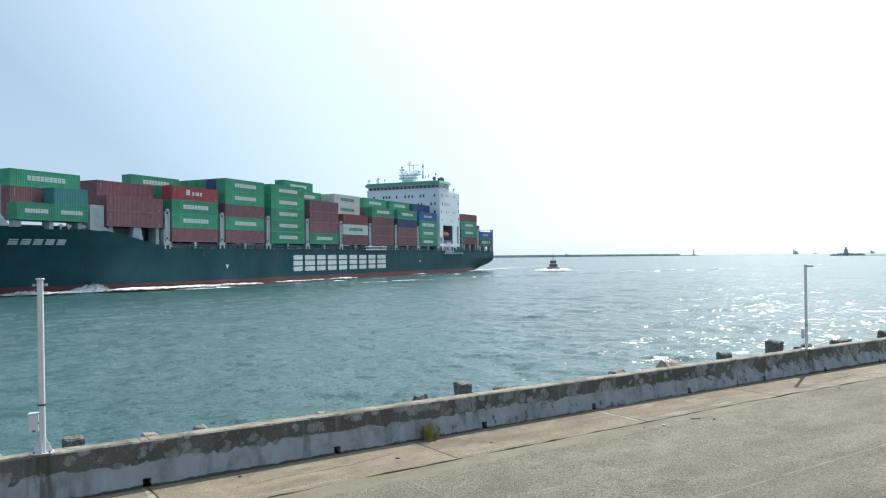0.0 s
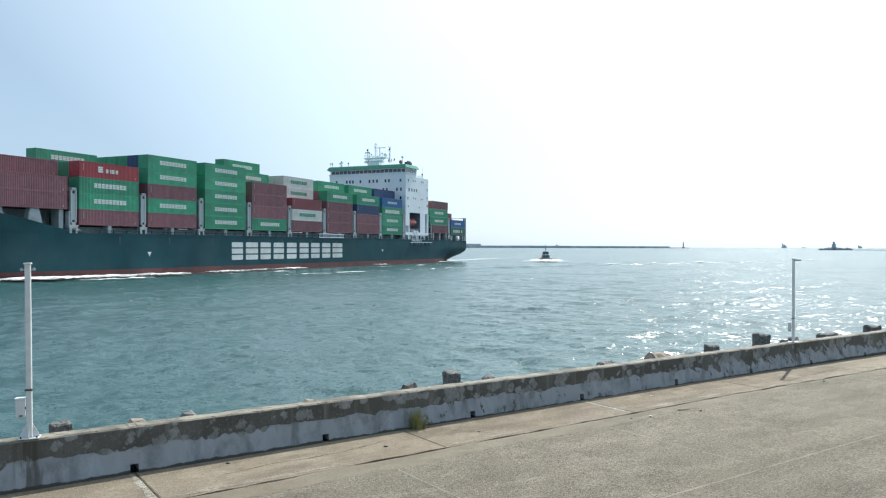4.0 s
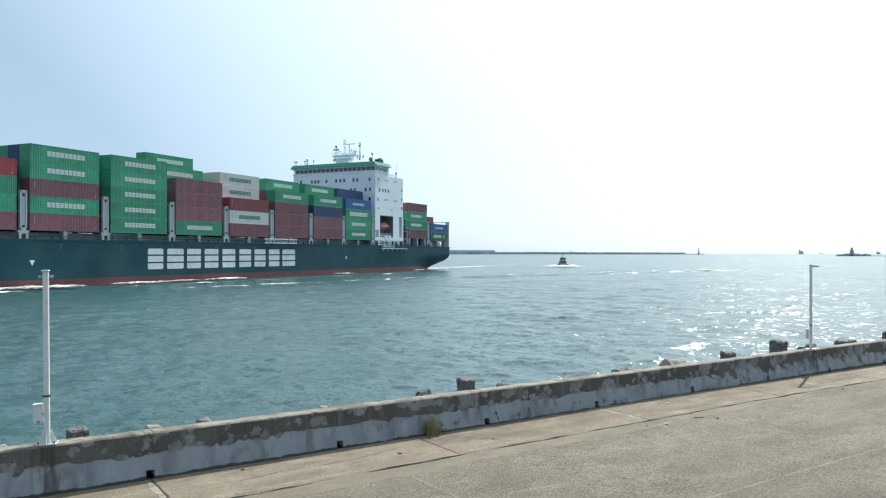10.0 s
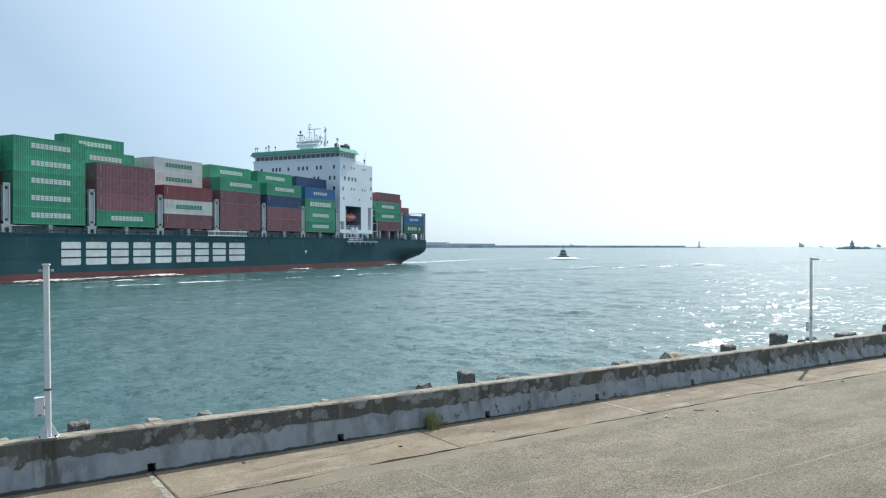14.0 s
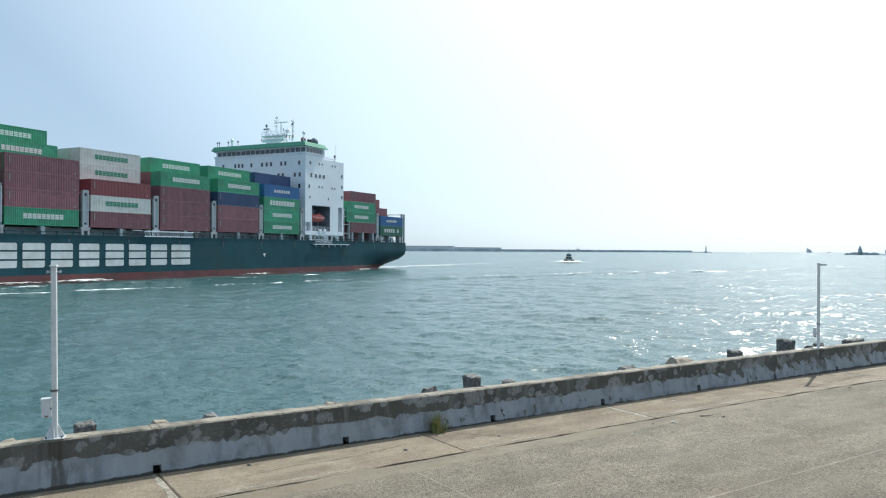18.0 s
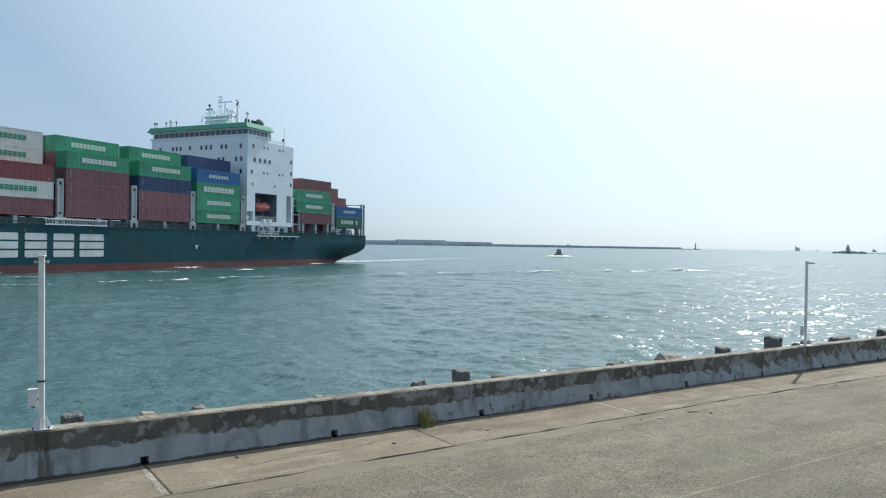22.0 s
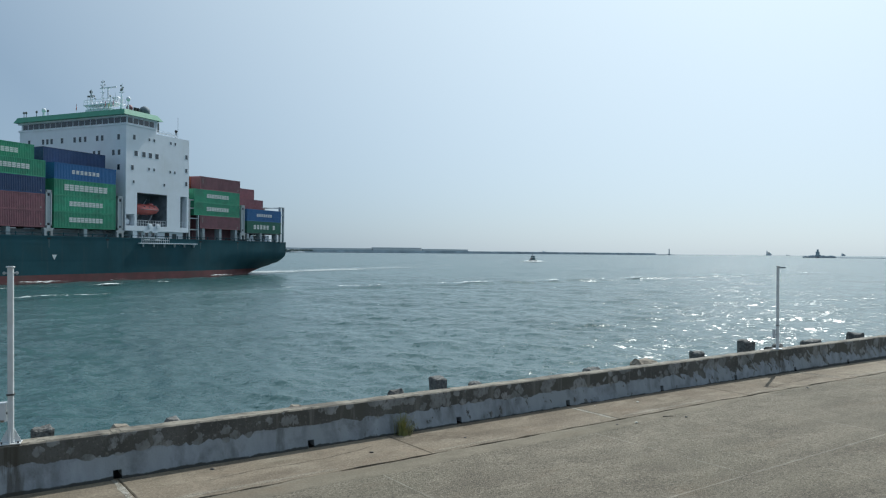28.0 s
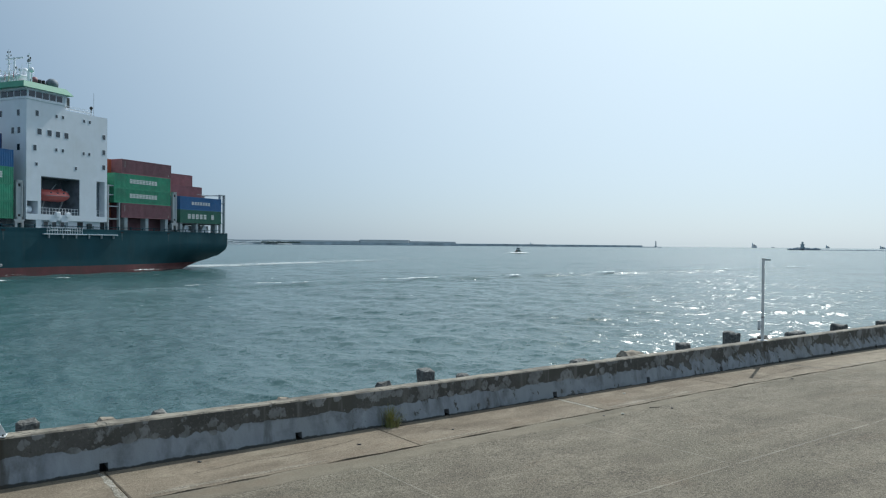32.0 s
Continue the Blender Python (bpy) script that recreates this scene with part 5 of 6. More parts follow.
    part("horn", Geo().rod((-27.3, -0.8, 26.4), (-27.3, -0.8, 27.6), 0.1, 8).ball((-27.3, -0.8, 27.8), 0.28, 0.28, 0.3, 8, 6), BLACK, house)
    # mast platform on the wheelhouse roof
    mast = part("mast", Geo().chamfer_box(-18.6, -15.8, -12.4, -4.2, 31.0, 31.22, 0.04), SHIP_WHITE, house, "white mast platform with aerials and radars")
    part("mast_deck", Geo().chamfer_box(-18.2, -16.2, -12.4, -6.0, 29.7, 30.4, 0.1), SHIP_WHITE, mast)
    for i in range(10):
        y = -12.0 + i * 0.76
        q = -9.2 + (y + 9.2) * 0.7
        part("lattice_bar", Geo().rod((-15.9, y, 31.0), (-16.3, q + 0.45, 29.75), 0.085, 6), SHIP_WHITE, mast)
        part("lattice_bar", Geo().rod((-15.9, y + 0.6, 31.0), (-16.3, q, 29.75), 0.085, 6), SHIP_WHITE, mast)
    for x in (-18.5, -15.9):
        for z in (31.6, 32.05):
            part("rail", Geo().box(x - 0.03, x + 0.03, -12.3, -4.3, z, z + 0.06), SHIP_WHITE, mast)
        for i in range(9):
            part("rail_post", Geo().box(x - 0.03, x + 0.03, -12.3 + i * 0.99, -12.24 + i * 0.99, 31.2, 32.08), SHIP_WHITE, mast)
    for y in (-12.3, -4.3):
        part("rail", Geo().box(-18.5, -15.9, y - 0.03, y + 0.03, 32.05, 32.11), SHIP_WHITE, mast)
    part("mast_pole", Geo().rod((-17.2, -8.8, 31.1), (-17.2, -8.8, 36.1), 0.15, 8, 0.06), SHIP_WHITE, mast)
    part("crosstree", Geo().box(-17.25, -17.15, -9.5, -8.1, 33.6, 33.72), SHIP_WHITE, mast)
    part("lamp_head", Geo().ball((-17.2, -8.8, 34.6), 0.24, 0.24, 0.22, 8, 6), SHIP_GREY, mast)
    part("mast_pole", Geo().rod((-17.0, -7.2, 31.1), (-17.0, -7.2, 34.6), 0.2, 8, 0.14), SHIP_WHITE, mast)
    part("radar_scanner", Geo().chamfer_box(-17.15, -16.85, -9.3, -5.1, 34.3, 34.52, 0.05), SHIP_WHITE, mast)
    part("mast_pole", Geo().rod((-17.0, -3.7, 29.7), (-17.0, -3.7, 34.6), 0.15, 8, 0.07), SHIP_WHITE, mast)
    part("crosstree", Geo().box(-17.05, -16.95, -4.3, -3.1, 33.2, 33.32), SHIP_WHITE, mast)
    part("lamp_head", Geo().ball((-17.0, -3.7, 33.8), 0.26, 0.26, 0.3, 8, 6), DECK_DARK, mast)
    part("mast_pole", Geo().rod((-16.9, -11.6, 31.1), (-16.9, -11.6, 33.2), 0.24, 8, 0.18), SHIP_WHITE, mast)
    part("radar_scanner", Geo().chamfer_box(-17.05, -16.75, -12.5, -10.7, 32.9, 33.2, 0.05), DECK_DARK, mast)
    part("lamp_head", Geo().ball((-16.9, -11.6, 33.9), 0.3, 0.3, 0.34, 8, 6), DECK_DARK, mast)
    part("whip_aerial", Geo().rod((-16.9, -11.6, 33.2), (-16.9, -11.6, 33.8), 0.08, 6), DECK_DARK, mast)
    for y, top in ((-10.6, 32.8), (-9.9, 32.4), (-6.0, 32.6), (-5.2, 32.2)):
        part("whip_aerial", Geo().rod((-16.4, y, 31.1), (-16.4, y, top), 0.07, 6), SHIP_WHITE, mast)
        part("aerial_head", Geo().ball((-16.4, y, top), 0.2, 0.2, 0.24, 8, 6), SHIP_GREY, mast)
    mast.matrix_basis = pose(-5.9, -6.4, 1.9)
    part("mast_house", Geo().chamfer_box(-24.4, -22.0, -17.6, -13.4, 26.4, 31.6, 0.15), SHIP_WHITE, house)
    part("satellite_dome", Geo().ball((-17.4, -2.7, 32.3), 0.38, 0.38, 0.45, 12, 8), SHIP_WHITE, house, "white satellite dome", smooth=True)
    part("dome_stand", Geo().rod((-17.4, -2.7, 29.7), (-17.4, -2.7, 31.8), 0.11, 8), SHIP_WHITE, house)
    part("funnel_dome", Geo().ball((-20.75, -2.2, 30.55), 0.98, 0.98, 1.0, 14, 10), BAY_SHADE_AND_GREY, house, "dark grey rounded dome on the roof", smooth=True)
    part("roof_box", Geo().box(-22.9, -21.6, -2.4, -0.7, 27.1, 28.7), DECK_DARK, house, bevel=0.05)
    for q in (-18.45, -19.15):
        part("roof_drum", Geo().rod((q, -2.2, 29.7), (q, -2.2, 30.9), 0.27, 10), BLACK, house, "small black drum on the roof")
    part("roof_dome", Geo().ball((-18.95, -4.0, 31.0), 0.6, 0.6, 0.65, 12, 8), BOX["maroon"], house, "dull red-brown rounded housing on the roof", smooth=True)
    part("dome_stand", Geo().rod((-18.95, -4.0, 29.7), (-18.95, -4.0, 30.6), 0.35, 8), SHIP_WHITE, house)
    for z, w in ((34.9, 0.5), (35.5, 0.32)):
        part("crosstree", Geo().box(-17.24, -17.16, -8.8 - w, -8.8 + w, z, z + 0.07), SHIP_WHITE, mast)
        for e in (-w, w):
            part("lamp_head", Geo().ball((-17.2, -8.8 + e, z + 0.2), 0.1, 0.1, 0.14, 8, 6), DECK_DARK, mast)
    for y in (-9.6, -8.0):
        part("stay", Geo().rod((-17.2, -8.8, 34.2), (-17.2, y, 31.2), 0.03, 6), SHIP_WHITE, mast)
    part("foot_cone", Geo().rod((-17.0, -3.7, 29.7), (-17.0, -3.7, 32.6), 0.34, 10, 0.2), SHIP_WHITE, mast)
    for z, e in ((34.4, -0.25), (34.0, 0.3), (33.5, -0.3)):
        part("lamp_head", Geo().rod((-17.0, -3.7 + e, z), (-17.0, -3.7 + e, z + 0.3), 0.11, 8), DECK_DARK, mast)
    part("radome", Geo().ball((-17.6, -5.4, 32.1), 0.62, 0.62, 0.66, 14, 10), SHIP_WHITE, mast, "white round radome", smooth=True)
    for y in (-10.8, -9.4, -7.9, -6.4):
        part("locker", Geo().chamfer_box(-17.6, -16.8, y - 0.4, y + 0.4, 31.2, 31.75, 0.05), SHIP_WHITE, mast)
    for y, top in ((-12.1, 33.0), (-11.1, 34.4), (-8.0, 33.4), (-6.6, 33.1), (-4.9, 33.2), (-3.2, 34.9)):
        part("whip_aerial", Geo().rod((-16.6, y, 31.1), (-16.6, y, top), 0.04, 6), SHIP_WHITE, mast)
    for y, lean, c in ((-4.3, 12, FLAG_RED), (-5.3, -8, FLAG_YELLOW), (-6.2, 6, FLAG_RED), (-13.4, -14, FLAG_RED)):
        staff = part("flagstaff", Geo().rod((-15.6, y, 29.7), (-15.6, y, 31.9), 0.03, 6), SHIP_WHITE, house)
        vs = [(-15.6 - 0.09 * i + 0.07 * math.sin(i * 1.9), y - 0.14 * i, 31.85 - k * 0.6 - 0.03 * i * i + 0.004 * lean * i) for i in range(6) for k in (0, 1)]
        vs += [(x + 0.02, yy + 0.015, z) for x, yy, z in vs]
        fs = [(2 * i, 2 * i + 1, 2 * i + 3, 2 * i + 2) for i in range(5)] + [(12 + 2 * i + 2, 12 + 2 * i + 3, 12 + 2 * i + 1, 12 + 2 * i) for i in range(5)]
        part("flag", Geo().add(vs, fs), c, staff, "small bright signal flag")
    part("satellite_dome", Geo().ball((-17.5, -24.3, 31.7), 0.4, 0.4, 0.48, 12, 8), SHIP_WHITE, house, smooth=True)
    part("dome_stand", Geo().rod((-17.5, -24.3, 29.7), (-17.5, -24.3, 31.7), 0.3, 8, 0.2), SHIP_WHITE, house)
    for y in (-20.6, -23.6, -26.4, -27.0):
        part("roof_aerial", Geo().rod((-15.4, y, 29.7), (-15.4, y, 30.9), 0.06, 6).ball((-15.4, y, 31.0), 0.2, 0.2, 0.25, 8, 6), DECK_DARK, house)
    return house


superstructure()


def lifeboat():
    boat = thing("lifeboat", "enclosed orange-red lifeboat hanging in its bay", "lifeboat")
    RIDERS.append((boat, pose(-20.35, -1.5, 12.5)))
    g = Geo()
    n, m = 15, 12
    vs = []
    for i in range(n):
        q = -1 + 2 * i / (n - 1)
        r = max(0.16, (1 - abs(q) ** 5)) ** 0.5
        for k in range(m):
            a = 2 * math.pi * k / m
            vs.append((q * 2.85, 1.3 * r * math.cos(a), (1.0 if math.sin(a) > 0 else 0.92) * r * math.sin(a) * (0.75 + 0.25 * abs(math.sin(a))) + 0.1 * q * q))
    fs = [(i * m + k, i * m + (k + 1) % m, (i + 1) * m + (k + 1) % m, (i + 1) * m + k) for i in range(n - 1) for k in range(m)]
    fs += [tuple(range(m))[::-1], tuple((n - 1) * m + k for k in range(m))]
    part("hull", g.add(vs, fs), LIFEBOAT_RED, boat, smooth=True)
    part("fender", Geo().box(-2.3, 2.3, 1.24, 1.33, -0.05, 0.03), BAY_SHADE_AND_GREY, boat, "dark rubbing strip", bevel=0.02)
    part("canopy_hatch", Geo().chamfer_box(-1.5, -0.7, -0.45, 0.45, 0.8, 1.18, 0.1), LIFEBOAT_RED, boat)
    for x in (-1.2, 0.0, 1.2):
        part("porthole", Geo().box(x - 0.16, x + 0.16, 1.06, 1.16, 0.36, 0.56), GLASS_DARK, boat)
    for x in (-1.9, 1.9):
        part("lifting_hook", Geo().rod((x, 0, 0.65), (x, 0, 1.2), 0.06, 6), SHIP_GREY, boat)
    dav = thing("davit", "grey steel lifeboat davit with rails in the bay", "davit")
    RIDERS.append((dav, Matrix.Identity(4)))
    for x in (-23.0, -19.6):
        part("davit_arm", Geo().rod((x, -3.6, 9.5), (x, -1.5, 13.4), 0.14, 8).rod((x, -1.5, 13.4), (x, -1.3, 13.2), 0.14, 8), SHIP_GREY, dav)
        part("fall", Geo().rod((x, -1.55, 12.7), (x, -1.5, 13.4), 0.04, 6), BLACK, dav)
    part("davit_brace", Geo().rod((-22.6, -3.4, 14.6), (-20.6, -2.2, 13.4), 0.09, 6), SHIP_WHITE, dav)
    for i in range(13):
        part("rail_post", Geo().box(-24.2 + i * 0.6, -24.15 + i * 0.6, -0.3, -0.25, 9.45, 10.5), SHIP_WHITE, dav)
    for z in (9.95, 10.45):
        part("rail", Geo().box(-24.25, -17.05, -0.3, -0.25, z, z + 0.05), SHIP_WHITE, dav)
    for x in (-20.0, -21.9):
        part("rescue_box", Geo().chamfer_box(x - 0.42, x + 0.42, -0.2, 0.35, 9.15, 9.85, 0.06), SHIP_WHITE, dav)


lifeboat()


# ---- lashing bridges, pedestals, fittings on deck ----
def deck_gear():
    g = Geo()
    for sx in (-0.55, 0.33):
        g.box(sx, sx + 0.22, -0.5, -0.02, 0, 5.9)
    g.box(-0.34, 0.34, -0.3, -0.1, 0.35, 5.6)
    g.box(-0.55, 0.55, -0.5, -0.02, 5.6, 5.95).box(-0.55, 0.55, -0.5, -0.02, -0.02, 0.4)
    pillar = g.mesh("pillar", SHIP_GREY)
    f = Geo().prism([(-0.95, 0.0), (-0.75, -0.32), (-0.75, -1.3), (-0.35, -1.3), (-0.35, -0.5), (0.35, -0.5), (0.35, -1.3), (0.75, -1.3), (0.75, -0.32), (0.95, 0.0)], -0.6, -0.01)
    foot = f.mesh("foot_bracket", SHIP_GREY)
    beam = Geo()
    for z in (0.1, 2.7, 5.5):
        beam.box(-0.45, 0.45, -BEAM + 0.6, -0.5, z, z + 0.18)
    beam_mesh = beam.mesh("walkway", SHIP_GREY)
    hole = Geo().box(-0.2, 0.2, -0.1, -0.085, 5.0, 5.45).mesh("dark_slot", BLACK)
    hole2 = Geo().box(-0.2, 0.2, -0.1, -0.085, 0.45, 0.8).mesh("dark_slot", BLACK)
    strut = Geo().box(-0.12, 0.12, -0.12, 0.12, 0, 5.7).mesh("inner_post", SHIP_GREY)
    for s, z in ((101.15, 8.5), (86.75, 8.5), (72.25, 8.5), (57.8, 8.5), (43.45, 8.5), (29.1, 8.5), (14.75, 8.5), (0.85, 8.5), (-13.3, 8.5), (-46.5, 8.9)):
        lb = thing("lashing_bridge", "grey steel lashing bridge between the container stacks", "lashing bridge", "lashing bridges")
        RIDERS.append((lb, pose(s, 0, z)))
        part("pillar", pillar, None, lb)
        part("foot_bracket", foot, None, lb)
        part("walkway", beam_mesh, None, lb)
        part("dark_slot", hole, None, lb)
        part("dark_slot", hole2, None, lb)
        for y in range(-26, -2, 4):
            part("inner_post", strut, None, lb).matrix_basis = pose(0, y, 0)
    # the wider frames fore and aft of the after stack
    for s, w, h in ((-31.65, 2.8, 6.4), (-60.75, 1.6, 6.5)):
        fr = thing("container_rack", "tall grey open steel frame beside the after containers", "rack", "container racks")
        RIDERS.append((fr, pose(s, 0, 7.1)))
        for x in (-w / 2, w / 2 - 0.3):
            part("upright", Geo().box(x, x + 0.3, -0.6, -0.1, 0, h + 1.6), SHIP_GREY, fr)
            part("upright", Geo().box(x, x + 0.3, -6.0, -5.5, 0, h + 1.6), SHIP_GREY, fr)
        for z in (2.0, 4.2, 6.2, h + 1.4):
            part("cross_bar", Geo().box(-w / 2, w / 2, -0.5, -0.2, z, z + 0.2), SHIP_GREY, fr)
            part("cross_bar", Geo().box(-0.2, 0.2, -22, -0.4, z, z + 0.15), SHIP_GREY, fr)
    for front in (100.06, 85.75, 71.2, 56.85, 42.5, 28.1, 13.7, -0.1):
        part("pedestal", Geo().box(front - 6.45, front - 5.75, -1.2, -0.15, 7.25, 8.56), SHIP_GREY, ship, bevel=0.04)
        for q in (0.8, 11.4):
            part("pedestal", Geo().box(front - q - 0.35, front - q + 0.35, -5.0, -4.2, 7.25, 8.56), SHIP_GREY, ship)
    for s in (-34.5, -39.5, -44.5):
        part("pedestal", Geo().box(s - 0.35, s + 0.35, -1.4, -0.2, 7.1, 9.52), SHIP_GREY, ship)
    for s in (-48.5, -53.0, -58.8):
        part("pedestal", Geo().box(s - 0.3, s + 0.3, -1.4, -0.2, 7.1, 9.05), SHIP_GREY, ship)
    # added block in place of the maroon containers below the after stack
    part("hatch_coaming", Geo().box(-45.8, -33.4, -BEAM + 2, -2.2, 7.1, 9.45), BOX["maroon"], ship, "dull maroon block standing in for containers under the after stack")
    part("stern_platform", Geo().box(-60.4, -47.2, -BEAM + 1, -0.2, 8.82, 9.04), DECK_DARK, ship)
    part("winch", Geo().rod((-51.0, -2.6, 7.9), (-51.0, -1.2, 7.9), 0.7, 12).box(-52.0, -50.0, -3, -1, 7.1, 7.5), SHIP_WHITE, ship, "pale mooring winch on the after deck")
    part("winch", Geo().rod((-56.4, -2.6, 7.9), (-56.4, -1.2, 7.9), 0.7, 12).box(-57.4, -55.4, -3, -1, 7.1, 7.5), SHIP_WHITE, ship)
    part("container_rail", Geo().box(-60.3, -53, -0.3, -0.24, 14.8, 14.86), SHIP_GREY, ship)
    # boarding ladder stowed along the side, and the long platform under the house
    lad = thing("boarding_ladder", "pale aluminium boarding ladder stowed along the deck edge", "ladder")
    RIDERS.append((lad, pose(26.0, 0.06, 7.15)))
    for z in (0.1, 0.95):
        part("side_rail", Geo().box(-5.6, 5.8, 0.0, 0.12, z, z + 0.16), SHIP_WHITE, lad)
    for x in (-4.6, 0.0, 4.6):
        part("bracket", Geo().box(x - 0.12, x + 0.12, -0.4, 0.02, 0.0, 0.2), SHIP_GREY, lad)
    for i in range(22):
        part("rung", Geo().rod((-5.5 + i * 0.52, 0.06, 0.15), (-5.1 + i * 0.52, 0.06, 1.05), 0.055, 6), SHIP_WHITE, lad)
    part("end_frame", Geo().box(-6.9, -5.9, -0.1, 0.15, 0, 0.95), DECK_DARK, lad)
    plat = thing("side_platform", "narrow white platform with rails under the lifeboat bay", "platform")
    RIDERS.append((plat, Matrix.Identity(4)))
    part("deck_plate", Geo().box(-25.55, -17.3, -0.2, 0.4, 6.28, 6.44), SHIP_WHITE, plat)
    part("deck_plate", Geo().box(-32.15, -25.75, -0.2, 0.4, 6.3, 6.44), SHIP_WHITE, plat)
    for i in range(6):
        part("bracket", Geo().prism([(-18.4 - i * 2.6, 5.7), (-18.25 - i * 2.6, 5.7), (-18.25 - i * 2.6, 6.28), (-18.4 - i * 2.6, 6.28)], -0.2, 0.3), SHIP_GREY, plat)
    for s in (-19.2, -21.4):
        part("bracket", Geo().prism([(s - 0.55, 8.3), (s + 0.55, 8.3), (s + 0.8, 8.72), (s - 0.8, 8.72)], -0.5, 0.03), SHIP_WHITE, plat)
    part("stowed_step", Geo().box(-19.9, -18.7, -0.1, 0.3, 6.9, 7.1), LETTER_WHITE, plat)
    part("stowed_step", Geo().box(-22.4, -21.2, -0.1, 0.3, 6.9, 7.1), LETTER_WHITE, plat)
    for i in range(15):
        part("rail_post", Geo().box(-24.6 + i * 0.48, -24.55 + i * 0.48, 0.32, 0.37, 6.42, 7.45), SHIP_WHITE, plat)
    for z in (6.9, 7.4):
        part("rail", Geo().box(-24.6, -17.8, 0.32, 0.37, z, z + 0.06), SHIP_WHITE, plat)
    part("winch", Geo().box(-27.2, -26.2, -1.2, -0.3, 7.1, 8.2), DECK_DARK, plat, bevel=0.08)
    # low bulwark pieces and fairleads along the deck edge
    for i in range(56):
        s = 96 - i * 2.8
        if s > -60:
            part("bulwark_post", Geo().box(s - 0.06, s + 0.06, -0.2, -0.08, deck_height(s) - 0.02, deck_height(s) + 0.55), HULL_GREEN, ship)
    part("bulwark_rail", Geo().box(-60, 97, -0.2, -0.1, 7.62, 7.72), HULL_GREEN, ship)
    # plates ahead of the forward stacks
    part("wave_breaker", Geo().prism([(131.2, 10.4), (134.0, 10.4), (134.0, 16.4), (132.6, 16.4), (132.6, 12.2)], -1.6, -0.5), SHIP_GREY, ship, "pale grey steel wave breaker plate")
    part("stack_plate", Geo().prism([(112.4, 9.8), (117.5, 10.2), (117.5, 14.3), (114.8, 14.3), (114.8, 10.8)], -1.4, -0.3), SHIP_GREY, ship, "pale grey steel plate")
    part("stack_plate", Geo().prism([(99.6, 7.6), (102.0, 7.9), (102.0, 10.7), (101.3, 10.7), (101.3, 8.4)], -1.0, -0.1), SHIP_GREY, ship)
    part("pedestal", Geo().prism([(106.4, 8.6), (108.9, 9.0), (108.5, 10.9), (107.0, 10.9)], -1.4, -0.4), SHIP_GREY, ship)
    for s in (113.2, 103.0):
        part("pedestal", Geo().box(s - 0.4, s + 0.4, -2.4, -0.6, deck_height(s) - 0.2, 10.92), SHIP_GREY, ship)
    for s in (129.6, 124.2, 119.0):
        part("pedestal", Geo().box(s - 0.4, s + 0.4, -2.4, -0.8, deck_height(s) - 0.2, 11.3), SHIP_GREY, ship)
    for s in (121.0, 122.4, 118.2):
        part("deck_fitting", Geo().rod((s, -1.0, 10.2), (s, -1.0, 11.0), 0.14, 8).box(s - 0.4, s + 0.4, -1.2, -0.8, 10.6, 10.85), LETTER_WHITE, ship)


deck_gear()


# ---- foam and wake ----
def foam_material(name, low, high, scale=0.5):
    mt = bpy.data.materials.new(name)
    mt.use_nodes = True
    nt = mt.node_tree
    bs = nt.nodes["Principled BSDF"]
    bs.inputs["Base Color"].default_value = (0.86, 0.89, 0.88, 1)
    bs.inputs["Roughness"].default_value = 0.7
    co = nt.nodes.new("ShaderNodeTexCoord").outputs["Object"]
    mp = nt.nodes.new("ShaderNodeMapping")
    mp.inputs["Scale"].default_value = (0.35, 1, 1)
    nt.links.new(co, mp.inputs[0])
    tx = nt.nodes.new("ShaderNodeTexNoise")
    tx.inputs["Scale"].default_value, tx.inputs["Detail"].default_value, tx.inputs["Roughness"].default_value = scale, 7, 0.62
    nt.links.new(mp.outputs[0], tx.inputs["Vector"])
    at = nt.nodes.new("ShaderNodeAttribute")
    at.attribute_name = "thick"
    ad = nt.nodes.new("ShaderNodeMath")
    nt.links.new(tx.outputs["Fac"], ad.inputs[0])
    nt.links.new(at.outputs["Fac"], ad.inputs[1])
    rp = nt.nodes.new("ShaderNodeMapRange")
    rp.inputs["From Min"].default_value, rp.inputs["From Max"].default_value = low, high
    nt.links.new(ad.outputs[0], rp.inputs["Value"])
    nt.links.new(rp.outputs[0], bs.inputs["Alpha"])
    return mt


FOAM = foam_material("sea_foam", 0.96, 1.2, 2.0)
SPRAY = foam_material("spray_mist", 0.8, 1.5, 2.2)
THIN_FOAM = foam_material("thin_foam", 0.8, 1.75, 0.6)


def foam_sheet(name, label, pts, rise, parent_group="foam", seed=0, material=FOAM):
    """A thin torn sheet of foam along a line of (x, y, half width, thickness 0 to 1)."""
    rng = random.Random(seed)
    vs, thick, m = [], [], 9
    for x, y, w, th in pts:
        for k in range(m):
            q = -1 + 2 * k / (m - 1)
            vs.append((x + rng.uniform(-0.2, 0.2), y + q * w, rise * th * max(0, 1 - q * q) * rng.uniform(0.5, 1.2) + 0.12))
            thick.append(th * (1 - abs(q) ** 2.2) if k not in (0, m - 1) else 0.0)
    n = len(pts)
    me = bpy.data.meshes.new(name)
    me.from_pydata(vs, [], [(i * m + k, (i + 1) * m + k, (i + 1) * m + k + 1, i * m + k + 1) for i in range(n - 1) for k in range(m - 1)])
    at = me.attributes.new("thick", "FLOAT", "POINT")
    at.data.foreach_set("value", thick)
    me.materials.append(material)
    me.polygons.foreach_set("use_smooth", [True] * len(me.polygons))
    ob = thing(name, label, "foam", parent_group, mesh=me)
    return ob


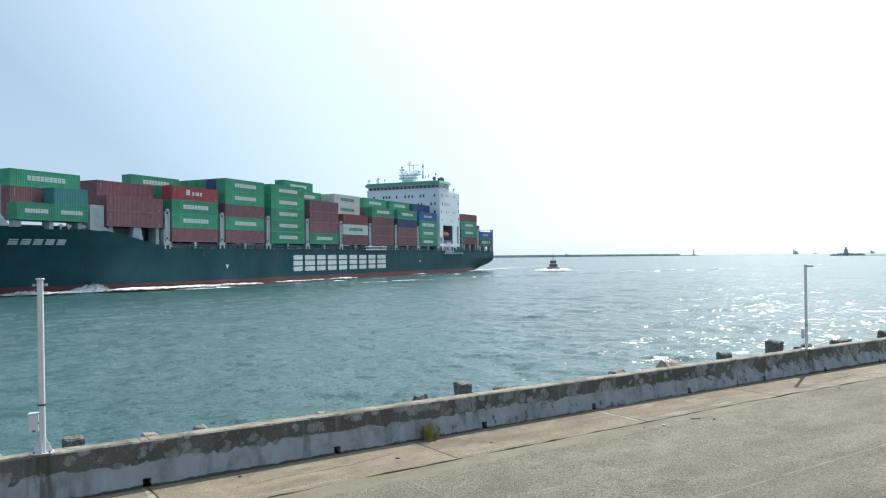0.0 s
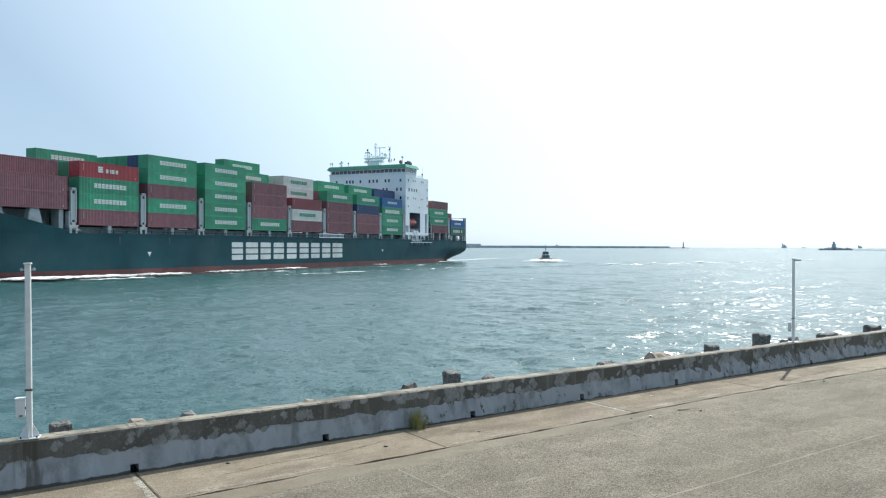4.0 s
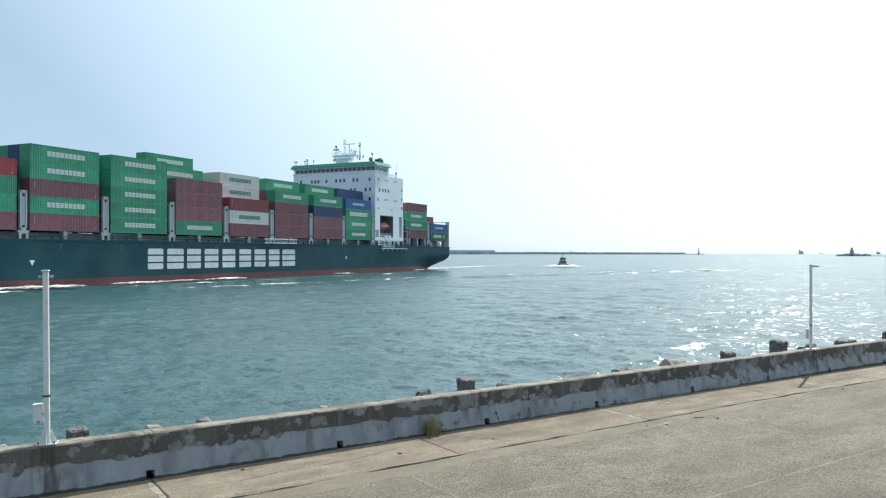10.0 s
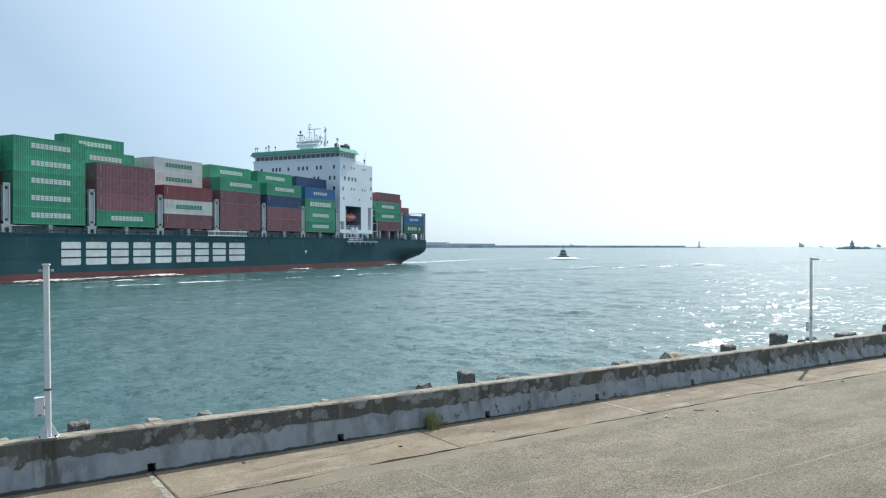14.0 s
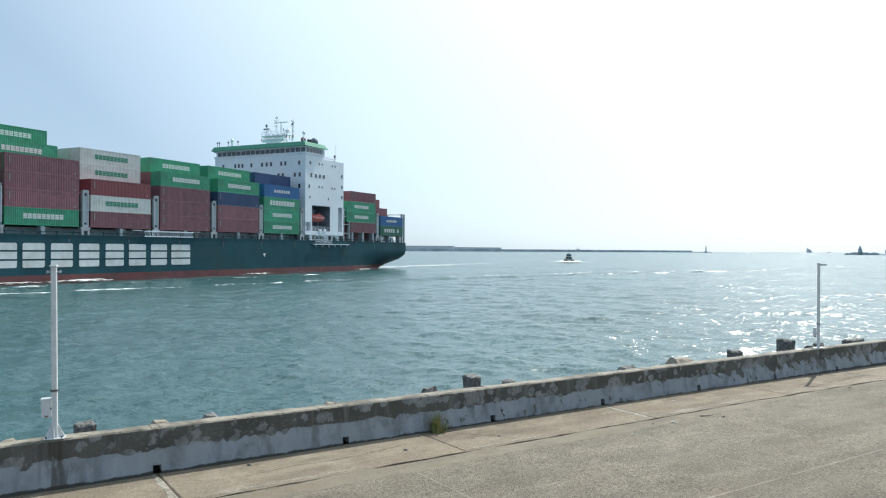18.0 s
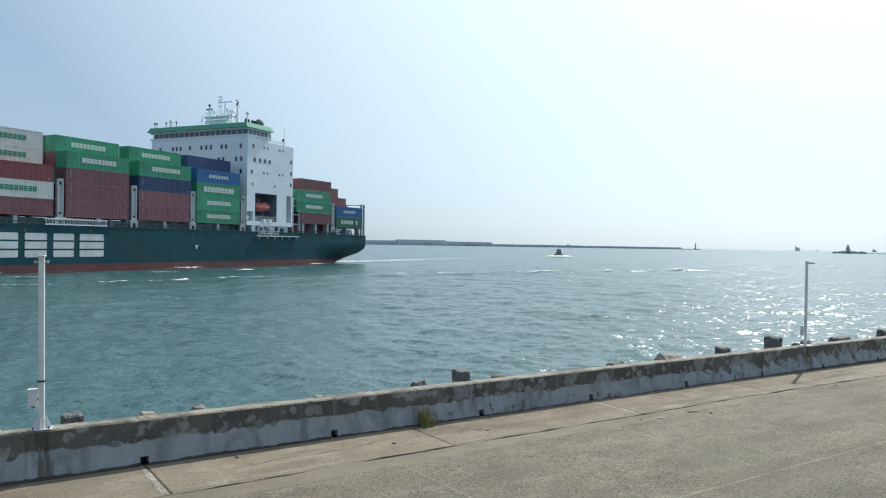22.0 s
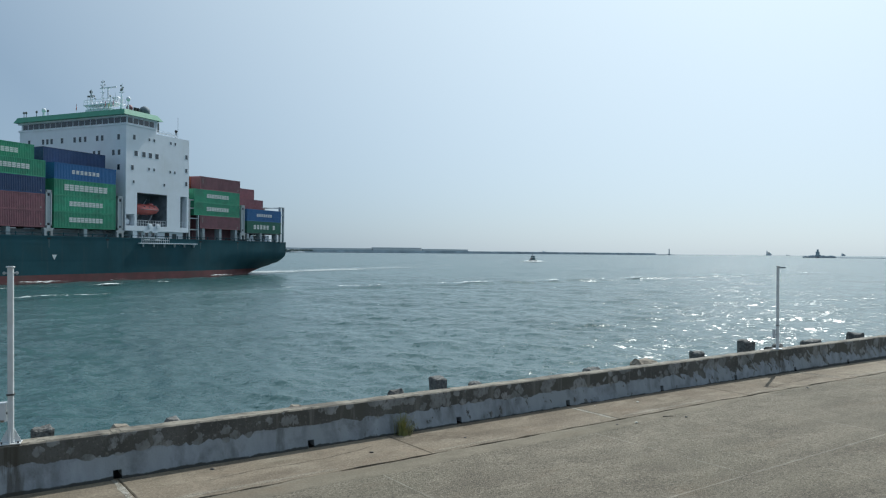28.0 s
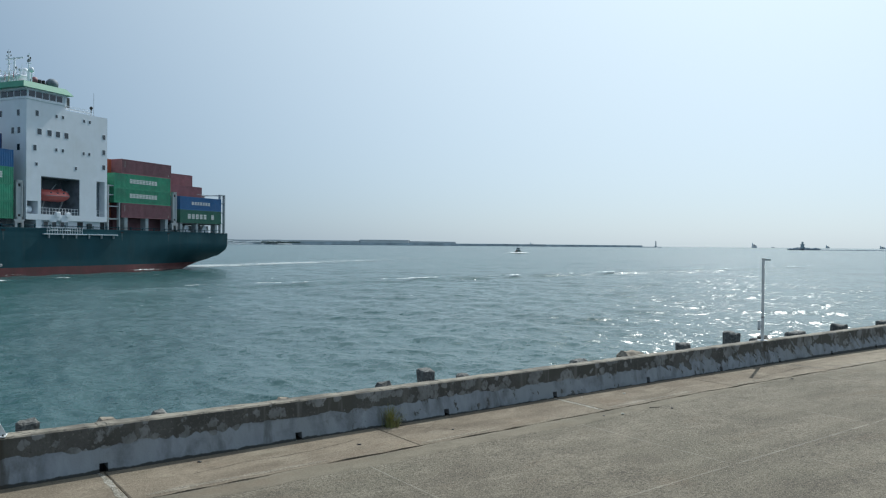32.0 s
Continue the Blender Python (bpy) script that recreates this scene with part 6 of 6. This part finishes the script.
def hull_foam():
    cy = -BEAM / 2
    pts = []
    s = 142.0
    while s > -46:
        y = cy + half_width(s, 0.9)
        th = 0.66 + 0.07 * math.sin(s * 0.47) + 0.07 * math.sin(s * 0.31) + 0.09 * math.sin(s * 0.127 + 1) - 0.16 * smooth(90, 55, s) - 0.12 * smooth(55, 0, s)
        w = 3.2 + 2.4 * smooth(50, 90, s)
        pts.append((s, y + 0.6 * w, w, th - 0.02))
        s -= 0.8
    RIDERS.append((foam_sheet("bow_wave", "white foam running along the ship's waterline", pts, 0.65, seed=1), pose(0, 0, -0.14)))
    pts = []
    s = 112.0
    while s > -40:
        clump = noise.noise(Vector((s * 0.16, 5.3, 0))) + 0.6 * noise.noise(Vector((s * 0.45, 1.7, 0)))
        th = 0.34 + 0.42 * clump + 0.1 * smooth(60, 110, s)
        pts.append((s, 7.0 + (112 - s) * 0.05 + 0.9 * math.sin(s * 0.21), 2.0 + 1.0 * abs(clump), max(0.0, min(0.78, th + 0.03))))
        s -= 0.7
    RIDERS.append((foam_sheet("side_wash", "broken white wash lines beside the ship", pts, 0.25, seed=2), pose(0, 0, -0.14)))
    pts = []
    s = -44.0
    while s > -190:
        th = 0.62 - 0.3 * smooth(-60, -185, s) + 0.05 * math.sin(s * 0.17) + 0.04 * math.sin(s * 0.41)
        pts.append((s, -10.0 + 0.5 * math.sin(s * 0.05), 9.0 + (-46 - s) * 0.03, th))
        s -= 1.5
    RIDERS.append((foam_sheet("stern_wake", "pale foaming wake trailing behind the ship", pts, 0.1, seed=3, material=THIN_FOAM), pose(0, 0, -0.14)))
    # the crest that spreads from the bow over the open water, breaking here and there
    line = ((80, 25), (66, 28), (40, 32.5), (20, 36), (0, 44), (-20, 51.5), (-50, 66), (-100, 90), (-125, 103), (-175, 126))
    rng, pts, vs, m = random.Random(44), [], [], 7
    s, patch, left = 80.0, 0.3, 0.0
    while s > -175:
        k = next(i for i in range(len(line) - 1) if line[i + 1][0] <= s)
        (a, p), (b, q) = line[k], line[k + 1]
        y = p + (q - p) * (a - s) / (a - b) + 0.7 * math.sin(s * 0.37) + 0.5 * math.sin(s * 0.83)
        if left <= 0:
            patch, left = rng.choice((0.2, 0.28, 0.36, 0.44, 0.52, 0.6)), rng.uniform(1.5, 7)
        left -= 0.8
        pts.append((s, y, rng.uniform(0.9, 1.5), patch + rng.uniform(-0.06, 0.06)))
        h = (0.3 + 0.1 * math.sin(s * 0.29) + 0.06 * math.sin(s * 0.71)) * (1 - smooth(10, 45, s)) * (1 - smooth(-110, -175, s))
        for j in range(m):
            w = -1 + 2 * j / (m - 1)
            vs.append((s, y + w * 3.2, -0.16 + (h + 0.16) * math.cos(w * math.pi / 2) ** 2))
        s -= 0.8
    n = len(pts)
    ridge = bpy.data.meshes.new("wake_crest")
    ridge.from_pydata(vs, [], [(i * m + j, i * m + j + 1, (i + 1) * m + j + 1, (i + 1) * m + j) for i in range(n - 1) for j in range(m - 1)])
    ridge.materials.append(WATER)
    ridge.polygons.foreach_set("use_smooth", [True] * len(ridge.polygons))
    RIDERS.append((thing("wake_crest", "long low wave crest spreading from the ship's bow", "wave", "foam", mesh=ridge), pose(0, 0, -0.14)))
    RIDERS.append((foam_sheet("crest_foam", "broken white foam along the ship's spreading wave", pts, 0.25, seed=4), pose(0, 0, 0.1)))
    # torn spray thrown up along the bow wave, in thin ragged curtains
    for k, (fore, aft, tall) in enumerate(((121.5, 111.5, 2.0), (130.0, 122.5, 1.0))):
        rng, vs, thick, m, cols = random.Random(15 + k), [], [], 8, 44
        for layer in range(2):
            for i in range(cols):
                q = i / (cols - 1)
                x = fore + (aft - fore) * q
                h = tall * (math.sin(math.pi * q ** 1.6) ** 0.8 * 0.8 + 0.12) * rng.uniform(0.75, 1.15) * (1 - 0.3 * layer)
                for j in range(m):
                    p = j / (m - 1)
                    vs.append((x - 0.5 * p * h + rng.uniform(-0.06, 0.06), cy + half_width(x, 0.8) + 0.9 + 0.5 * layer + 0.25 * p * h, 0.1 + h * p))
                    thick.append(0.95 * (1 - p ** 2.2) * (1 - abs(2 * q - 1) ** 4))
        fs = [(o + i * m + j, o + (i + 1) * m + j, o + (i + 1) * m + j + 1, o + i * m + j + 1) for o in (0, cols * m) for i in range(cols - 1) for j in range(m - 1)]
        me = bpy.data.meshes.new("spray")
        me.from_pydata(vs, [], fs)
        me.attributes.new("thick", "FLOAT", "POINT").data.foreach_set("value", thick)
        me.materials.append(SPRAY)
        RIDERS.append((thing("spray", "burst of white spray beside the ship's bow", "spray", "foam", mesh=me), pose(0, 0, -0.14)))


hull_foam()


# ---- small pilot boat ahead of the camera, running out to sea ----
BOAT_ROWS = [(0, 6.62, 281), (4, 6.78, 286), (8, 6.96, 298), (12, 7.0, 320), (16, 6.98, 342), (20, 6.93, 367), (24, 6.92, 410), (28, 6.80, 453), (32, 6.64, 495)]


def pilot_boat():
    boat = thing("pilot_boat", "small dark green pilot boat running out to sea", "boat")
    g = Geo()
    st = [(-6.2, 2.1, 0.9), (-3, 2.3, 0.95), (1, 2.3, 1.15), (4, 1.7, 1.5), (6, 0.8, 1.9), (7.2, 0.06, 2.2)]
    vs = []
    for x, w, d in st:
        vs += [(x, -w * 0.55, -0.5), (x, -w * 0.9, 0.25), (x, -w, d), (x, w, d), (x, w * 0.9, 0.25), (x, w * 0.55, -0.5)]
    fs = [(i * 6 + k, i * 6 + (k + 1) % 6, (i + 1) * 6 + (k + 1) % 6, (i + 1) * 6 + k) for i in range(len(st) - 1) for k in range(6)] + [tuple(range(5, -1, -1))]
    part("hull", g.add(vs, fs), TUG_DARK_HAZED, boat, "dark hull")
    part("fender", Geo().box(-6.35, 4, -2.4, -2.2, 0.6, 0.85).box(-6.35, 4, 2.2, 2.4, 0.6, 0.85).box(-6.45, -6.2, -2.3, 2.3, 0.5, 0.9), BLACK, boat, "black rubber fender")
    part("cabin", Geo().chamfer_box(-3.4, 2.4, -1.5, 1.5, 0.95, 2.2, 0.15), TUG_GREEN_HAZED, boat, "grey-green cabin")
    wh = part("wheelhouse", Geo().chamfer_box(-1.6, 1.9, -1.15, 1.15, 2.3, 3.4, 0.15), TUG_GREEN_HAZED, boat)
    for y in (-0.55, 0.55):
        part("window", Geo().box(-1.63, -1.6, y - 0.4, y + 0.4, 2.6, 3.2), GLASS_DARK, wh)
        part("window", Geo().box(-3.43, -3.4, y - 0.35, y + 0.35, 1.5, 2.0), GLASS_DARK, boat)
    part("mast", Geo().rod((-0.8, 0, 3.4), (-0.8, 0, 6.0), 0.16, 6, 0.07), TUG_DARK_HAZED, boat)
    part("crosstree", Geo().box(-0.85, -0.75, -0.9, 0.9, 4.7, 4.86), TUG_DARK_HAZED, boat)
    part("radar", Geo().box(-0.3, -0.1, -0.7, 0.7, 3.9, 4.05), SHIP_WHITE, boat)
    part("wheelhouse_roof", Geo().box(-1.9, 2.1, -1.3, 1.3, 3.4, 3.52), SHIP_WHITE, boat, "white roof edge")
    part("cabin_trim", Geo().box(-3.5, 2.4, -1.58, 1.58, 2.18, 2.28), SHIP_WHITE, boat)
    part("life_ring", Geo().ball((-3.45, 1.1, 1.7), 0.06, 0.3, 0.3, 8, 6), BUOY_ORANGE, boat)
    for y in (-2.0, 2.0):
        part("rail", Geo().rod((-6.0, y, 1.75), (-3.4, y, 1.75), 0.05, 6).rod((-6.0, y, 0.9), (-6.0, y, 1.75), 0.05, 6), SHIP_GREY, boat)
    for ob in boat.children:
        ob.matrix_basis = Matrix.Diagonal((1.05, 0.98, 1.02, 1))
    pts = [(-5.5 - i * 0.9, 0, 4.5 + i * 0.45, 0.8 - 0.01 * i) for i in range(44)]
    wash = foam_sheet("boat_wash", "white foam churned up behind the pilot boat", [(6 - i * 1.0, 0, 5.0 + 0.5 * i, 0.84) for i in range(12)] + pts, 0.5, seed=6)
    return boat, wash


pilot, boat_wash = pilot_boat()


# ---- whitecaps: small torn crests on the open water ----
def whitecaps():
    rng = random.Random(31)
    spots = [(rng.uniform(-24, 34), 60 * (4.5 ** rng.random()), rng.uniform(0.2, 0.6), 0.0) for _ in range(38)]
    vs, fs, thick = [], [], []
    for az, dist, size, drop in spots:
        cx, cy, n = dist * math.sin(radians(az)), dist * math.cos(radians(az)), len(vs)
        rows = 7
        for i in range(rows):
            q = -1 + 2 * i / (rows - 1)
            for k in (-1, 0, 1):
                vs.append((cx + q * size + rng.uniform(-0.1, 0.1), cy + k * size * 0.35 + rng.uniform(-0.08, 0.08) + 0.2 * q * q, 0.13 + 0.12 * (k == 0) * (1 - q * q)))
                thick.append((0.66 - drop) * (1 - q * q) if k == 0 else 0.0)
        fs += [(n + 3 * i + k, n + 3 * i + 3 + k, n + 3 * i + 4 + k, n + 3 * i + 1 + k) for i in range(rows - 1) for k in range(2)]
    me = bpy.data.meshes.new("whitecaps")
    me.from_pydata(vs, [], fs)
    me.attributes.new("thick", "FLOAT", "POINT").data.foreach_set("value", thick)
    me.materials.append(FOAM)
    return thing("whitecaps", "small white breaking crests scattered over the water", "foam", kind="stuff", mesh=me)


caps = whitecaps()


# ---- far shore, breakwaters and ships ----
def at(az, dist, z=0.0, turn=0.0):
    return pose(dist * math.sin(radians(az)), dist * math.cos(radians(az)), z, 0, 0, -az + turn)


def high(el, dist):
    return EYE + dist * math.tan(radians(el))


def long_wall(name, label, az0, d0, az1, d1, z0, z1, width, material, pieces=12, seed=0, uneven=0.0):
    rng = random.Random(seed)
    top = thing(name, label, "breakwater")
    a = Vector((d0 * math.sin(radians(az0)), d0 * math.cos(radians(az0)), 0))
    b = Vector((d1 * math.sin(radians(az1)), d1 * math.cos(radians(az1)), 0))
    d = (b - a).normalized()
    n = Vector((-d.y, d.x, 0))
    for i in range(pieces):
        p, q = a.lerp(b, i / pieces), a.lerp(b, (i + 0.995) / pieces)
        h0 = z0 + (z1 - z0) * i / pieces + rng.uniform(-uneven, uneven)
        vs = []
        for r in (p, q):
            vs += [tuple(r - n * 3 + Vector((0, 0, -2))), tuple(r - n * 1 + Vector((0, 0, h0 * 0.55))), tuple(r + Vector((0, 0, h0 * 0.6))), tuple(r + n * 1 + Vector((0, 0, h0))), tuple(r + n * width + Vector((0, 0, h0))), tuple(r + n * (width + 6) + Vector((0, 0, -2)))]
        fs = [(k, 6 + k, 6 + (k + 1) % 6, (k + 1) % 6) for k in range(6)] + [tuple(range(6)), tuple(range(11, 5, -1))]
        part("caisson", Geo().add(vs, fs), material, top)
    return top


long_wall("breakwater", "long low grey breakwater across the harbour mouth", -18, 2350, 15.76, 2650, 9.6, 6.4, 9, FAR_WALL_HAZED, 34, 1, 0.25)
long_wall("breakwater_end", "lower end of the breakwater with a lighthouse", 15.77, 2650, 17.1, 2680, 2.6, 2.4, 9, FAR_DARK_HAZED, 3, 2)
long_wall("storage_terrace", "long pale terrace behind the breakwater", -5.3, 2700, -1.6, 2740, 19.3, 19.0, 30, FAR_PALE_HAZED, 4, 3, 0.1)
long_wall("storage_terrace", "long pale terrace behind the breakwater", -1.5, 2700, 1.9, 2740, 15.0, 14.0, 30, FAR_PALE_HAZED, 4, 4, 0.1)
long_wall("shore", "low distant shore with sheds and trees", -19, 2050, -10.4, 2250, 5.5, 4.5, 60, FAR_DARK_HAZED, 12, 5, 0.6)
long_wall("shore_wall", "long pale wall along the distant shore", -19, 2700, -5.4, 2710, 15.8, 15.4, 20, FAR_PALE_HAZED, 12, 8, 0.4)
long_wall("mole", "dark rock mole with a lighthouse at its end", 25.5, 1450, 27.5, 1452, 2.0, 1.9, 8, FAR_DARK_HAZED, 5, 6, 0.5)
long_wall("mole", "low dark stone mole running out to sea", 27.5, 1452, 42, 1500, 1.5, 1.5, 6, FAR_DARK_HAZED, 14, 7, 0.1)


def lighthouse(az, dist, base, top, radius, stepped):
    h = top - base
    lh = thing("lighthouse", "dark square lighthouse tower on the rock mole" if stepped else "slim grey lighthouse at the breakwater's end", "lighthouse", m=at(az, dist, base))
    if stepped:
        part("base_house", Geo().chamfer_box(-4.6, 4.6, -3, 3, 0, h * 0.26, 0.3), FAR_DARK_HAZED, lh)
        part("tower", Geo().chamfer_box(-3.0, 3.0, -2.4, 2.4, h * 0.26, h * 0.62, 0.3), FAR_DARK_HAZED, lh)
        part("gallery", Geo().box(-3.9, 3.9, -2.8, 2.8, h * 0.62, h * 0.66), FAR_DARK_HAZED, lh)
        part("lantern", Geo().rod((0, 0, h * 0.66), (0, 0, h * 0.95), 1.7, 10), FAR_DARK_HAZED, lh)
        part("lantern_roof", Geo().rod((0, 0, h * 0.95), (0, 0, h), 1.9, 10, 0.4), FAR_DARK_HAZED, lh)
    else:
        part("plinth", Geo().rod((0, 0, -2), (0, 0, 1.5), radius * 2.2, 10), FAR_DARK_HAZED, lh)
        part("tower", Geo().rod((0, 0, 1.5), (0, 0, h * 0.82), radius, 12, radius * 0.7), FAR_WALL_HAZED, lh)
        part("gallery", Geo().rod((0, 0, h * 0.82), (0, 0, h * 0.85), radius * 1.2, 12), FAR_WALL_HAZED, lh)
        part("lantern", Geo().rod((0, 0, h * 0.85), (0, 0, h), radius * 0.6, 10, radius * 0.3), FAR_DARK_HAZED, lh)
    return lh


lighthouse(16.7, 2665, 2.4, high(0.36, 2665), 2.2, False)
lighthouse(26.43, 1451, 1.9, high(0.375, 1451), 2, True)
for k, (az, w, h) in enumerate(((25.7, 5, 2.2), (25.95, 4, 2.8), (26.15, 6, 3.0), (26.75, 6, 3.2), (27.0, 5, 2.6), (27.2, 6, 3.0), (27.4, 4, 2.4))):
    bm = bmesh.new()
    bmesh.ops.create_icosphere(bm, subdivisions=2, radius=1)
    for v in bm.verts:
        v.co = Vector((v.co.x * w, v.co.y * 3, v.co.z * (h * 1.5 - 0.6))) + noise.noise_vector(v.co * 2 + Vector((k, 0, 0))) * 0.8
    me = bpy.data.meshes.new("rock")
    bm.to_mesh(me)
    bm.free()
    me.materials.append(FAR_DARK_HAZED)
    thing("rock_heap", "heap of dark armour rocks by the lighthouse", "rocks", "rocks on the mole", m=at(az, 1448, 0.9), mesh=me)


def far_ship(az, dist, length, height, turn, name="cargo_ship"):
    fs = thing(name, "distant hazy cargo ship at anchor on the horizon", "ship", "ships on the horizon", m=at(az, dist, 0, turn))
    h = height
    L = length / 2
    part("hull", Geo().add([(-L, -h * 0.2, 0), (L * 0.92, -h * 0.2, 0), (L, 0, h * 0.3), (L * 0.92, h * 0.2, 0), (-L, h * 0.2, 0), (-L, -h * 0.22, h * 0.25), (L * 0.95, -h * 0.22, h * 0.27), (L * 1.04, 0, h * 0.36), (L * 0.95, h * 0.22, h * 0.27), (-L, h * 0.22, h * 0.25)],
                           [(0, 1, 6, 5), (1, 2, 7, 6), (2, 3, 8, 7), (3, 4, 9, 8), (4, 0, 5, 9), (5, 6, 7, 8, 9), (4, 3, 2, 1, 0)]), FAR_HULL_HAZED, fs)
    part("bridge", Geo().box(-L * 0.9, -L * 0.4, -h * 0.2, h * 0.2, h * 0.25, h * 0.8), FAR_HULL_HAZED, fs)
    part("funnel", Geo().box(-L * 0.85, -L * 0.65, -h * 0.08, h * 0.08, h * 0.8, h), FAR_HULL_HAZED, fs)
    part("cargo", Geo().box(-L * 0.35, L * 0.3, -h * 0.18, h * 0.18, h * 0.25, h * 0.66), FAR_RUST_HAZED, fs)
    part("cargo", Geo().box(L * 0.33, L * 0.75, -h * 0.18, h * 0.18, h * 0.26, h * 0.5), FAR_HULL_HAZED, fs)


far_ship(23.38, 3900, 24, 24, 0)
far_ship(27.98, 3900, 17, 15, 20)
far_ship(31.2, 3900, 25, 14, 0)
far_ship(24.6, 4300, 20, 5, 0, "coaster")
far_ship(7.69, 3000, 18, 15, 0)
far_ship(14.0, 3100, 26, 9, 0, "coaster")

# sheds, vehicles and trees on the distant shore
rng = random.Random(77)
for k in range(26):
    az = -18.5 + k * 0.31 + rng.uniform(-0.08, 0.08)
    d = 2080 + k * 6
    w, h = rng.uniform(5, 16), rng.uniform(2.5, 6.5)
    mat = rng.choice((FAR_PALE_HAZED, FAR_PALE_HAZED, FAR_HULL_HAZED, FAR_WALL_HAZED, FAR_RUST_HAZED))
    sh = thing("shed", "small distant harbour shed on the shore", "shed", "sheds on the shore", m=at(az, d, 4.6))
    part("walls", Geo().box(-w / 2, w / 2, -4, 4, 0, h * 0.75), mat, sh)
    part("roof", Geo().add([(-w / 2 - 0.4, -4.4, h * 0.75), (w / 2 + 0.4, -4.4, h * 0.75), (w / 2 + 0.4, 0, h), (-w / 2 - 0.4, 0, h), (w / 2 + 0.4, 4.4, h * 0.75), (-w / 2 - 0.4, 4.4, h * 0.75)], [(0, 1, 2, 3), (3, 2, 4, 5), (0, 3, 5), (1, 4, 2)]), FAR_WALL_HAZED if mat is not FAR_WALL_HAZED else FAR_DARK_HAZED, sh)
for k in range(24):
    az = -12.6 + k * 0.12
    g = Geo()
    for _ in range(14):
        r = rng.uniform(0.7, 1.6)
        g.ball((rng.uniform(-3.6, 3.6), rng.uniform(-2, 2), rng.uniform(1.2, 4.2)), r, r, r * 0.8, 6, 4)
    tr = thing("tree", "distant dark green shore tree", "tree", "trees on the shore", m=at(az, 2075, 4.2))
    part("trunk", Geo().rod((0, 0, 0), (0, 0, 2), 0.25, 6), FAR_DARK_HAZED, tr)
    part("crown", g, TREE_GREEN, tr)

# ---- movements ----
def motions():
    for ob, place in RIDERS:
        walk(ob, [(t, ship_pose(x, y) @ place) for t, x, y in SHIP_ROWS])
    for k, ob in enumerate((pilot, boat_wash)):
        rows = []
        for i, (t, az, d) in enumerate(BOAT_ROWS):
            x, y = d * math.sin(radians(az)), d * math.cos(radians(az))
            rows.append((t, pose(x, y, 0.1 + (0.12 * math.sin(t * 1.3) if k == 0 else 0), 0, 0, 84.0)))
        walk(ob, rows)
    for ob in (water, caps):
        walk(ob, [(0, pose(-3.0, 6.0, 0)), (32, pose(3.0, -6.0, 0))])


motions()
